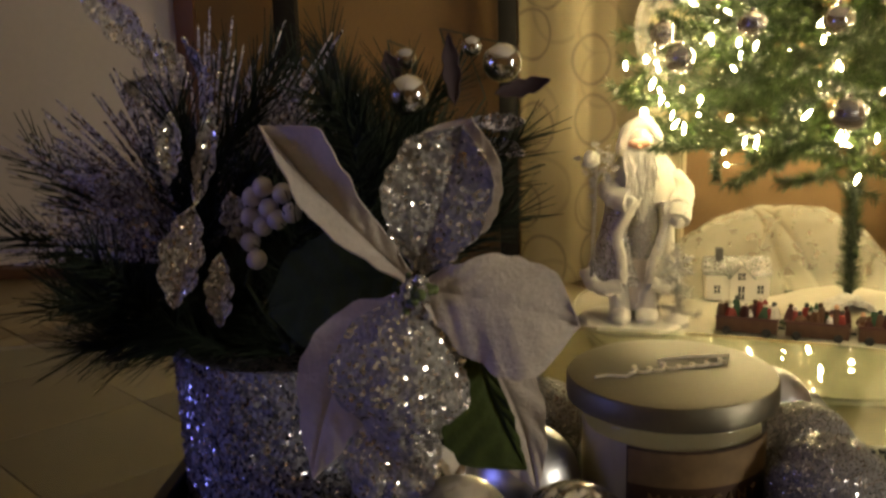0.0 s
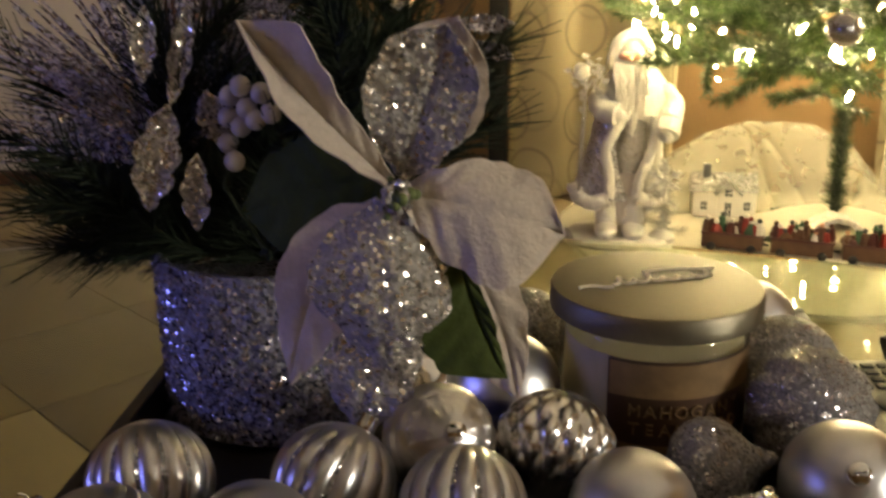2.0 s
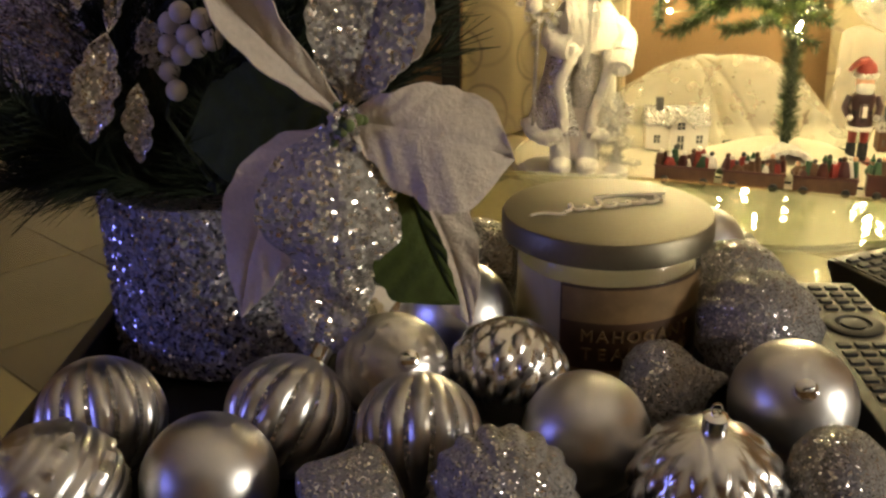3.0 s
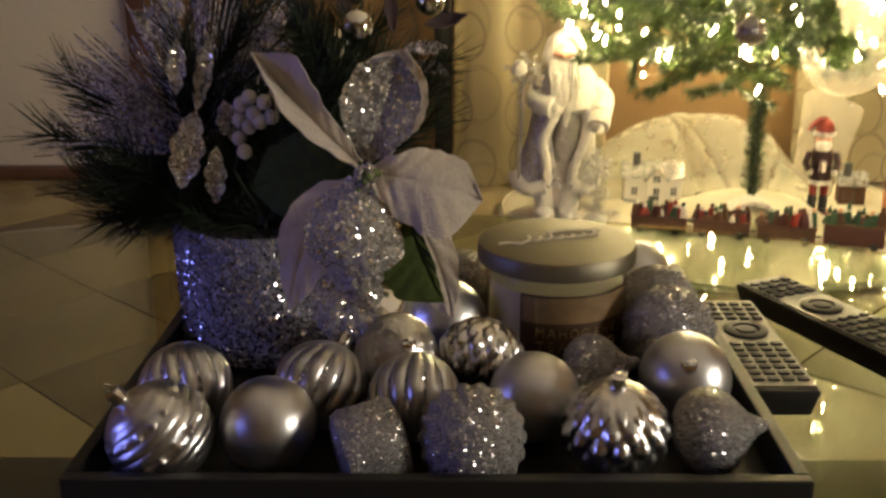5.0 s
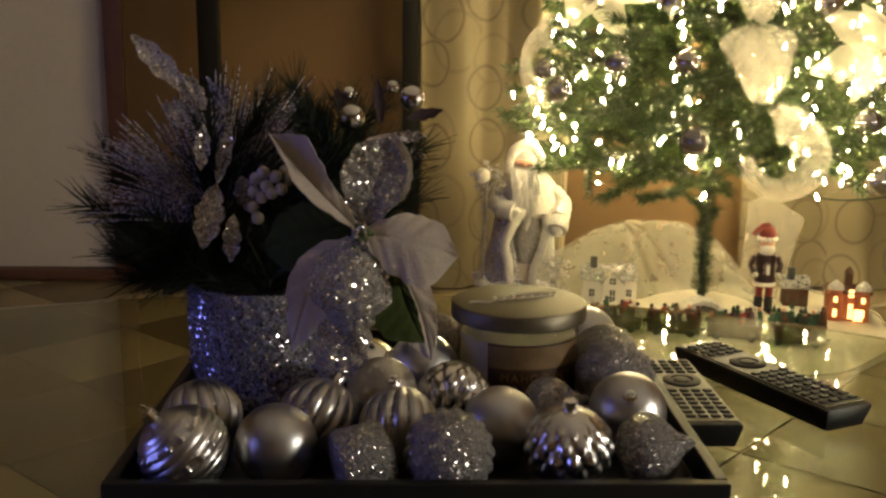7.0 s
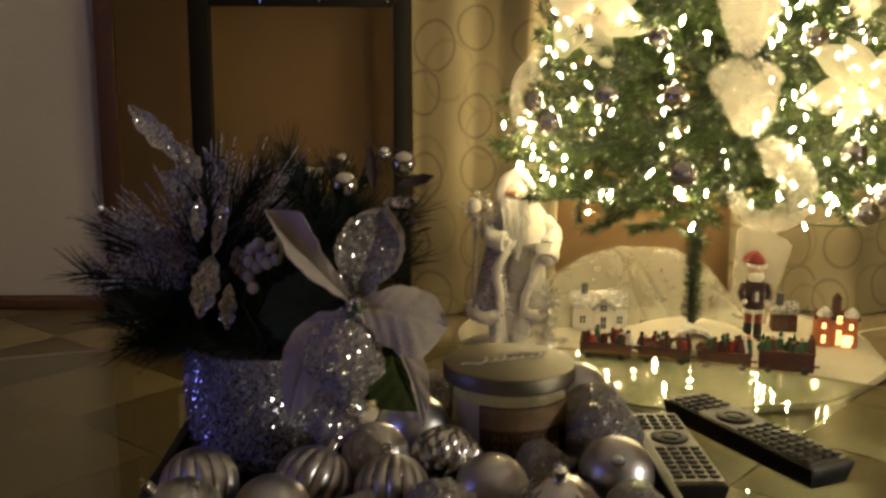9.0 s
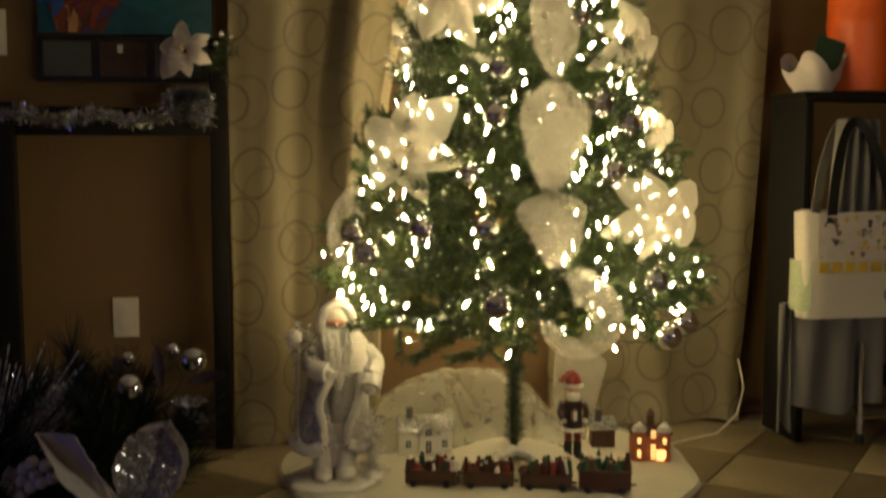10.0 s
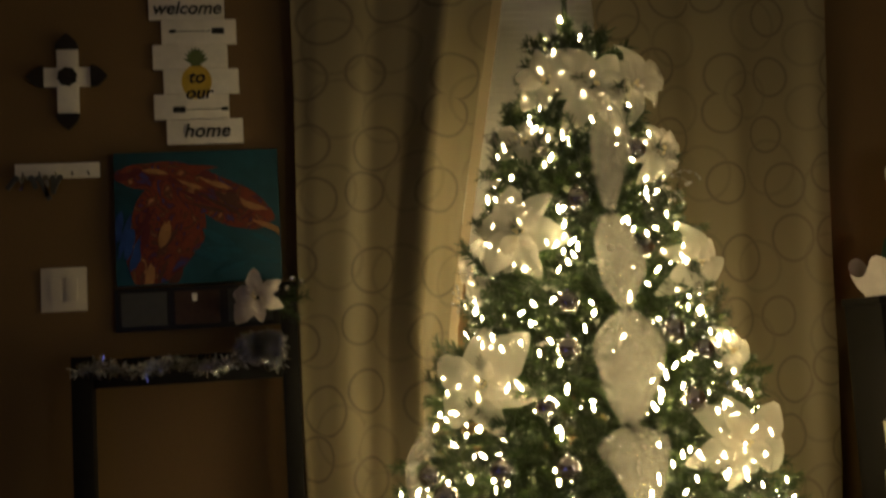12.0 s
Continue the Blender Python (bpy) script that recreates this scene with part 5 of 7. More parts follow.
# sleeves with deep cuffs and mittens
for pts, r, cuff in ((((0.068, 0.0, 0.345), (0.092, -0.020, 0.315), (0.082, -0.055, 0.285)), 0.026, ((0.082, -0.060, 0.286), (0.074, -0.085, 0.262))), (((-0.046, 0.0, 0.345), (-0.066, -0.022, 0.325), (-0.058, -0.055, 0.308)), 0.025, ((-0.060, -0.058, 0.310), (-0.030, -0.082, 0.306)))):
    fur_roll(pts, r, 1, 16)
    fur_roll(cuff, r * 1.02, 1, 8)
    ball(santa, on(*cuff[1]), r * 0.62, 1, 14)
# fur trims down the front and along the hem
fur_roll(((-0.012, -0.074, 0.315), (-0.036, -0.078, 0.270), (-0.054, -0.078, 0.225), (-0.044, -0.078, 0.170), (-0.042, -0.074, 0.122)), 0.0120)
fur_roll(((0.050, -0.060, 0.300), (0.052, -0.066, 0.250), (0.036, -0.070, 0.200), (0.022, -0.072, 0.160), (0.018, -0.070, 0.122)), 0.0115)
fur_roll(((-0.116, -0.010, 0.128), (-0.104, -0.046, 0.112), (-0.078, -0.070, 0.106), (-0.044, -0.074, 0.116)), 0.0165)
fur_roll(((0.018, -0.070, 0.120), (0.050, -0.058, 0.108), (0.080, -0.024, 0.112)), 0.016)
# boots
for dx in (-0.044, 0.014):
    fur_roll(((dx, -0.030, 0.115), (dx, -0.036, 0.075), (dx, -0.042, 0.040)), 0.024, 1, 10)
    ball(santa, on(dx, -0.058, 0.040), 0.027, 1, 16, (0.95, 1.35, 0.75))
# head, hood, face and beard
ball(santa, on(-0.004, 0.0, 0.428), 0.040, 1, 22, (1, 1, 1.1))
fur_roll(((0.034, -0.018, 0.405), (0.034, -0.022, 0.440), (0.012, -0.026, 0.466), (-0.022, -0.026, 0.462), (-0.040, -0.022, 0.430), (-0.040, -0.018, 0.400)), 0.013)
ball(santa, on(0.010, 0.004, 0.470), 0.017, 1, 12, (1.3, 1, 0.7))
ball(santa, on(-0.006, -0.032, 0.424), 0.021, 2, 14, (1.2, 0.7, 0.55))
ball(santa, on(-0.006, -0.049, 0.419), 0.0058, 2, 8)
for k in range(210):
    a = r3.uniform(-1.2, 1.2)
    x0, z0 = SX - 0.006 + 0.034 * math.sin(a), 0.412 - 0.005 * math.cos(a)
    ln = r3.uniform(0.07, 0.150) * math.cos(a * 0.9)
    xe = SX + 0.002 + (x0 - SX) * r3.uniform(0.5, 1.2) * (1.15 - ln * 3) + r3.uniform(-0.005, 0.005)
    tube(santa, [(x0, SY - 0.040 - 0.012 * math.cos(a), z0), ((x0 + xe) / 2 + r3.uniform(-0.004, 0.004), SY - 0.070 - r3.uniform(0, 0.012), z0 - ln * 0.5), (xe, SY - 0.082, z0 - ln)], 0.0032, 5, 1, 0.25)
# staff with a frosted bloom
tube(santa, [on(-0.108, -0.05, 0.13), on(-0.098, -0.055, 0.42)], 0.004, 8, 3)
for k in range(30):
    p = Vector(on(-0.096 + r3.gauss(0, 0.016), -0.05 + r3.gauss(0, 0.012), 0.372 + r3.gauss(0, 0.032)))
    petal_form(santa, p, p + Vector((r3.uniform(-1, 1), r3.uniform(-0.6, 0.2), r3.uniform(-0.6, 1))).normalized() * 0.022, 0.013, (0, -1, 0.2), 0.1, 0.1, 3, 0.6, 0.1, k, 5)
ball(santa, on(-0.110, -0.055, 0.395), 0.019, 1, 14)
# snow-covered foot plate
lathe(santa, [(0.118, 0.012), (0.122, 0.018), (0.114, 0.025), (0.02, 0.027)], 40, 4, lambda a, t: 1 + 0.05 * math.sin(a * 5 + 1) + 0.03 * math.sin(a * 9), Matrix.Translation((SX - 0.012, SY - 0.015, 0)))
for v in {v for f in santa.faces if f.material_index == 1 for v in f.verts}:
    v.co += Vector(noise.noise_vector(v.co * 80)) * 0.0042 + Vector(noise.noise_vector(v.co * 300)) * 0.0016
tagged(part("santa_figurine", santa, [M_ROBE, M_FUR, M_SKIN, M_SEQUIN, M_WHITE, M_GOWN]), "tall white bearded winter figurine with a fur-trimmed silver robe", "figurine")

# white bottle-brush tree with a snowflake
brush = thing("frosted_mini_tree", "small frosted white tree with a glitter snowflake", "decoration", (0.405, 1.985, 0.012))
stems = [((0, 0, 0.02), (0, 0, 0.19), 0)] + [((0, 0, 0.03 + 0.012 * k), (0.055 * (1 - k / 14) * math.cos(k * 2.4), 0.055 * (1 - k / 14) * math.sin(k * 2.4), 0.025 + 0.012 * k), 0) for k in range(13)]
ob = new("needles", needle_mesh("needles", stems, 0.016, 0.0005, 0.0016, random.Random(3), 1.0, 0.3, M_SNOW))
ob.parent = brush
bm = bmesh.new()
lathe(bm, [(0.030, 0.001), (0.031, 0.012), (0.018, 0.024), (0.006, 0.03)], 18)
part("base", bm, M_WHITE, brush)
bm = bmesh.new()
for k in range(6):
    m = Matrix.Translation((-0.008, -0.058, 0.155)) @ Matrix.Rotation(k * math.pi / 3, 4, "Y")
    box(bm, -0.003, 0.003, -0.002, 0.002, 0.0, 0.040, 0, 0, m)
    for s in (-1, 1):
        box(bm, -0.002, 0.002, -0.0018, 0.0018, 0, 0.014, 0, 0, m @ Matrix.Translation((0, 0, 0.020)) @ Matrix.Rotation(s * 0.9, 4, "Y"))
part("snowflake", bm, M_SNOW, brush, "six-armed glitter snowflake", smooth=False)


# nutcracker figure
def soldier():
    bm = bmesh.new()
    box(bm, -0.034, 0.034, -0.026, 0.026, 0.0, 0.018, 0.003, 1)
    for dx in (-0.013, 0.013):
        lathe(bm, [(0.011, 0.018), (0.0115, 0.05), (0.010, 0.058)], 14, 2, None, Matrix.Translation((dx, 0, 0)))
        lathe(bm, [(0.009, 0.058), (0.010, 0.075), (0.0095, 0.095)], 14, 1, None, Matrix.Translation((dx, 0, 0)))
        ball(bm, (dx, -0.009, 0.022), 0.009, 2, 10, (1, 1.5, 0.7))
        tube(bm, [(dx * 2.2, 0, 0.165), (dx * 2.9, -0.004, 0.140), (dx * 2.3, -0.020, 0.122)], 0.0085, 10, 0)
        ball(bm, (dx * 2.2, -0.023, 0.120), 0.0075, 3, 10)
    lathe(bm, [(0.024, 0.088), (0.027, 0.094), (0.026, 0.115), (0.022, 0.130), (0.027, 0.155), (0.024, 0.170), (0.012, 0.176)], 22, 0)
    lathe(bm, [(0.0275, 0.088), (0.029, 0.092), (0.0275, 0.098)], 22, 3)
    lathe(bm, [(0.0235, 0.126), (0.0240, 0.130), (0.0235, 0.134)], 22, 2)
    box(bm, -0.009, 0.009, -0.033, -0.020, 0.118, 0.152, 0.004, 3)
    ball(bm, (0, 0, 0.196), 0.020, 4, 16, (1, 1, 1.15))
    ball(bm, (0, -0.008, 0.184), 0.0185, 3, 14, (1.1, 0.9, 1.0))
    for k in range(12):
        a = 2 * math.pi * k / 12
        ball(bm, (0.021 * math.cos(a), 0.021 * math.sin(a), 0.212), 0.0068, 3, 8)
    lathe(bm, [(0.021, 0.212), (0.0225, 0.222), (0.019, 0.236), (0.010, 0.246), (0.002, 0.248)], 20, 1)
    tube(bm, [(0.0, 0, 0.243), (-0.016, -0.006, 0.244), (-0.032, -0.010, 0.232), (-0.040, -0.010, 0.222)], 0.011, 10, 1, 0.35)
    return part("nutcracker_figurine", bm, [M_JACKET, M_RED, M_INK, M_WHITE, M_SKIN])


nut = tagged(soldier(), "painted wooden soldier figurine with a drooping red cap", "figurine")
nut.matrix_basis = pose(0.962, 2.04, 0.014, 0, 0, -8)


def gable_house(name, label, at, turn, w, d, h, roof_h, wall_m, roof_m, glow_m, chimney=True, gable=True):
    ob = thing(name, label, "toy house", at, turn, group="miniature village")
    bm = bmesh.new()
    box(bm, -w / 2, w / 2, -d / 2, d / 2, 0, h, 0.0015)
    part("wall", bm, wall_m, ob)
    bm = bmesh.new()
    vs = [bm.verts.new(p) for p in ((-w / 2 - 0.006, -d / 2 - 0.006, h), (w / 2 + 0.006, -d / 2 - 0.006, h), (w / 2 + 0.006, d / 2 + 0.006, h), (-w / 2 - 0.006, d / 2 + 0.006, h), (-w / 2 - 0.004, 0, h + roof_h), (w / 2 + 0.004, 0, h + roof_h))]
    for f in ((0, 1, 5, 4), (2, 3, 4, 5), (0, 4, 3), (1, 2, 5), (3, 2, 1, 0)):
        bm.faces.new([vs[i] for i in f])
    bmesh.ops.bevel(bm, geom=list(bm.edges), offset=0.002, segments=2, affect="EDGES")
    part("roof", bm, roof_m, ob)
    if gable:
        bm = bmesh.new()
        gx, gw = w * 0.05, w * 0.34
        vs = [bm.verts.new(p) for p in ((gx - gw / 2, -d / 2 - 0.012, 0), (gx + gw / 2, -d / 2 - 0.012, 0), (gx + gw / 2, -d / 2 - 0.012, h), (gx, -d / 2 - 0.012, h + roof_h * 0.75), (gx - gw / 2, -d / 2 - 0.012, h))]
        ret = bmesh.ops.extrude_face_region(bm, geom=[bm.faces.new(vs)])
        bmesh.ops.translate(bm, vec=(0, 0.03, 0), verts=[v for v in ret["geom"] if isinstance(v, bmesh.types.BMVert)])
        part("gable", bm, wall_m, ob, smooth=False)
        for s in (-1, 1):
            bm = bmesh.new()
            box(bm, -0.003, 0.003, -0.034, 0.004, 0, gw * 0.85, 0.001, 0, Matrix.Translation((gx + s * gw * 0.62, -d / 2 + 0.012, h - 0.004)) @ Matrix.Rotation(-s * 0.72, 4, "Y"))
            part("gable_roof", bm, roof_m, ob)
    if chimney:
        bm = bmesh.new()
        box(bm, -w * 0.34, -w * 0.34 + 0.018, -0.012, 0.006, h + roof_h * 0.3, h + roof_h + 0.020, 0.001)
        part("chimney", bm, M_DARKGREY, ob)
    n = 0
    for (x, zc, ww, hh) in ((-w * 0.32, h * 0.45, w * 0.10, h * 0.32), (w * 0.05, h * 0.35, w * 0.10, h * 0.55), (w * 0.05, h * 1.02, w * 0.12, h * 0.28), (w * 0.36, h * 0.45, w * 0.10, h * 0.32)):
        front = -d / 2 - (0.0125 if gable and abs(x - w * 0.05) < 0.01 else 0.0005)
        bm = bmesh.new()
        box(bm, x - ww / 2, x + ww / 2, front - 0.0015, front, zc - hh / 2, zc + hh / 2)
        win = part("window", bm, glow_m, ob, smooth=False)
        bm = bmesh.new()
        box(bm, x - 0.0007, x + 0.0007, front - 0.0028, front - 0.0017, zc - hh / 2, zc + hh / 2)
        box(bm, x - ww / 2, x + ww / 2, front - 0.0027, front - 0.0018, zc - 0.0007, zc + 0.0007)
        part("glazing_bar", bm, wall_m, win, smooth=False)
    return ob


gable_house("miniature_house", "small white toy cottage with a glittered snow roof", (0.585, 2.225, 0.014), -4, 0.150, 0.075, 0.062, 0.042, M_WHITE, M_ROOFGLITTER, M_DARKGREY)
gable_house("miniature_house", "small brown brick toy house with snow on it", (1.098, 2.185, 0.012), -10, 0.066, 0.05, 0.050, 0.036, M_BROWNHOUSE, M_ROOFGLITTER, M_DARKGREY, True, False)
inn = gable_house("miniature_inn", "orange toy inn with warmly lit windows", (1.186, 2.045, 0.012), -14, 0.105, 0.06, 0.072, 0.022, M_ORANGEHOUSE, M_BROWNHOUSE, M_WINDOWGLOW, False, False)
for x in (-0.034, 0.034):
    bm = bmesh.new()
    box(bm, x - 0.016, x + 0.016, -0.040, -0.026, 0, 0.084, 0.002)
    part("bay", bm, M_ORANGEHOUSE, inn)
    bm = bmesh.new()
    lathe(bm, [(0.021, 0.084), (0.018, 0.096), (0.004, 0.108)], 6, 0, None, Matrix.Translation((x, -0.033, 0)))
    part("bay_roof", bm, M_SNOW, inn, smooth=False)
    for zc, hh in ((0.022, 0.020), (0.058, 0.014)):
        bm = bmesh.new()
        box(bm, x - 0.0045, x + 0.0045, -0.0418, -0.0403, zc - hh / 2, zc + hh / 2)
        part("window", bm, M_WINDOWGLOW, inn, "glowing window", smooth=False)
bm = bmesh.new()
box(bm, 0.012, 0.034, -0.0445, -0.0422, 0.004, 0.034)
part("doorway", bm, M_WINDOWGLOW, inn, "brightly lit doorway", smooth=False)
bm = bmesh.new()
box(bm, -0.010, 0.010, -0.008, 0.010, 0.080, 0.122, 0.002)
lathe(bm, [(0.014, 0.122), (0.008, 0.132), (0.001, 0.140)], 8, 0, None)
part("tower", bm, M_BROWNHOUSE, inn)
arch = thing("snow_bridge", "white glittered toy snow bridge", "toy bridge", (0.775, 1.955, 0.012))
bm = bmesh.new()
sheet(bm, lambda u, v: Vector((-0.085 + 0.17 * u, -0.03 + 0.06 * v, 0.02 + 0.055 * math.sin(math.pi * u) + 0.004 * math.sin(u * 30) * math.sin(v * 9))), 26, 8, 0, 0.012)
part("deck", bm, M_SNOW, arch)

# toy train
A, B = Vector((0.486, 1.955, 0.013)), Vector((1.050, 1.780, 0.013))
way = (B - A).normalized()
yaw = math.degrees(math.atan2(way.y, way.x))
CAR = 0.141
for k in range(4):
    c = A + way * (CAR * (k + 0.5) + 0.004 * k)
    last = k == 3
    car = thing("train_wagon", "large maroon toy train wagon with a green load" if last else "low brown toy train wagon crowded with small painted figures", "toy train", c, yaw, group="toy train")
    tall = 0.052 if last else 0.038
    bm = bmesh.new()
    box(bm, -0.064, 0.064, -0.026, 0.026, 0.006, tall, 0.003)
    part("body", bm, M_DARKRED if last else M_BROWNHOUSE, car)
    bm = bmesh.new()
    for y in (-0.0265, 0.0225):
        box(bm, -0.066, 0.066, y, y + 0.004, tall - 0.002, tall + 0.003, 0.001)
    for x in (-0.066, 0.062):
        box(bm, x, x + 0.004, -0.0224, 0.0224, tall - 0.002, tall + 0.003, 0.001)
    part("rail", bm, M_BROWNHOUSE if last else M_DARKRED, car)
    wheel_me = None
    for x in (-0.042, 0.042):
        for sy in (-1, 1):
            if wheel_me is None:
                bm = bmesh.new()
                lathe(bm, [(0.008, -0.003), (0.0095, -0.002), (0.0095, 0.002), (0.008, 0.003), (0.004, 0.0045)], 14, 0, None, Matrix.Rotation(radians(90), 4, "X"))
                w = part("wheel", bm, M_INK, car)
                wheel_me = w.data
            else:
                w = new("wheel", wheel_me)
                w.parent = car
            w.location = (x, sy * 0.0295, 0.0098)
    bm = bmesh.new()
    tube(bm, [(0.063, 0, 0.016), (0.078, 0, 0.016)], 0.003, 6)
    part("coupling", bm, M_DARKGREY, car)
    r4 = random.Random(60 + k)
    for q in range(12):
        x, y = -0.056 + 0.0102 * q, r4.uniform(-0.012, 0.010)
        bm = bmesh.new()
        hgt = tall + r4.uniform(0.014, 0.038)
        wide = r4.uniform(0.9, 1.5)
        lathe(bm, [(0.009 * wide, tall - 0.004), (0.010 * wide, tall + 0.004), (0.007, hgt - 0.004), (0.003, hgt - 0.002)], 10, 0, lambda a, t: 1 + 0.12 * math.sin(a * 3 + q), Matrix.Translation((x, y, 0)))
        ball(bm, (x + r4.uniform(-0.002, 0.002), y, hgt + 0.002), 0.0055, 1, 10)
        if r4.random() < 0.14:
            lathe(bm, [(0.0065, hgt + 0.004), (0.004, hgt + 0.010), (0.0006, hgt + r4.uniform(0.014, 0.024))], 10, 2, None, Matrix.Translation((x, y, 0)))
        part("cargo", bm, [r4.choice((M_GREENPAINT, M_DARKRED, M_BROWNHOUSE) if last else (M_DARKRED, M_GREENPAINT, M_BROWNHOUSE, M_WHITE, M_RED)), r4.choice((M_WHITE, M_SKIN, M_DARKGREY, M_BROWNHOUSE)), r4.choice((M_RED, M_GREENPAINT, M_DARKRED))], car, "painted cargo piece")

# ---- tree decorations ----
def outward(p):
    d = Vector((p[0] - TREE.x, p[1] - TREE.y, 0)).normalized()
    return (d + Vector((-0.15, -0.9, 0.05))).normalized()


def sheer_flower(label, p, r, seed, material=M_PETALCLOTH, category="artificial flower", petals=6, face=None):
    """A cloth poinsettia wired to the tree."""
    rq = random.Random(seed)
    n = Vector(face).normalized() if face else outward(p)
    ob = thing("cloth_poinsettia", label, category, Vector(p) + n * 0.02, group="cloth poinsettias")
    u = n.cross(Vector((0, 0, 1))).normalized()
    w = u.cross(n)
    a0 = rq.uniform(0, 6)
    for layer, (cnt, sc, up) in enumerate(((petals, 1.0, 0.10), (max(3, petals - 2), 0.62, 0.45))):
        for k in range(cnt):
            a = a0 + layer * 0.5 + 2 * math.pi * (k + rq.uniform(-0.15, 0.15)) / cnt
            ln = r * sc * rq.uniform(0.85, 1.30)
            d = u * math.cos(a) + w * math.sin(a)
            bm = bmesh.new()
            petal_form(bm, d * 0.006 + n * 0.004 * layer, d * ln + n * (up * ln * rq.uniform(0.4, 1.2)), ln * rq.uniform(0.50, 0.72), n, rq.uniform(0.3, 1.0), rq.uniform(-0.25, 0.40), 0, 0.86, 0.05, rq.randint(0, 999), 22, 0.0, 0.72)
            part("petal", bm, material, ob)
    bm = bmesh.new()
    for k in range(7):
        ball(bm, n * 0.012 + u * rq.gauss(0, 0.006) + w * rq.gauss(0, 0.006), 0.0035, 0, 8)
    tagged(part("bead_centre", bm, M_GOLDINK, ob, "beaded centre"), kind="stuff")
    return ob


WHITE_POIN = "sheer white cloth poinsettia wired to the tree"
for k, (p, r) in enumerate((((0.599, 1.865, 1.223), 0.085), ((1.028, 1.864, 1.128), 0.085), ((0.489, 1.835, 0.863), 0.105), ((1.032, 1.665, 0.708), 0.098),
                            ((0.705, 1.930, 1.604), 0.080), ((0.925, 1.930, 1.590), 0.088), ((0.964, 1.889, 1.411), 0.068), ((0.517, 1.975, 1.140), 0.065),
                            ((0.638, 1.905, 1.447), 0.055), ((1.075, 1.830, 0.905), 0.060))):
    sheer_flower(WHITE_POIN, p, r * 1.18, 200 + k)
sheer_flower("large sheer white cloth poinsettia at the top of the tree", (0.815, 1.890, 1.585), 0.105, 230)


def pouf(label, a, b, width, seed, bend=0.0, depth=0.55):
    """Ribbon puffed between two ties, hollow."""
    rq = random.Random(seed)
    a, b = Vector(a), Vector(b)
    axis = b - a
    ln = axis.length
    axis.normalize()
    n = outward((a + b) / 2)
    side = axis.cross(n).normalized()
    n = side.cross(axis)
    ob = thing("organza_ribbon", label, "ribbon", group="organza ribbon down the tree")
    p1, p2 = rq.uniform(0, 6), rq.uniform(0, 6)

    def spine(u):
        return a + axis * (u * ln) + n * (0.025 + width * 0.22 * math.sin(math.pi * u)) + side * (bend * math.sin(math.pi * u))

    def fn(u, v):
        ang = 2 * math.pi * v
        w = 0.86 * width / 2 * (0.13 + 0.87 * math.sin(math.pi * u ** 0.9) ** 0.8)
        near = abs(2 * u - 1)
        cx, cy = math.cos(ang), math.sin(ang)
        lump = noise.noise(Vector((cx * 0.9 + p1, cy * 0.9 + p2, u * 1.8)))
        wr = 1 + (0.07 + 0.16 * near) * math.sin(ang * 6 + p1 + 0.7 * math.sin(u * 3 + p2)) + 0.55 * lump
        return spine(u) + side * (cx * w * wr) + n * (cy * w * depth * wr)

    def tail(u, v):
        q = (v - 0.5) * width * 0.72 * (0.25 + 0.75 * math.sin(math.pi * u))
        turn_by = 0.9 * math.sin(u * 3.2 + p1)
        return spine(u) + side * (q * math.cos(turn_by)) + n * (q * math.sin(turn_by) - 0.010 * math.cos(v * 12 + p2))

    for form, nu, nv in ((fn, 40, 110), (tail, 30, 14)):
        bm = bmesh.new()
        sheet(bm, form, nu, nv)
        bmesh.ops.remove_doubles(bm, verts=bm.verts, dist=0.00005)
        part("puff" if form is fn else "folded_band", bm, M_ORGANZA, ob)
    bm = bmesh.new()
    r5 = random.Random(seed)
    me = needle_mesh("tie", [(tuple(b + n * 0.02 - side * 0.015), tuple(b + n * 0.03 + side * 0.015), 0)], 0.014, 0.0003, 0.0016, r5)
    bm.free()
    t = new("tie", me)
    t.parent = ob
    t["label"] = "green wired tie"
    return ob


RIB = "white organza ribbon puffed between ties on the tree"
pouf(RIB, (0.835, 1.855, 1.520), (0.794, 1.775, 1.239), 0.095, 1)
pouf(RIB, (0.794, 1.775, 1.239), (0.800, 1.715, 1.009), 0.115, 2)
pouf(RIB, (0.800, 1.715, 1.009), (0.762, 1.632, 0.752), 0.150, 3)
pouf(RIB, (0.762, 1.632, 0.752), (0.758, 1.552, 0.589), 0.155, 4)


def loop_bow(label, centre, rx, rz, band, face, seed, start=0.6, sweep=4.9):
    """A broad ribbon bent into an open loop."""
    n = Vector(face).normalized()
    u = n.cross(Vector((0, 0, 1))).normalized()
    w = u.cross(n)
    c = Vector(centre)
    rq = random.Random(seed)
    ph = rq.uniform(0, 6)
    ob = thing("organza_ribbon", label, "ribbon", group="organza ribbon down the tree")

    def fn(a, v):
        ang = start + sweep * a
        s = v - 0.5
        k = 1 + s * band * 2.0 * (0.7 + 0.3 * math.sin(3 * a + ph))
        return c + u * (rx * math.cos(ang) * k) + w * (rz * math.sin(ang) * k) + n * (0.03 * math.cos(s * 5) + 0.05 * s * math.sin(ang * 2 + ph) + 0.010 * math.sin(a * 7 + v * 9 + ph) + 0.006 * math.sin(v * 15 + a * 4))

    for layer in range(2):
        bm = bmesh.new()
        sheet(bm, lambda a, v: fn(a, v) + n * 0.012 * layer, 90, 18)
        part("loop", bm, M_ORGANZA, ob)
    return ob


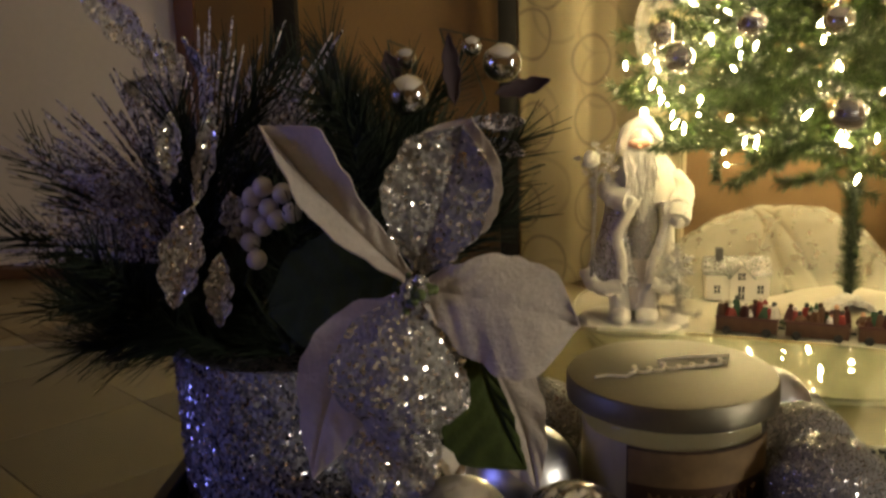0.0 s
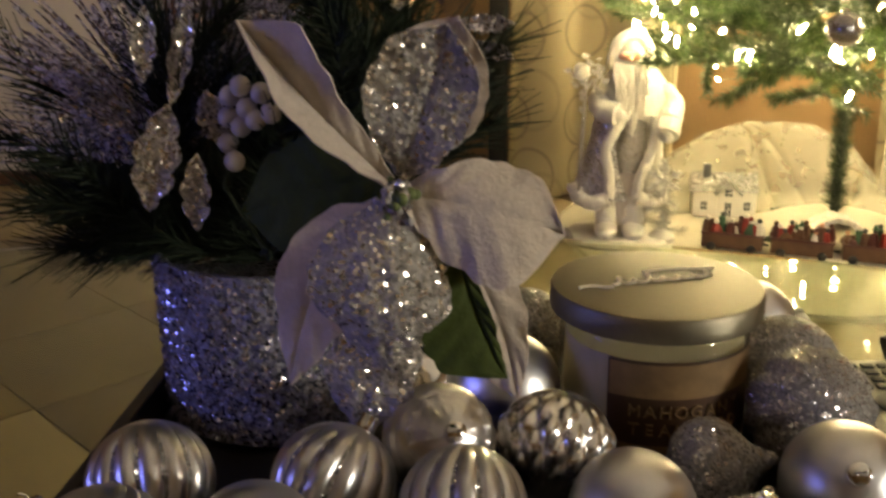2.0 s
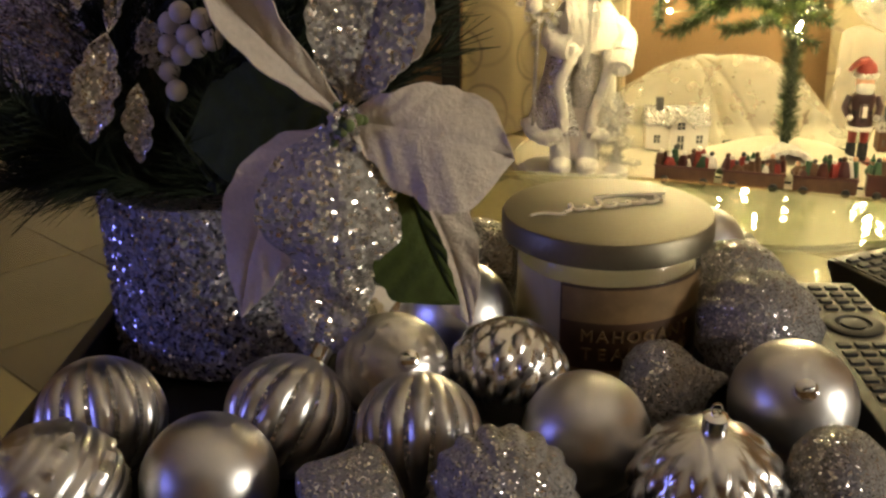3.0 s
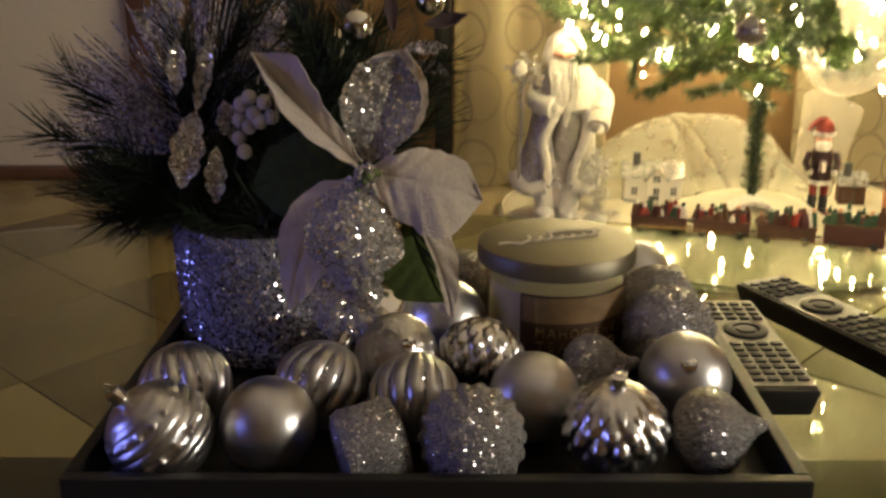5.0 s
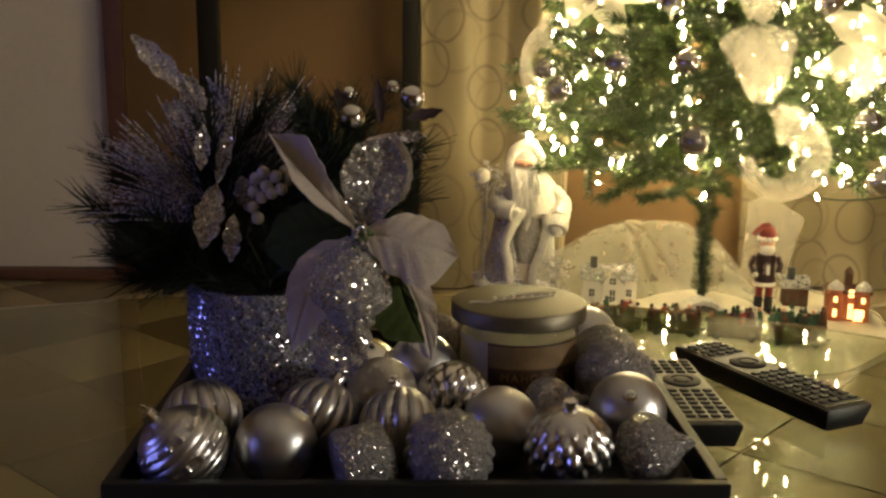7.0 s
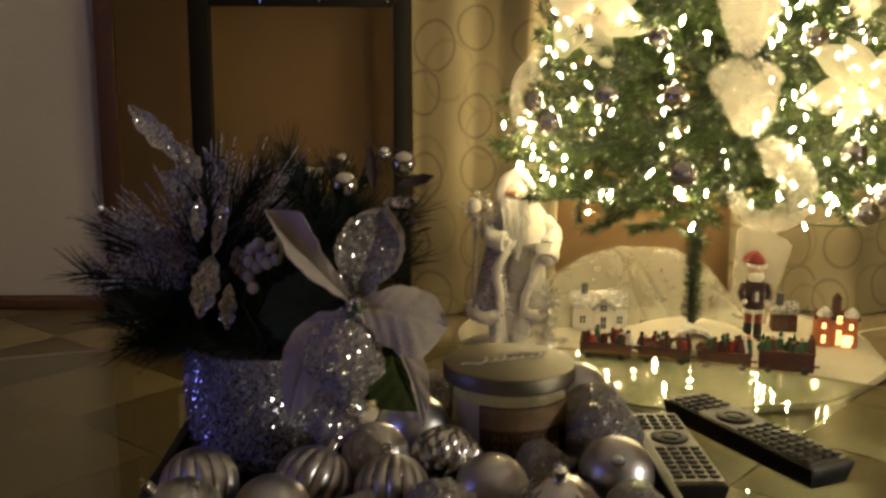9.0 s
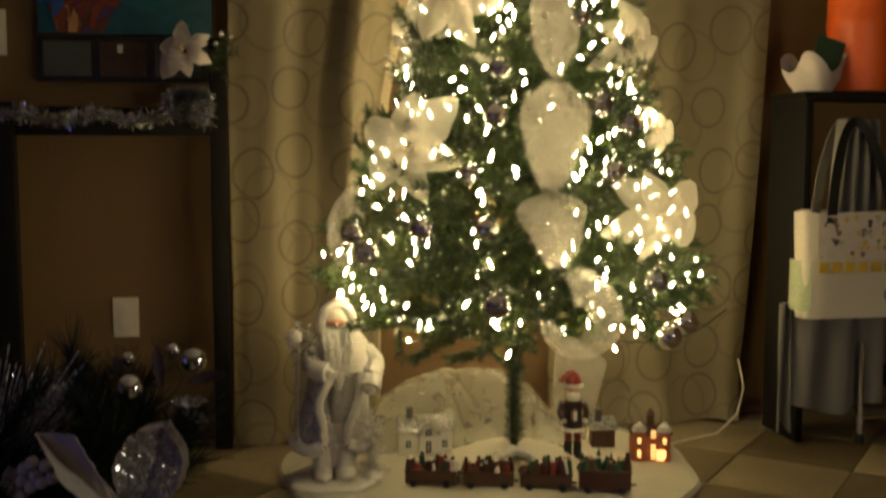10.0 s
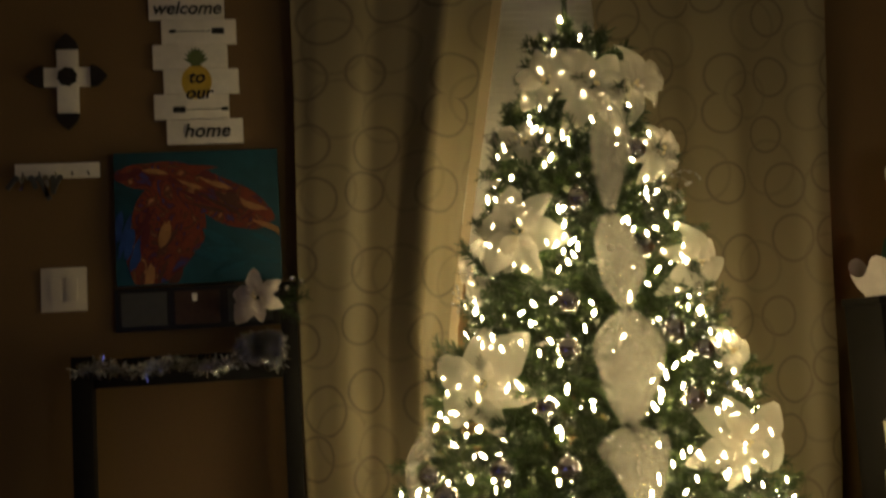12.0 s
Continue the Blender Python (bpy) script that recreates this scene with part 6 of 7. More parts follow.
loop_bow("white organza ribbon end curled in a loop low on the tree", (0.800, 1.530, 0.495), 0.064, 0.068, 0.62, (-0.2, -1, 0.1), 3, 1.25, 5.0)
loop_bow("white organza loop at the edge of the lowest branches", (0.352, 1.775, 0.672), 0.058, 0.076, 0.60, (-0.35, -0.95, 0.1), 5, -1.55, 3.1)

ORN = ((0.73, 1.795, 1.289, 0.028, "s"), (0.872, 1.765, 1.163, 0.026, "c"), (0.678, 1.750, 1.042, 0.026, "s"), (0.663, 1.717, 0.935, 0.029, "c"),
       (0.913, 1.720, 0.964, 0.029, "s"), (0.99, 1.740, 0.916, 0.026, "s"), (0.929, 1.670, 0.805, 0.029, "c"), (0.600, 1.705, 0.805, 0.027, "o"),
       (0.621, 1.625, 0.682, 0.029, "c"), (0.490, 1.705, 0.676, 0.030, "o"), (0.897, 1.835, 1.411, 0.024, "s"), (0.625, 1.550, 0.525, 0.030, "r"),
       (0.374, 1.800, 0.614, 0.030, "s"), (1.042, 1.600, 0.435, 0.029, "c"), (1.097, 1.630, 0.462, 0.028, "c"), (0.345, 1.840, 0.660, 0.026, "s"), (1.015, 1.62, 0.56, 0.028, "r"))
for k, (x, y, zc, r, st) in enumerate(ORN):
    lab = {"s": "smoky silver ball hanging on the tree", "c": "clear mirrored ball hanging on the tree", "o": "dark silver onion ornament hanging on the tree", "r": "ribbed silver ball hanging on the tree"}[st]
    ob = thing("tree_ornament", lab, "ornament", (x, y, zc), group="ornaments on the tree")
    n = 18
    prof = [(max(0.0005, r * math.sin(math.pi * i / n)), -r * math.cos(math.pi * i / n)) for i in range(n + 1)]
    if st == "o":
        prof = [(max(0.0005, r * w), -r * h) for w, h in ((0.02, 1.35), (0.12, 1.1), (0.4, 0.7), (0.85, 0.4), (1.0, 0.0), (0.85, -0.5), (0.4, -0.8), (0.05, -0.86))]
        prof = [(w, -h) for w, h in prof][::-1]
        prof = [(w, -h) for w, h in prof]
        prof.sort(key=lambda q: q[1])
    bm = bmesh.new()
    lathe(bm, prof, 48, 0, (lambda a, t: 1 + 0.05 * abs(math.sin(a * 8))) if st == "r" else (lambda a, t: 1 + 0.02 * math.sin(a * 6) * math.sin(t * 12)) if st == "c" else None)
    part("shell", bm, {"s": M_SMOKE, "c": M_PEARL, "o": M_SMOKE, "r": M_SMOKE}[st], ob)
    bm = bmesh.new()
    zt = max(p[1] for p in prof)
    lathe(bm, [(r * 0.18, zt - 0.001), (r * 0.19, zt + 0.004), (r * 0.10, zt + 0.006)], 12)
    tube(bm, [(0, 0, zt + 0.004), (0.003, 0, zt + 0.014), (0, 0.012, zt + 0.024)], 0.0006, 4)
    part("cap", bm, M_CHROME, ob)


def bead_twig(p, d, seed):
    rq = random.Random(seed)
    ob = thing("beaded_twig", "curly silver twig with clear beads stuck in the tree", "decoration", p, group="beaded twigs")
    bm = bmesh.new()
    beads = bmesh.new()
    for k in range(5):
        e = Vector(d).normalized() + Vector((rq.gauss(0, 0.3), rq.gauss(0, 0.2), rq.gauss(0, 0.35)))
        e = e.normalized()
        pts = [e * (0.11 * t) + Vector((0.012 * math.sin(t * 9 + k), 0, 0.012 * math.cos(t * 9 + k))) * t for t in np.linspace(0, 1, 10)]
        tube(bm, pts, 0.0009, 4)
        for t in (4, 6, 7, 8, 9):
            ball(beads, pts[t] + Vector((rq.gauss(0, 0.003), 0, rq.gauss(0, 0.003))), 0.0042, 0, 8)
    tagged(part("curled_wire", bm, M_CHROME, ob), kind="stuff")
    tagged(part("bead_spray", beads, M_SEQUIN, ob, "sparkling beads"), kind="stuff")


bead_twig((1.02, 1.775, 0.830), (1, -0.2, 0.0), 1)
bead_twig((0.97, 1.93, 1.360), (1, -0.3, -0.2), 2)
bead_twig((0.66, 1.95, 1.470), (-1, -0.3, 0.1), 3)
bead_twig((0.55, 1.98, 1.080), (-1, -0.3, -0.1), 4)

# ---- wall pieces ----
FACE_Y = WALL_Y - 0.001
cross = thing("wall_cross", "pale wooden wall cross with dark iron pointed ends", "cross", (-0.580, FACE_Y, 1.800))
bm = bmesh.new()
box(bm, -0.030, 0.030, -0.016, 0, -0.115, 0.085, 0.003)
part("upright_beam", bm, M_SIGNWOOD, cross)
bm = bmesh.new()
box(bm, -0.070, 0.070, -0.015, -0.001, -0.028, 0.028, 0.003)
part("cross_beam", bm, M_SIGNWOOD, cross)
for (x, zc, a) in ((0, 0.085, 0), (0, -0.115, 180), (-0.070, 0, -90), (0.070, 0, 90)):
    bm = bmesh.new()
    ln = 0.048
    sheet(bm, lambda u, v: Matrix.Translation((x, -0.010, zc)) @ Matrix.Rotation(radians(a), 4, "Y") @ Vector(((v - 0.5) * 0.066 * (1 - u ** 2.2), -0.004, u * ln - 0.004)), 10, 8, 0, 0.008)
    part("iron_end", bm, M_CROSSDARK, cross, "dark iron pointed end")
bm = bmesh.new()
lathe(bm, [(0.027, 0), (0.028, 0.004), (0.024, 0.008), (0.016, 0.006), (0.006, 0.010)], 24, 0, lambda a, t: 1 + 0.08 * math.sin(a * 8), Matrix.Translation((0, -0.016, 0)) @ Matrix.Rotation(radians(90), 4, "X"))
part("medallion", bm, M_CROSSDARK, cross)

sign = thing("welcome_sign", "whitewashed board sign with black script and a pineapple", "sign", (0, FACE_Y, 0))
BOARDS = ((-0.303, -0.083, 1.590), (-0.337, -0.121, 1.6655), (-0.308, -0.090, 1.741), (-0.337, -0.120, 1.8165), (-0.310, -0.092, 1.892), (-0.345, -0.125, 1.9675), (-0.315, -0.095, 2.043))
for x0, x1, z0 in BOARDS:
    bm = bmesh.new()
    box(bm, x0, x1, -0.014, 0, z0 + 0.0006, z0 + 0.0749, 0.0015)
    part("board", bm, M_SIGNWOOD, sign)
for text, size, x, zc in (("home", 0.058, -0.188, 1.628), ("our", 0.054, -0.208, 1.742), ("to", 0.054, -0.213, 1.790), ("welcome", 0.055, -0.235, 2.000)):
    letters(text, size, M_INK, sign, Matrix.Translation((x, -0.0168, zc)) @ UPRIGHT, bold=0.012, slant=0.25)
for zc, flip in ((1.931, 1), (1.694, -1)):
    bm = bmesh.new()
    xm = -0.205
    box(bm, xm - 0.075, xm + 0.075, -0.0152, -0.0145, zc - 0.001, zc + 0.001)
    box(bm, xm + flip * 0.060 - 0.018, xm + flip * 0.060 + 0.018, -0.0156, -0.0145, zc - 0.009, zc + 0.009, 0.0)
    box(bm, xm - flip * 0.072 - 0.010, xm - flip * 0.072 + 0.010, -0.0156, -0.0145, zc - 0.005, zc + 0.005, 0.0)
    part("arrow", bm, M_INK, sign, "painted black arrow", smooth=False)
bm = bmesh.new()
sheet(bm, lambda u, v: Vector((-0.212 + 0.044 * math.cos(2 * math.pi * v) * u, -0.0146, 1.777 + 0.052 * math.sin(2 * math.pi * v) * u)), 6, 24)
part("pineapple", bm, M_YELLOW, sign, "painted yellow pineapple")
bm = bmesh.new()
for k in range(9):
    a = radians(90 + (k - 4) * 17)
    petal_form(bm, (-0.212 + (k - 4) * 0.004, -0.0149, 1.826), (-0.212 + 0.052 * math.cos(a) + (k - 4) * 0.003, -0.0160, 1.826 + 0.058 * math.sin(a)), 0.016, (0, -1, 0), 0.0, 0.0, 0, 0.7, 0.0, k, 6, 0.0)
part("pineapple_leaves", bm, M_OLIVE, sign, "painted green pineapple crown")

rack = thing("key_rack", "white wall rack hung with keys and sunglasses", "key rack", (0, FACE_Y, 0))
bm = bmesh.new()
box(bm, -0.732, -0.497, -0.015, 0, 1.502, 1.546, 0.002)
part("board", bm, M_SIGNWOOD, rack)
rq = random.Random(8)
for k in range(5):
    x = -0.705 + 0.045 * k
    bm = bmesh.new()
    tube(bm, [(x, -0.015, 1.512), (x, -0.030, 1.508), (x, -0.034, 1.518)], 0.0022, 6)
    hook = part("hook", bm, M_CROSSDARK, rack)
for k in range(9):
    x, ln = -0.722 + 0.020 * k, rq.uniform(0.035, 0.075)
    if k > 6:
        continue
    bm = bmesh.new()
    box(bm, -0.007, 0.007, -0.003, 0.003, -ln, 0, 0.001, 0, Matrix.Translation((x, -0.034, 1.506)) @ Matrix.Rotation(rq.uniform(-0.7, 0.7), 4, "Y"))
    lathe(bm, [(0.008, -0.002), (0.009, 0), (0.008, 0.002)], 12, 0, None, Matrix.Translation((x, -0.036, 1.500)) @ Matrix.Rotation(radians(90), 4, "X"))
    tagged(part("keys", bm, M_CHROME if k % 3 == 1 else M_DARKGREY), "small bunch of keys hanging on the rack", "keys", "keys on the rack").location = (0, FACE_Y, 0)

# painting
pic = thing("canvas_painting", "teal canvas with a loosely painted rust and ochre horse shape", "painting", (-0.221, FACE_Y, 1.373))
bm = bmesh.new()
box(bm, -0.235, 0.235, -0.028, 0, -0.194, 0.194, 0.003)
part("canvas", bm, M_TEAL, pic)
bm = bmesh.new()


def outline(fn, n=60):
    c = bm.verts.new((fn[0][0], -0.0292, fn[0][1]))
    ring = [bm.verts.new((x, -0.0292, zz)) for x, zz in fn[1]]
    for k in range(len(ring)):
        bm.faces.new((c, ring[k], ring[(k + 1) % len(ring)]))


def blob(cx, cz, rx, rz, tilt, wob, seed):
    rb = random.Random(seed)
    ph = rb.uniform(0, 6)
    pts = []
    for k in range(48):
        a = 2 * math.pi * k / 48
        q = 1 + wob * math.sin(a * 3 + ph) + wob * 0.5 * math.sin(a * 7 + ph)
        x, zz = rx * math.cos(a) * q, rz * math.sin(a) * q
        pts.append((max(-0.233, min(0.233, cx + x * math.cos(tilt) - zz * math.sin(tilt))), max(-0.192, min(0.192, cz + x * math.sin(tilt) + zz * math.cos(tilt)))))
    outline(((cx, cz), pts))


blob(-0.095, -0.040, 0.105, 0.165, -0.35, 0.06, 1)
blob(-0.100, 0.120, 0.130, 0.045, -0.05, 0.06, 6)
bmesh.ops.translate(bm, vec=(0, -0.0003, 0), verts=list(bm.verts)[-49:])
part("painted_body", bm, M_HORSE, pic, "rust brush strokes")
bm = bmesh.new()
blob(0.080, 0.045, 0.150, 0.062, -0.50, 0.05, 2)
bmesh.ops.translate(bm, vec=(0, -0.0006, 0), verts=bm.verts)
part("painted_head", bm, M_HORSE, pic, "rust and ochre brush strokes")
STROKES = (("rust", (0.17, 0.030, 0.012)), ("ochre", (0.34, 0.17, 0.06)), ("umber", (0.075, 0.026, 0.015)), ("blue", (0.015, 0.05, 0.20)), ("maroon", (0.10, 0.014, 0.016)), ("teal", (0.008, 0.07, 0.10)))
rb2 = random.Random(21)
for n_s, (tone, col) in enumerate(STROKES):
    bm = bmesh.new()
    for k in range(9):
        q = rb2.random()
        if tone == "blue":
            cx, cz, tl = -0.200 + rb2.gauss(0, 0.020), -0.06 + rb2.gauss(0, 0.05), 1.3
        elif tone == "teal":
            cx, cz, tl = rb2.uniform(0.02, 0.20), rb2.uniform(-0.17, -0.06), rb2.uniform(-0.5, 0.5)
        elif q < 0.45:
            cx, cz, tl = 0.08 + rb2.gauss(0, 0.06), 0.045 + rb2.gauss(0, 0.022), -0.5 + rb2.gauss(0, 0.15)
            cz -= 0.5 * (cx - 0.08)
        elif q < 0.65:
            cx, cz, tl = -0.10 + rb2.gauss(0, 0.06), 0.125 + rb2.gauss(0, 0.012), rb2.gauss(0, 0.2)
        else:
            cx, cz, tl = -0.10 + rb2.gauss(0, 0.045), -0.07 + rb2.gauss(0, 0.06), 1.15 + rb2.gauss(0, 0.2)
        blob(cx, cz, rb2.uniform(0.022, 0.055), rb2.uniform(0.005, 0.013), tl, 0.12, 100 + n_s * 20 + k)
        fresh = list(bm.verts)[-49:]
        bmesh.ops.translate(bm, vec=(0, -0.0009 - 0.0001 * (k * 6 + n_s), 0), verts=fresh)
    tagged(part("oil_paint_layer", bm, paint(tone + "_oil_stroke", col, 0.5, grain=40, vary=0.4), pic, tone + " brush strokes"), kind="stuff")

ledge = thing("photo_ledge", "dark framed photo panel under the painting", "picture frame", (0, FACE_Y, 0))
bm = bmesh.new()
box(bm, -0.463, 0.005, -0.020, 0, 1.048, 1.172, 0.002)
part("panel", bm, M_BLACK, ledge)
for k in range(3):
    bm = bmesh.new()
    box(bm, -0.445 + 0.150 * k, -0.318 + 0.150 * k, -0.022, -0.0205, 1.062, 1.158)
    part("photo", bm, M_DARKGREY if k != 1 else M_LABEL, ledge, "dark photo print", smooth=False)
bm = bmesh.new()
box(bm, -0.246, -0.232, -0.0235, -0.0222, 1.128, 1.150)
part("photo_mark", bm, M_WHITE, ledge, "small pale mark", smooth=False)


def wall_plate(name, label, category, x0, x1, z0, z1, toggles):
    ob = thing(name, label, category, (0, FACE_Y, 0))
    bm = bmesh.new()
    box(bm, x0, x1, -0.006, 0, z0, z1, 0.002)
    part("plate", bm, M_PLATE, ob)
    for x, zc, w, h in toggles:
        bm = bmesh.new()
        box(bm, x - w / 2, x + w / 2, -0.011, -0.0062, zc - h / 2, zc + h / 2, 0.001)
        part("toggle" if category == "light switch" else "socket", bm, M_PLATE, ob)


wall_plate("light_switch", "ivory double light switch plate on the tan wall", "light switch", -0.669, -0.542, 1.117, 1.243, ((-0.628, 1.180, 0.032, 0.064), (-0.583, 1.180, 0.032, 0.064)))
wall_plate("wall_outlet", "ivory wall outlet plate low on the tan wall", "wall outlet", -0.281, -0.209, 0.316, 0.431, ((-0.245, 0.395, 0.030, 0.028), (-0.245, 0.352, 0.030, 0.028)))

# black frame with tinsel
gate = thing("black_frame_stand", "open black frame stand against the tan wall", "frame stand")
for x0, x1, zt in ((-0.567, -0.510, 0.985), (0.006, 0.054, 1.165)):
    bm = bmesh.new()
    box(bm, x0, x1, 2.375, 2.425, 0.0, zt, 0.004)
    part("post", bm, M_BLACKMETAL, gate)
bm = bmesh.new()
box(bm, -0.509, 0.005, 2.380, 2.420, 0.895, 0.945, 0.004)
part("top_rail", bm, M_BLACKMETAL, gate)
bm = bmesh.new()
box(bm, -0.56, 0.05, 2.426, 2.470, 0.945, 0.975, 0.004)
part("shelf", bm, M_BLACKMETAL, gate)


def tinsel(label, paths, count, seed, spread=0.03):
    rq = random.Random(seed)
    ob = thing("tinsel_garland", label, "tinsel garland")
    bm = bmesh.new()
    for path in paths:
        tube(bm, path, 0.002, 5)
    part("cord", bm, M_DARKGREY, ob)
    verts, faces = [], []
    for _ in range(count):
        path = rq.choice(paths)
        t = rq.random() * (len(path) - 1)
        i = min(int(t), len(path) - 2)
        p = np.array(Vector(path[i]).lerp(Vector(path[i + 1]), t - i))
        d = np.array((rq.gauss(0, 1), rq.gauss(0, 1), rq.gauss(0, 1)))
        d = d / np.linalg.norm(d) * spread * rq.uniform(0.5, 1.2)
        s = np.cross(d, (rq.gauss(0, 1), rq.gauss(0, 1), rq.gauss(0, 1)))
        s = s / np.linalg.norm(s) * 0.0016
        b = np.cross(d, s) * 9
        k = len(verts)
        verts += [p - s, p + s, p + d * 0.5 + s + b, p + d * 0.5 - s + b, p + d + s * 0.4, p + d - s * 0.4]
        faces += [(k, k + 1, k + 2, k + 3), (k + 3, k + 2, k + 4, k + 5)]
    tagged(raw("tinsel_fringe", verts, faces, M_TINSEL, ob), kind="stuff")
    return ob


tinsel("silver tinsel garland draped along the black frame", [[(-0.545 + 0.055 * k, 2.372 + 0.004 * math.sin(k), 0.945 + 0.010 * math.sin(k * 1.7)) for k in range(11)],
       [(-0.11 + 0.022 * k, 2.360, 0.955 + 0.030 * math.sin(k * 2.1) + 0.02) for k in range(6)], [(-0.08 + 0.02 * k, 2.350, 1.00 + 0.02 * math.sin(k * 3)) for k in range(5)]], 7500, 4)
sheer_flower("white cloth poinsettia on the black post", (-0.050, 2.30, 1.115), 0.072, 250, M_VELVET, face=(-0.2, -1, 0.15))
sprig = thing("pine_sprig", "green artificial sprig with tiny silver balls on the black post", "artificial sprig", (0.0, 2.33, 1.09))
ob = new("needles", needle_mesh("needles", [((-0.06, 0, 0), (0.085, -0.02, 0.03), 0), ((0, 0, 0), (0.07, -0.03, 0.07), 0), ((0.0, 0, 0), (0.06, 0, -0.03), 0)], 0.026, 0.0006, 0.0016, random.Random(5), 1.0, 0.7, M_LEAF))
ob.parent = sprig
for p in ((0.07, -0.04, 0.065), (0.045, -0.045, 0.075), (0.030, -0.035, 0.050)):
    bm = bmesh.new()
    ball(bm, p, 0.009, 0, 14)
    part("tiny_ball", bm, M_SILVER, sprig, "tiny silver ball")

# ---- black shelf unit with hung bags ----
unit = thing("black_shelf_unit", "black open shelf unit beside the curtain", "shelf unit")
for x in (1.680, 2.200):
    bm = bmesh.new()
    box(bm, x, x + 0.022, 2.14, 2.34, 0.0, 1.005, 0.002)
    part("side_panel", bm, M_BLACKMETAL, unit)
for zc in (1.005, 0.60, 0.16):
    bm = bmesh.new()
    box(bm, 1.703 if zc < 0.9 else 1.672, 2.199 if zc < 0.9 else 2.225, 2.135, 2.34, zc, zc + 0.022, 0.002)
    part("shelf", bm, M_BLACKMETAL, unit)
jug = thing("drink_jug", "tall orange plastic drink jug with a white lid", "drink jug", (1.925, 2.27, 1.028))
bm = bmesh.new()
lathe(bm, [(0.085, 0.0), (0.094, 0.006), (0.097, 0.05), (0.097, 0.19), (0.100, 0.20), (0.100, 0.215), (0.097, 0.225), (0.097, 0.345), (0.090, 0.352)], 48)
part("body", bm, M_ORANGE, jug)
bm = bmesh.new()
lathe(bm, [(0.094, 0.352), (0.098, 0.356), (0.098, 0.385), (0.088, 0.402), (0.050, 0.412), (0.022, 0.414), (0.020, 0.432), (0.002, 0.434)], 40)
part("lid", bm, M_WHITE, jug, "white screw lid")
bm = bmesh.new()
tube(bm, [(-0.096, -0.020, 0.335), (-0.105, -0.05, 0.325), (-0.085, -0.085, 0.300), (-0.050, -0.105, 0.295), (-0.035, -0.100, 0.320), (-0.045, -0.095, 0.345), (-0.085, -0.075, 0.350), (-0.10, -0.03, 0.345)], 0.007, 10)
part("handle", bm, M_WHITE, jug, "white plastic handle")
papers = thing("paper_bundle", "crumpled pale paper bag with a green card in it", "paper bag", (1.745, 2.22, 1.028))
bm = bmesh.new()
sheet(bm, lambda u, v: Vector(((0.060 + 0.028 * v) * math.cos(6.283 * u) * (1 + 0.18 * math.sin(u * 25 + v * 3)), 0.05 * math.sin(6.283 * u) * (1 + 0.15 * math.sin(u * 19)), 0.001 + v * (0.085 + 0.03 * math.sin(u * 21)))), 40, 8, 0, 0.0008)
part("bag", bm, M_PAPER, papers)
bm = bmesh.new()
box(bm, -0.035, 0.055, -0.004, -0.001, 0.01, 0.165, 0.0, 0, Matrix.Rotation(radians(16), 4, "Y"))
part("card", bm, M_GREENPAINT, papers, "green card", smooth=False)

tote = thing("tote_bag", "cream canvas tote with printed band and black straps", "tote bag", (1.80, 2.08, 0.385))
bm = bmesh.new()


def tote_fn(u, v):
    ang = 2 * math.pi * u
    cx = abs(math.cos(ang)) ** 0.35 * math.copysign(1, math.cos(ang))
    sx = abs(math.sin(ang)) ** 0.5 * math.copysign(1, math.sin(ang))
    sag = 1 + 0.04 * math.sin(v * 4 + u * 9)
    return Vector((0.172 * cx * (0.92 + 0.08 * v), 0.042 * sx * sag, 0.302 * v + 0.004 * math.sin(u * 25) * v))


sheet(bm, tote_fn, 64, 16)
bmesh.ops.contextual_create(bm, geom=[e for e in bm.edges if e.is_boundary and all(v.co.z < 0.01 for v in e.verts)])
part("body", bm, M_CANVASBAG, tote)
bm = bmesh.new()
box(bm, -0.135, 0.165, -0.0475, -0.0455, 0.170, 0.292)
band = part("printed_band", bm, M_PAPER, tote, "faded flowered print", smooth=False)
rq = random.Random(12)
for k in range(46):
    bm = bmesh.new()
    x, zc = rq.uniform(-0.13, 0.158), rq.uniform(0.176, 0.286)
    lathe(bm, [(rq.uniform(0.005, 0.011), 0.0), (0.004, 0.0012)], 7, 0, lambda a, t: 1 + 0.3 * math.sin(a * 3), Matrix.Translation((x, -0.0477, zc)) @ Matrix.Rotation(radians(90), 4, "X"))
    part("print_flower", bm, rq.choice((M_DARKGREY, M_GREYCLOTH, M_LABELTAN, M_YELLOW, M_CHECK)), band, smooth=False)
for k in range(7):
    bm = bmesh.new()
    box(bm, -0.128 + 0.041 * k, -0.100 + 0.041 * k, -0.0490, -0.0455, 0.132, 0.160)
    part("print_bar", bm, M_YELLOW, tote, "ochre printed bar", smooth=False)
for x in (0.100, 0.150):
    bm = bmesh.new()
    tube(bm, [(x + 0.020 * math.cos(a), -0.0470, 0.066 + 0.020 * math.sin(a)) for a in np.linspace(0, 6.283, 18)], 0.0028, 5)
    part("print_wheel", bm, M_GREYCLOTH, tote, "small grey printed wheel")
bm = bmesh.new()
sheet(bm, lambda u, v: Vector((-0.172 - 0.0015 + 0.03 * u ** 3, 0.030 - 0.070 * u, 0.02 + 0.145 * v)), 6, 4, 0, 0.001)
part("side_pocket", bm, M_CHECK, tote, "pale green side pocket")
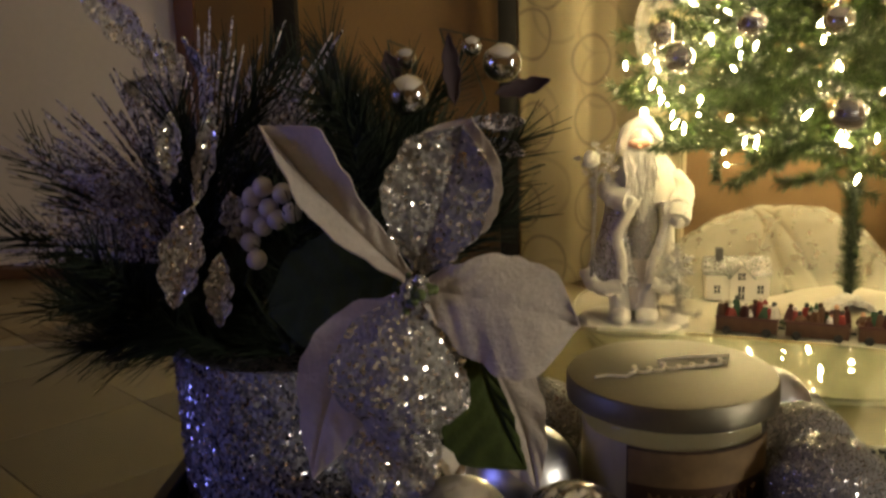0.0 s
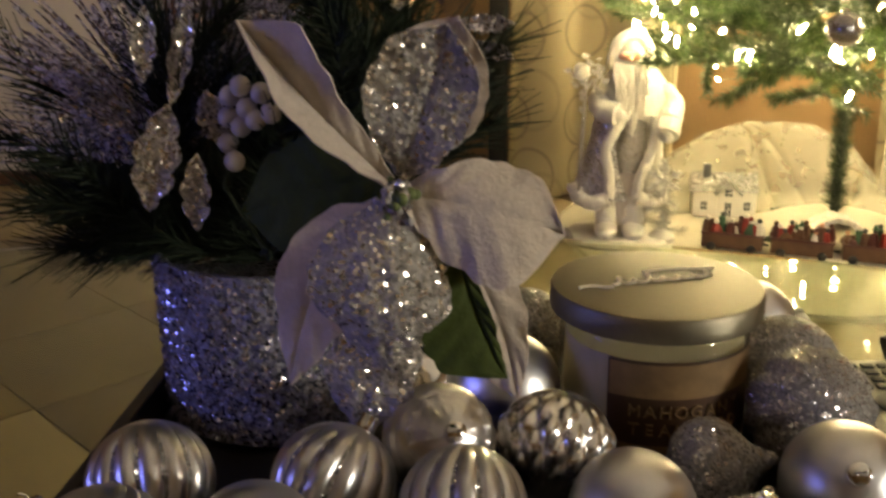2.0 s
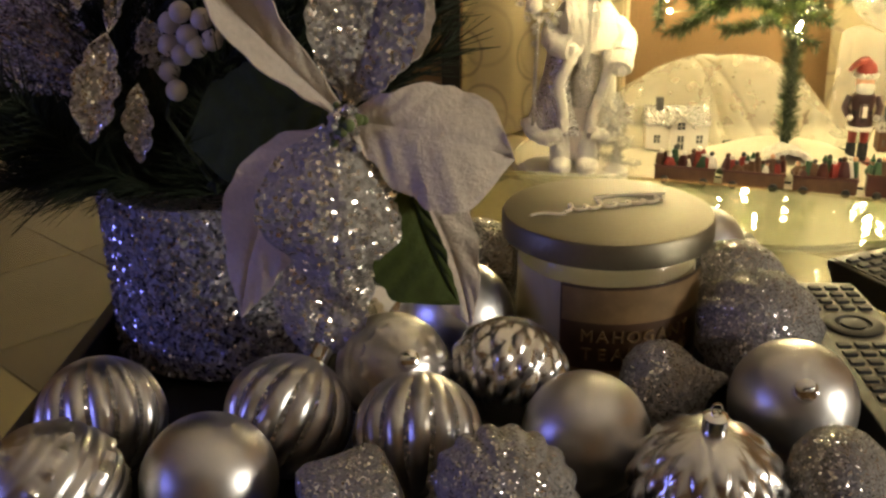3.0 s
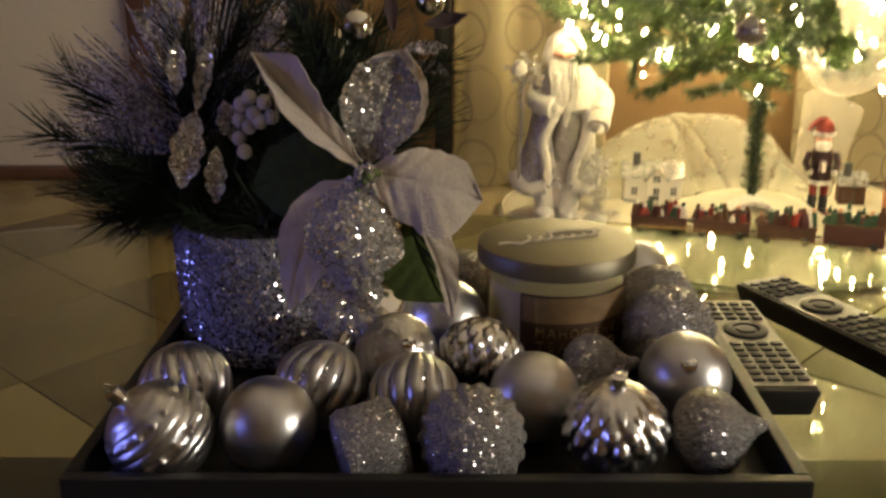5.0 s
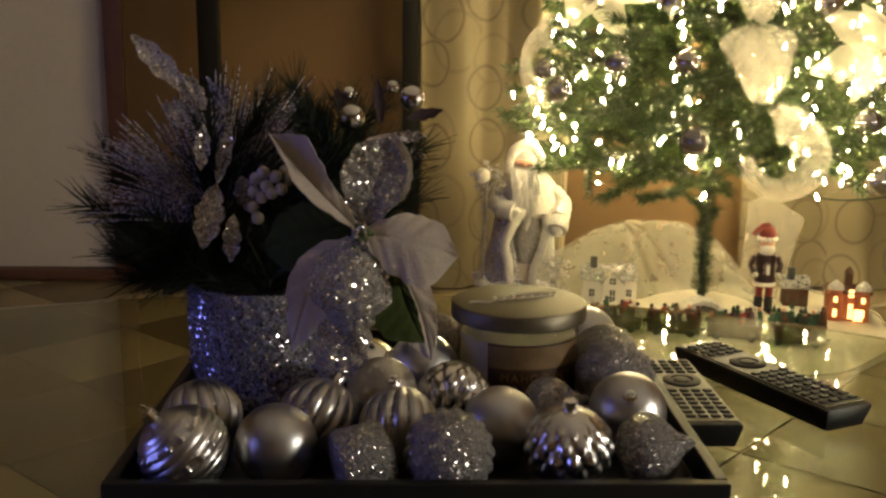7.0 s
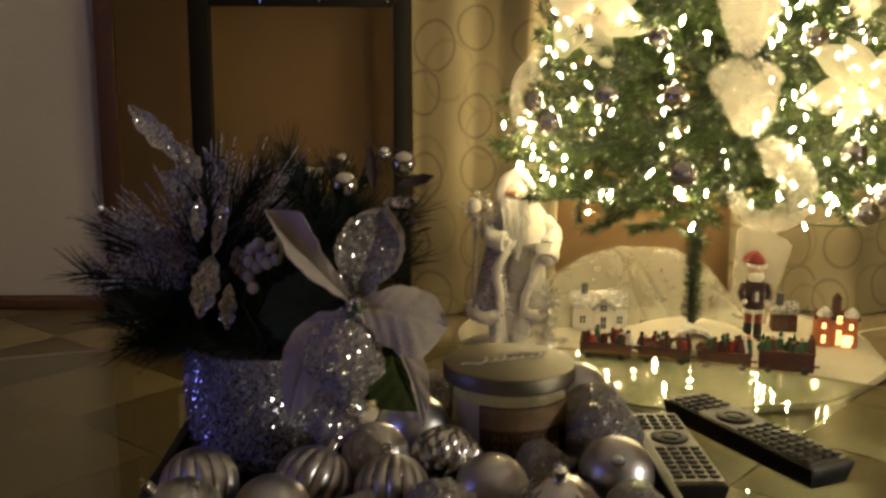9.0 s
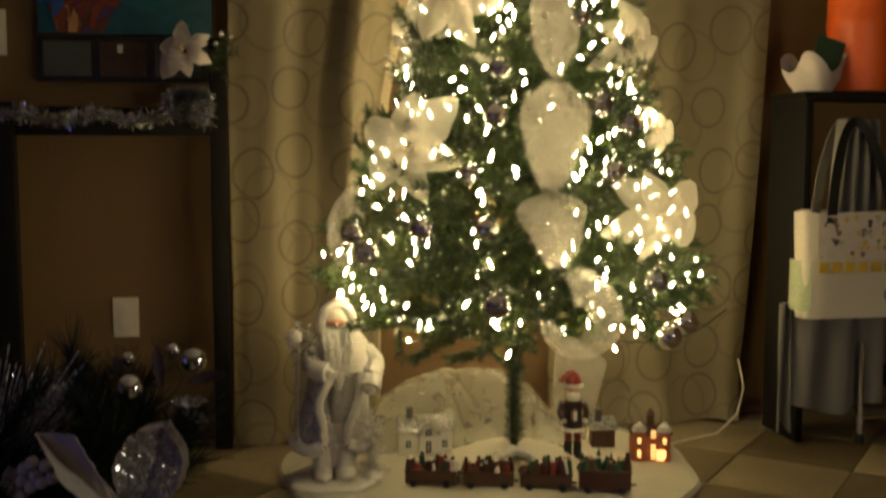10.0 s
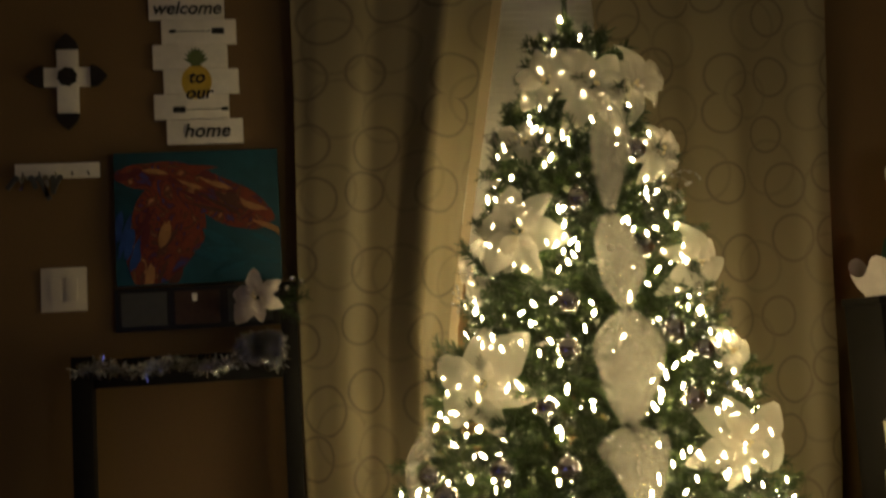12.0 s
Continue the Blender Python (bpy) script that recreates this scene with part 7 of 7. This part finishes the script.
for dy, mt in ((-0.046, M_BLACK), (0.040, M_GREYCLOTH)):
    bm = bmesh.new()
    sheet(bm, lambda u, v: Vector((-0.095 + 0.190 * u + (v - 0.5) * 0.030 * math.cos(math.pi * u), dy + 0.05 * math.sin(math.pi * u) * (1 if dy < 0 else 0.4), 0.270 + 0.285 * math.sin(math.pi * u) ** 0.7 - (v - 0.5) * 0.030 * math.sin(math.pi * u))), 30, 3, 0, 0.003)
    part("strap", bm, mt, tote, "black woven strap" if mt is M_BLACK else "grey strap")


def hanging_cloth(label, x0, x1, y, z0, z1, seed, folds=4, taper=0.9):
    rq = random.Random(seed)
    ph = rq.uniform(0, 6)
    bm = bmesh.new()
    sheet(bm, lambda u, v: Vector(((x0 + x1) / 2 + (u - 0.5) * (x1 - x0) * (taper + (1 - taper) * v), y + 0.016 * math.sin(u * folds * 6.283 + ph + v), z1 + (z0 - z1) * v + 0.015 * math.sin(u * 7 + ph) * v)), 40, 12, 0, 0.006)
    return tagged(part("hanging_cloth", bm, M_GREYCLOTH), label, "clothing", "clothes hung on the unit")


hanging_cloth("grey sweatshirt hung below the tote bag", 1.645, 1.93, 2.115, 0.105, 0.47, 3, 2.5)
hanging_cloth("grey scarf bunched between the tote straps", 1.745, 1.90, 2.108, 0.64, 0.945, 4, 3.5, 0.75)
hanging_cloth("grey sleeve hanging at the side of the unit", 1.600, 1.645, 2.125, 0.055, 0.42, 5, 1, 0.8)
leg = thing("folding_stool", "folded stool with chrome legs behind the hung clothes", "stool")
for x, y in ((1.862, 2.10), (2.00, 2.11)):
    bm = bmesh.new()
    tube(bm, [(x, y, 0.001), (x, y + 0.005, 0.30)], 0.010, 12)
    lg = part("leg", bm, M_CHROME, leg, "chrome tube leg")
    bm = bmesh.new()
    lathe(bm, [(0.015, 0.0005), (0.016, 0.02), (0.012, 0.03)], 14, 0, None, Matrix.Translation((x, y, 0)))
    part("foot", bm, M_BLACK, lg)
bm = bmesh.new()
tube(bm, [(1.862, 2.10, 0.075), (2.00, 2.11, 0.075)], 0.006, 10)
part("stretcher", bm, M_CHROME, leg)
garland = thing("green_garland", "loose green garland heaped on the lower shelf", "garland", (1.75, 2.20, 0.185))
ob = new("needles", needle_mesh("needles", [((-0.09, 0, 0.02), (0.0, -0.05, 0.05), 0), ((0.0, -0.05, 0.05), (0.1, 0.0, 0.03), 0), ((-0.05, 0.03, 0.03), (0.08, 0.02, 0.06), 0)], 0.026, 0.0005, 0.0016, random.Random(6), 1, 0.6, M_LEAF))
ob.parent = garland
cord = thing("power_cord", "thin pale power cord running from the village to the wall", "power cord")
bm = bmesh.new()
tube(bm, [(1.22, 2.10, 0.016), (1.36, 2.20, 0.008), (1.48, 2.24, 0.012), (1.56, 2.27, 0.06), (1.60, 2.31, 0.13), (1.625, 2.40, 0.20)], 0.0028, 8)
part("cable", bm, M_CORD, cord)
lead = thing("light_string_lead", "thin dark lead of the string lights hanging behind the tree", "power cord")
bm = bmesh.new()
tube(bm, bend_through([(1.02, 2.20, 0.42), (1.10, 2.25, 0.325), (1.20, 2.27, 0.295), (1.33, 2.29, 0.292), (1.45, 2.33, 0.31), (1.58, 2.40, 0.36)], 24), 0.0024, 6)
part("cable", bm, M_WIRE, lead)

# ---- unseen lights beside the viewer, inferred from bauble highlights ----
unseen_tv = thing("television", "unseen assumed television giving the blue bauble highlights", "television", (-1.55, -0.38, 0), 17)
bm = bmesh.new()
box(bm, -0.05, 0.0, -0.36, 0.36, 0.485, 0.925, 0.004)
part("case", bm, M_BLACK, unseen_tv)
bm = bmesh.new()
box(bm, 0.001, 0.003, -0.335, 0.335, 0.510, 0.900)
part("screen", bm, M_UNSEEN_SCREEN, unseen_tv, "assumed blue glowing screen")
bm = bmesh.new()
box(bm, -0.12, 0.07, -0.16, 0.16, 0.461, 0.4845, 0.003)
part("foot", bm, M_BLACK, unseen_tv)
bm = bmesh.new()
box(bm, -0.30, 0.09, -0.55, 0.55, 0.0, 0.46, 0.006)
tagged(part("unseen_tv_cabinet", bm, M_TRIM), "unseen dark wood support under the assumed television", "cabinet").matrix_basis = unseen_tv.matrix_basis
# Unseen warm source, placed by the right-hand highlights on the baubles.
lamp = thing("unseen_table_lamp", "unseen assumed lamp giving the warm bauble highlights", "table lamp", (1.60, -0.45, 0.56))
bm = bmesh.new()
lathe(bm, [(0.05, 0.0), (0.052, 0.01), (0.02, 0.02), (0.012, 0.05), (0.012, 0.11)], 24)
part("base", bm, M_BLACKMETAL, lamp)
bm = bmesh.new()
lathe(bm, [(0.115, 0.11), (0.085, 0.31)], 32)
part("shade", bm, M_UNSEEN_SHADE, lamp, "assumed warm glowing shade")
# Unseen block, widened to keep direct lamp light off the floor.
bm = bmesh.new()
box(bm, 1.26, 1.92, -0.76, -0.10, 0.0, 0.559, 0.006)
tagged(part("lamp_light_block", bm, M_TRIM), "unseen dark wood block under the lamp, widened to shade the floor", "side table")

# ---- floor tiles ----
SIDE, TURN = 0.305, radians(47.5)
ux, uy = Vector((math.cos(TURN), math.sin(TURN))), Vector((-math.sin(TURN), math.cos(TURN)))
bm = bmesh.new()
box(bm, -SIDE / 2 + 0.002, SIDE / 2 - 0.002, -SIDE / 2 + 0.002, SIDE / 2 - 0.002, -0.006, 0.0, 0.0012)
tile_meshes = []
base_tile = part("tile", bm, M_TILE_LIGHT, floor)
tile_meshes.append(base_tile.data)
dark_me = base_tile.data.copy()
dark_me.materials.clear()
dark_me.materials.append(M_TILE_DARK)
tile_meshes.append(dark_me)
bpy.data.objects.remove(base_tile)
corner = Vector((-0.652, 1.115))
rng = random.Random(5)
for i in range(-18, 19):
    for j in range(-18, 19):
        c = corner + ux * (i + 0.5) * SIDE + uy * (j + 0.5) * SIDE
        if not (WEST + 0.07 < c.x < EAST - 0.07 and SOUTH + 0.07 < c.y < WALL_Y - 0.02):
            continue
        t = new("tile", tile_meshes[(i + j) % 2])
        t.parent = floor
        t.matrix_basis = Matrix.Translation((c.x, c.y, rng.uniform(-0.0006, 0.0))) @ Matrix.Rotation(TURN + rng.choice((0, 1, 2, 3)) * math.pi / 2, 4, "Z")
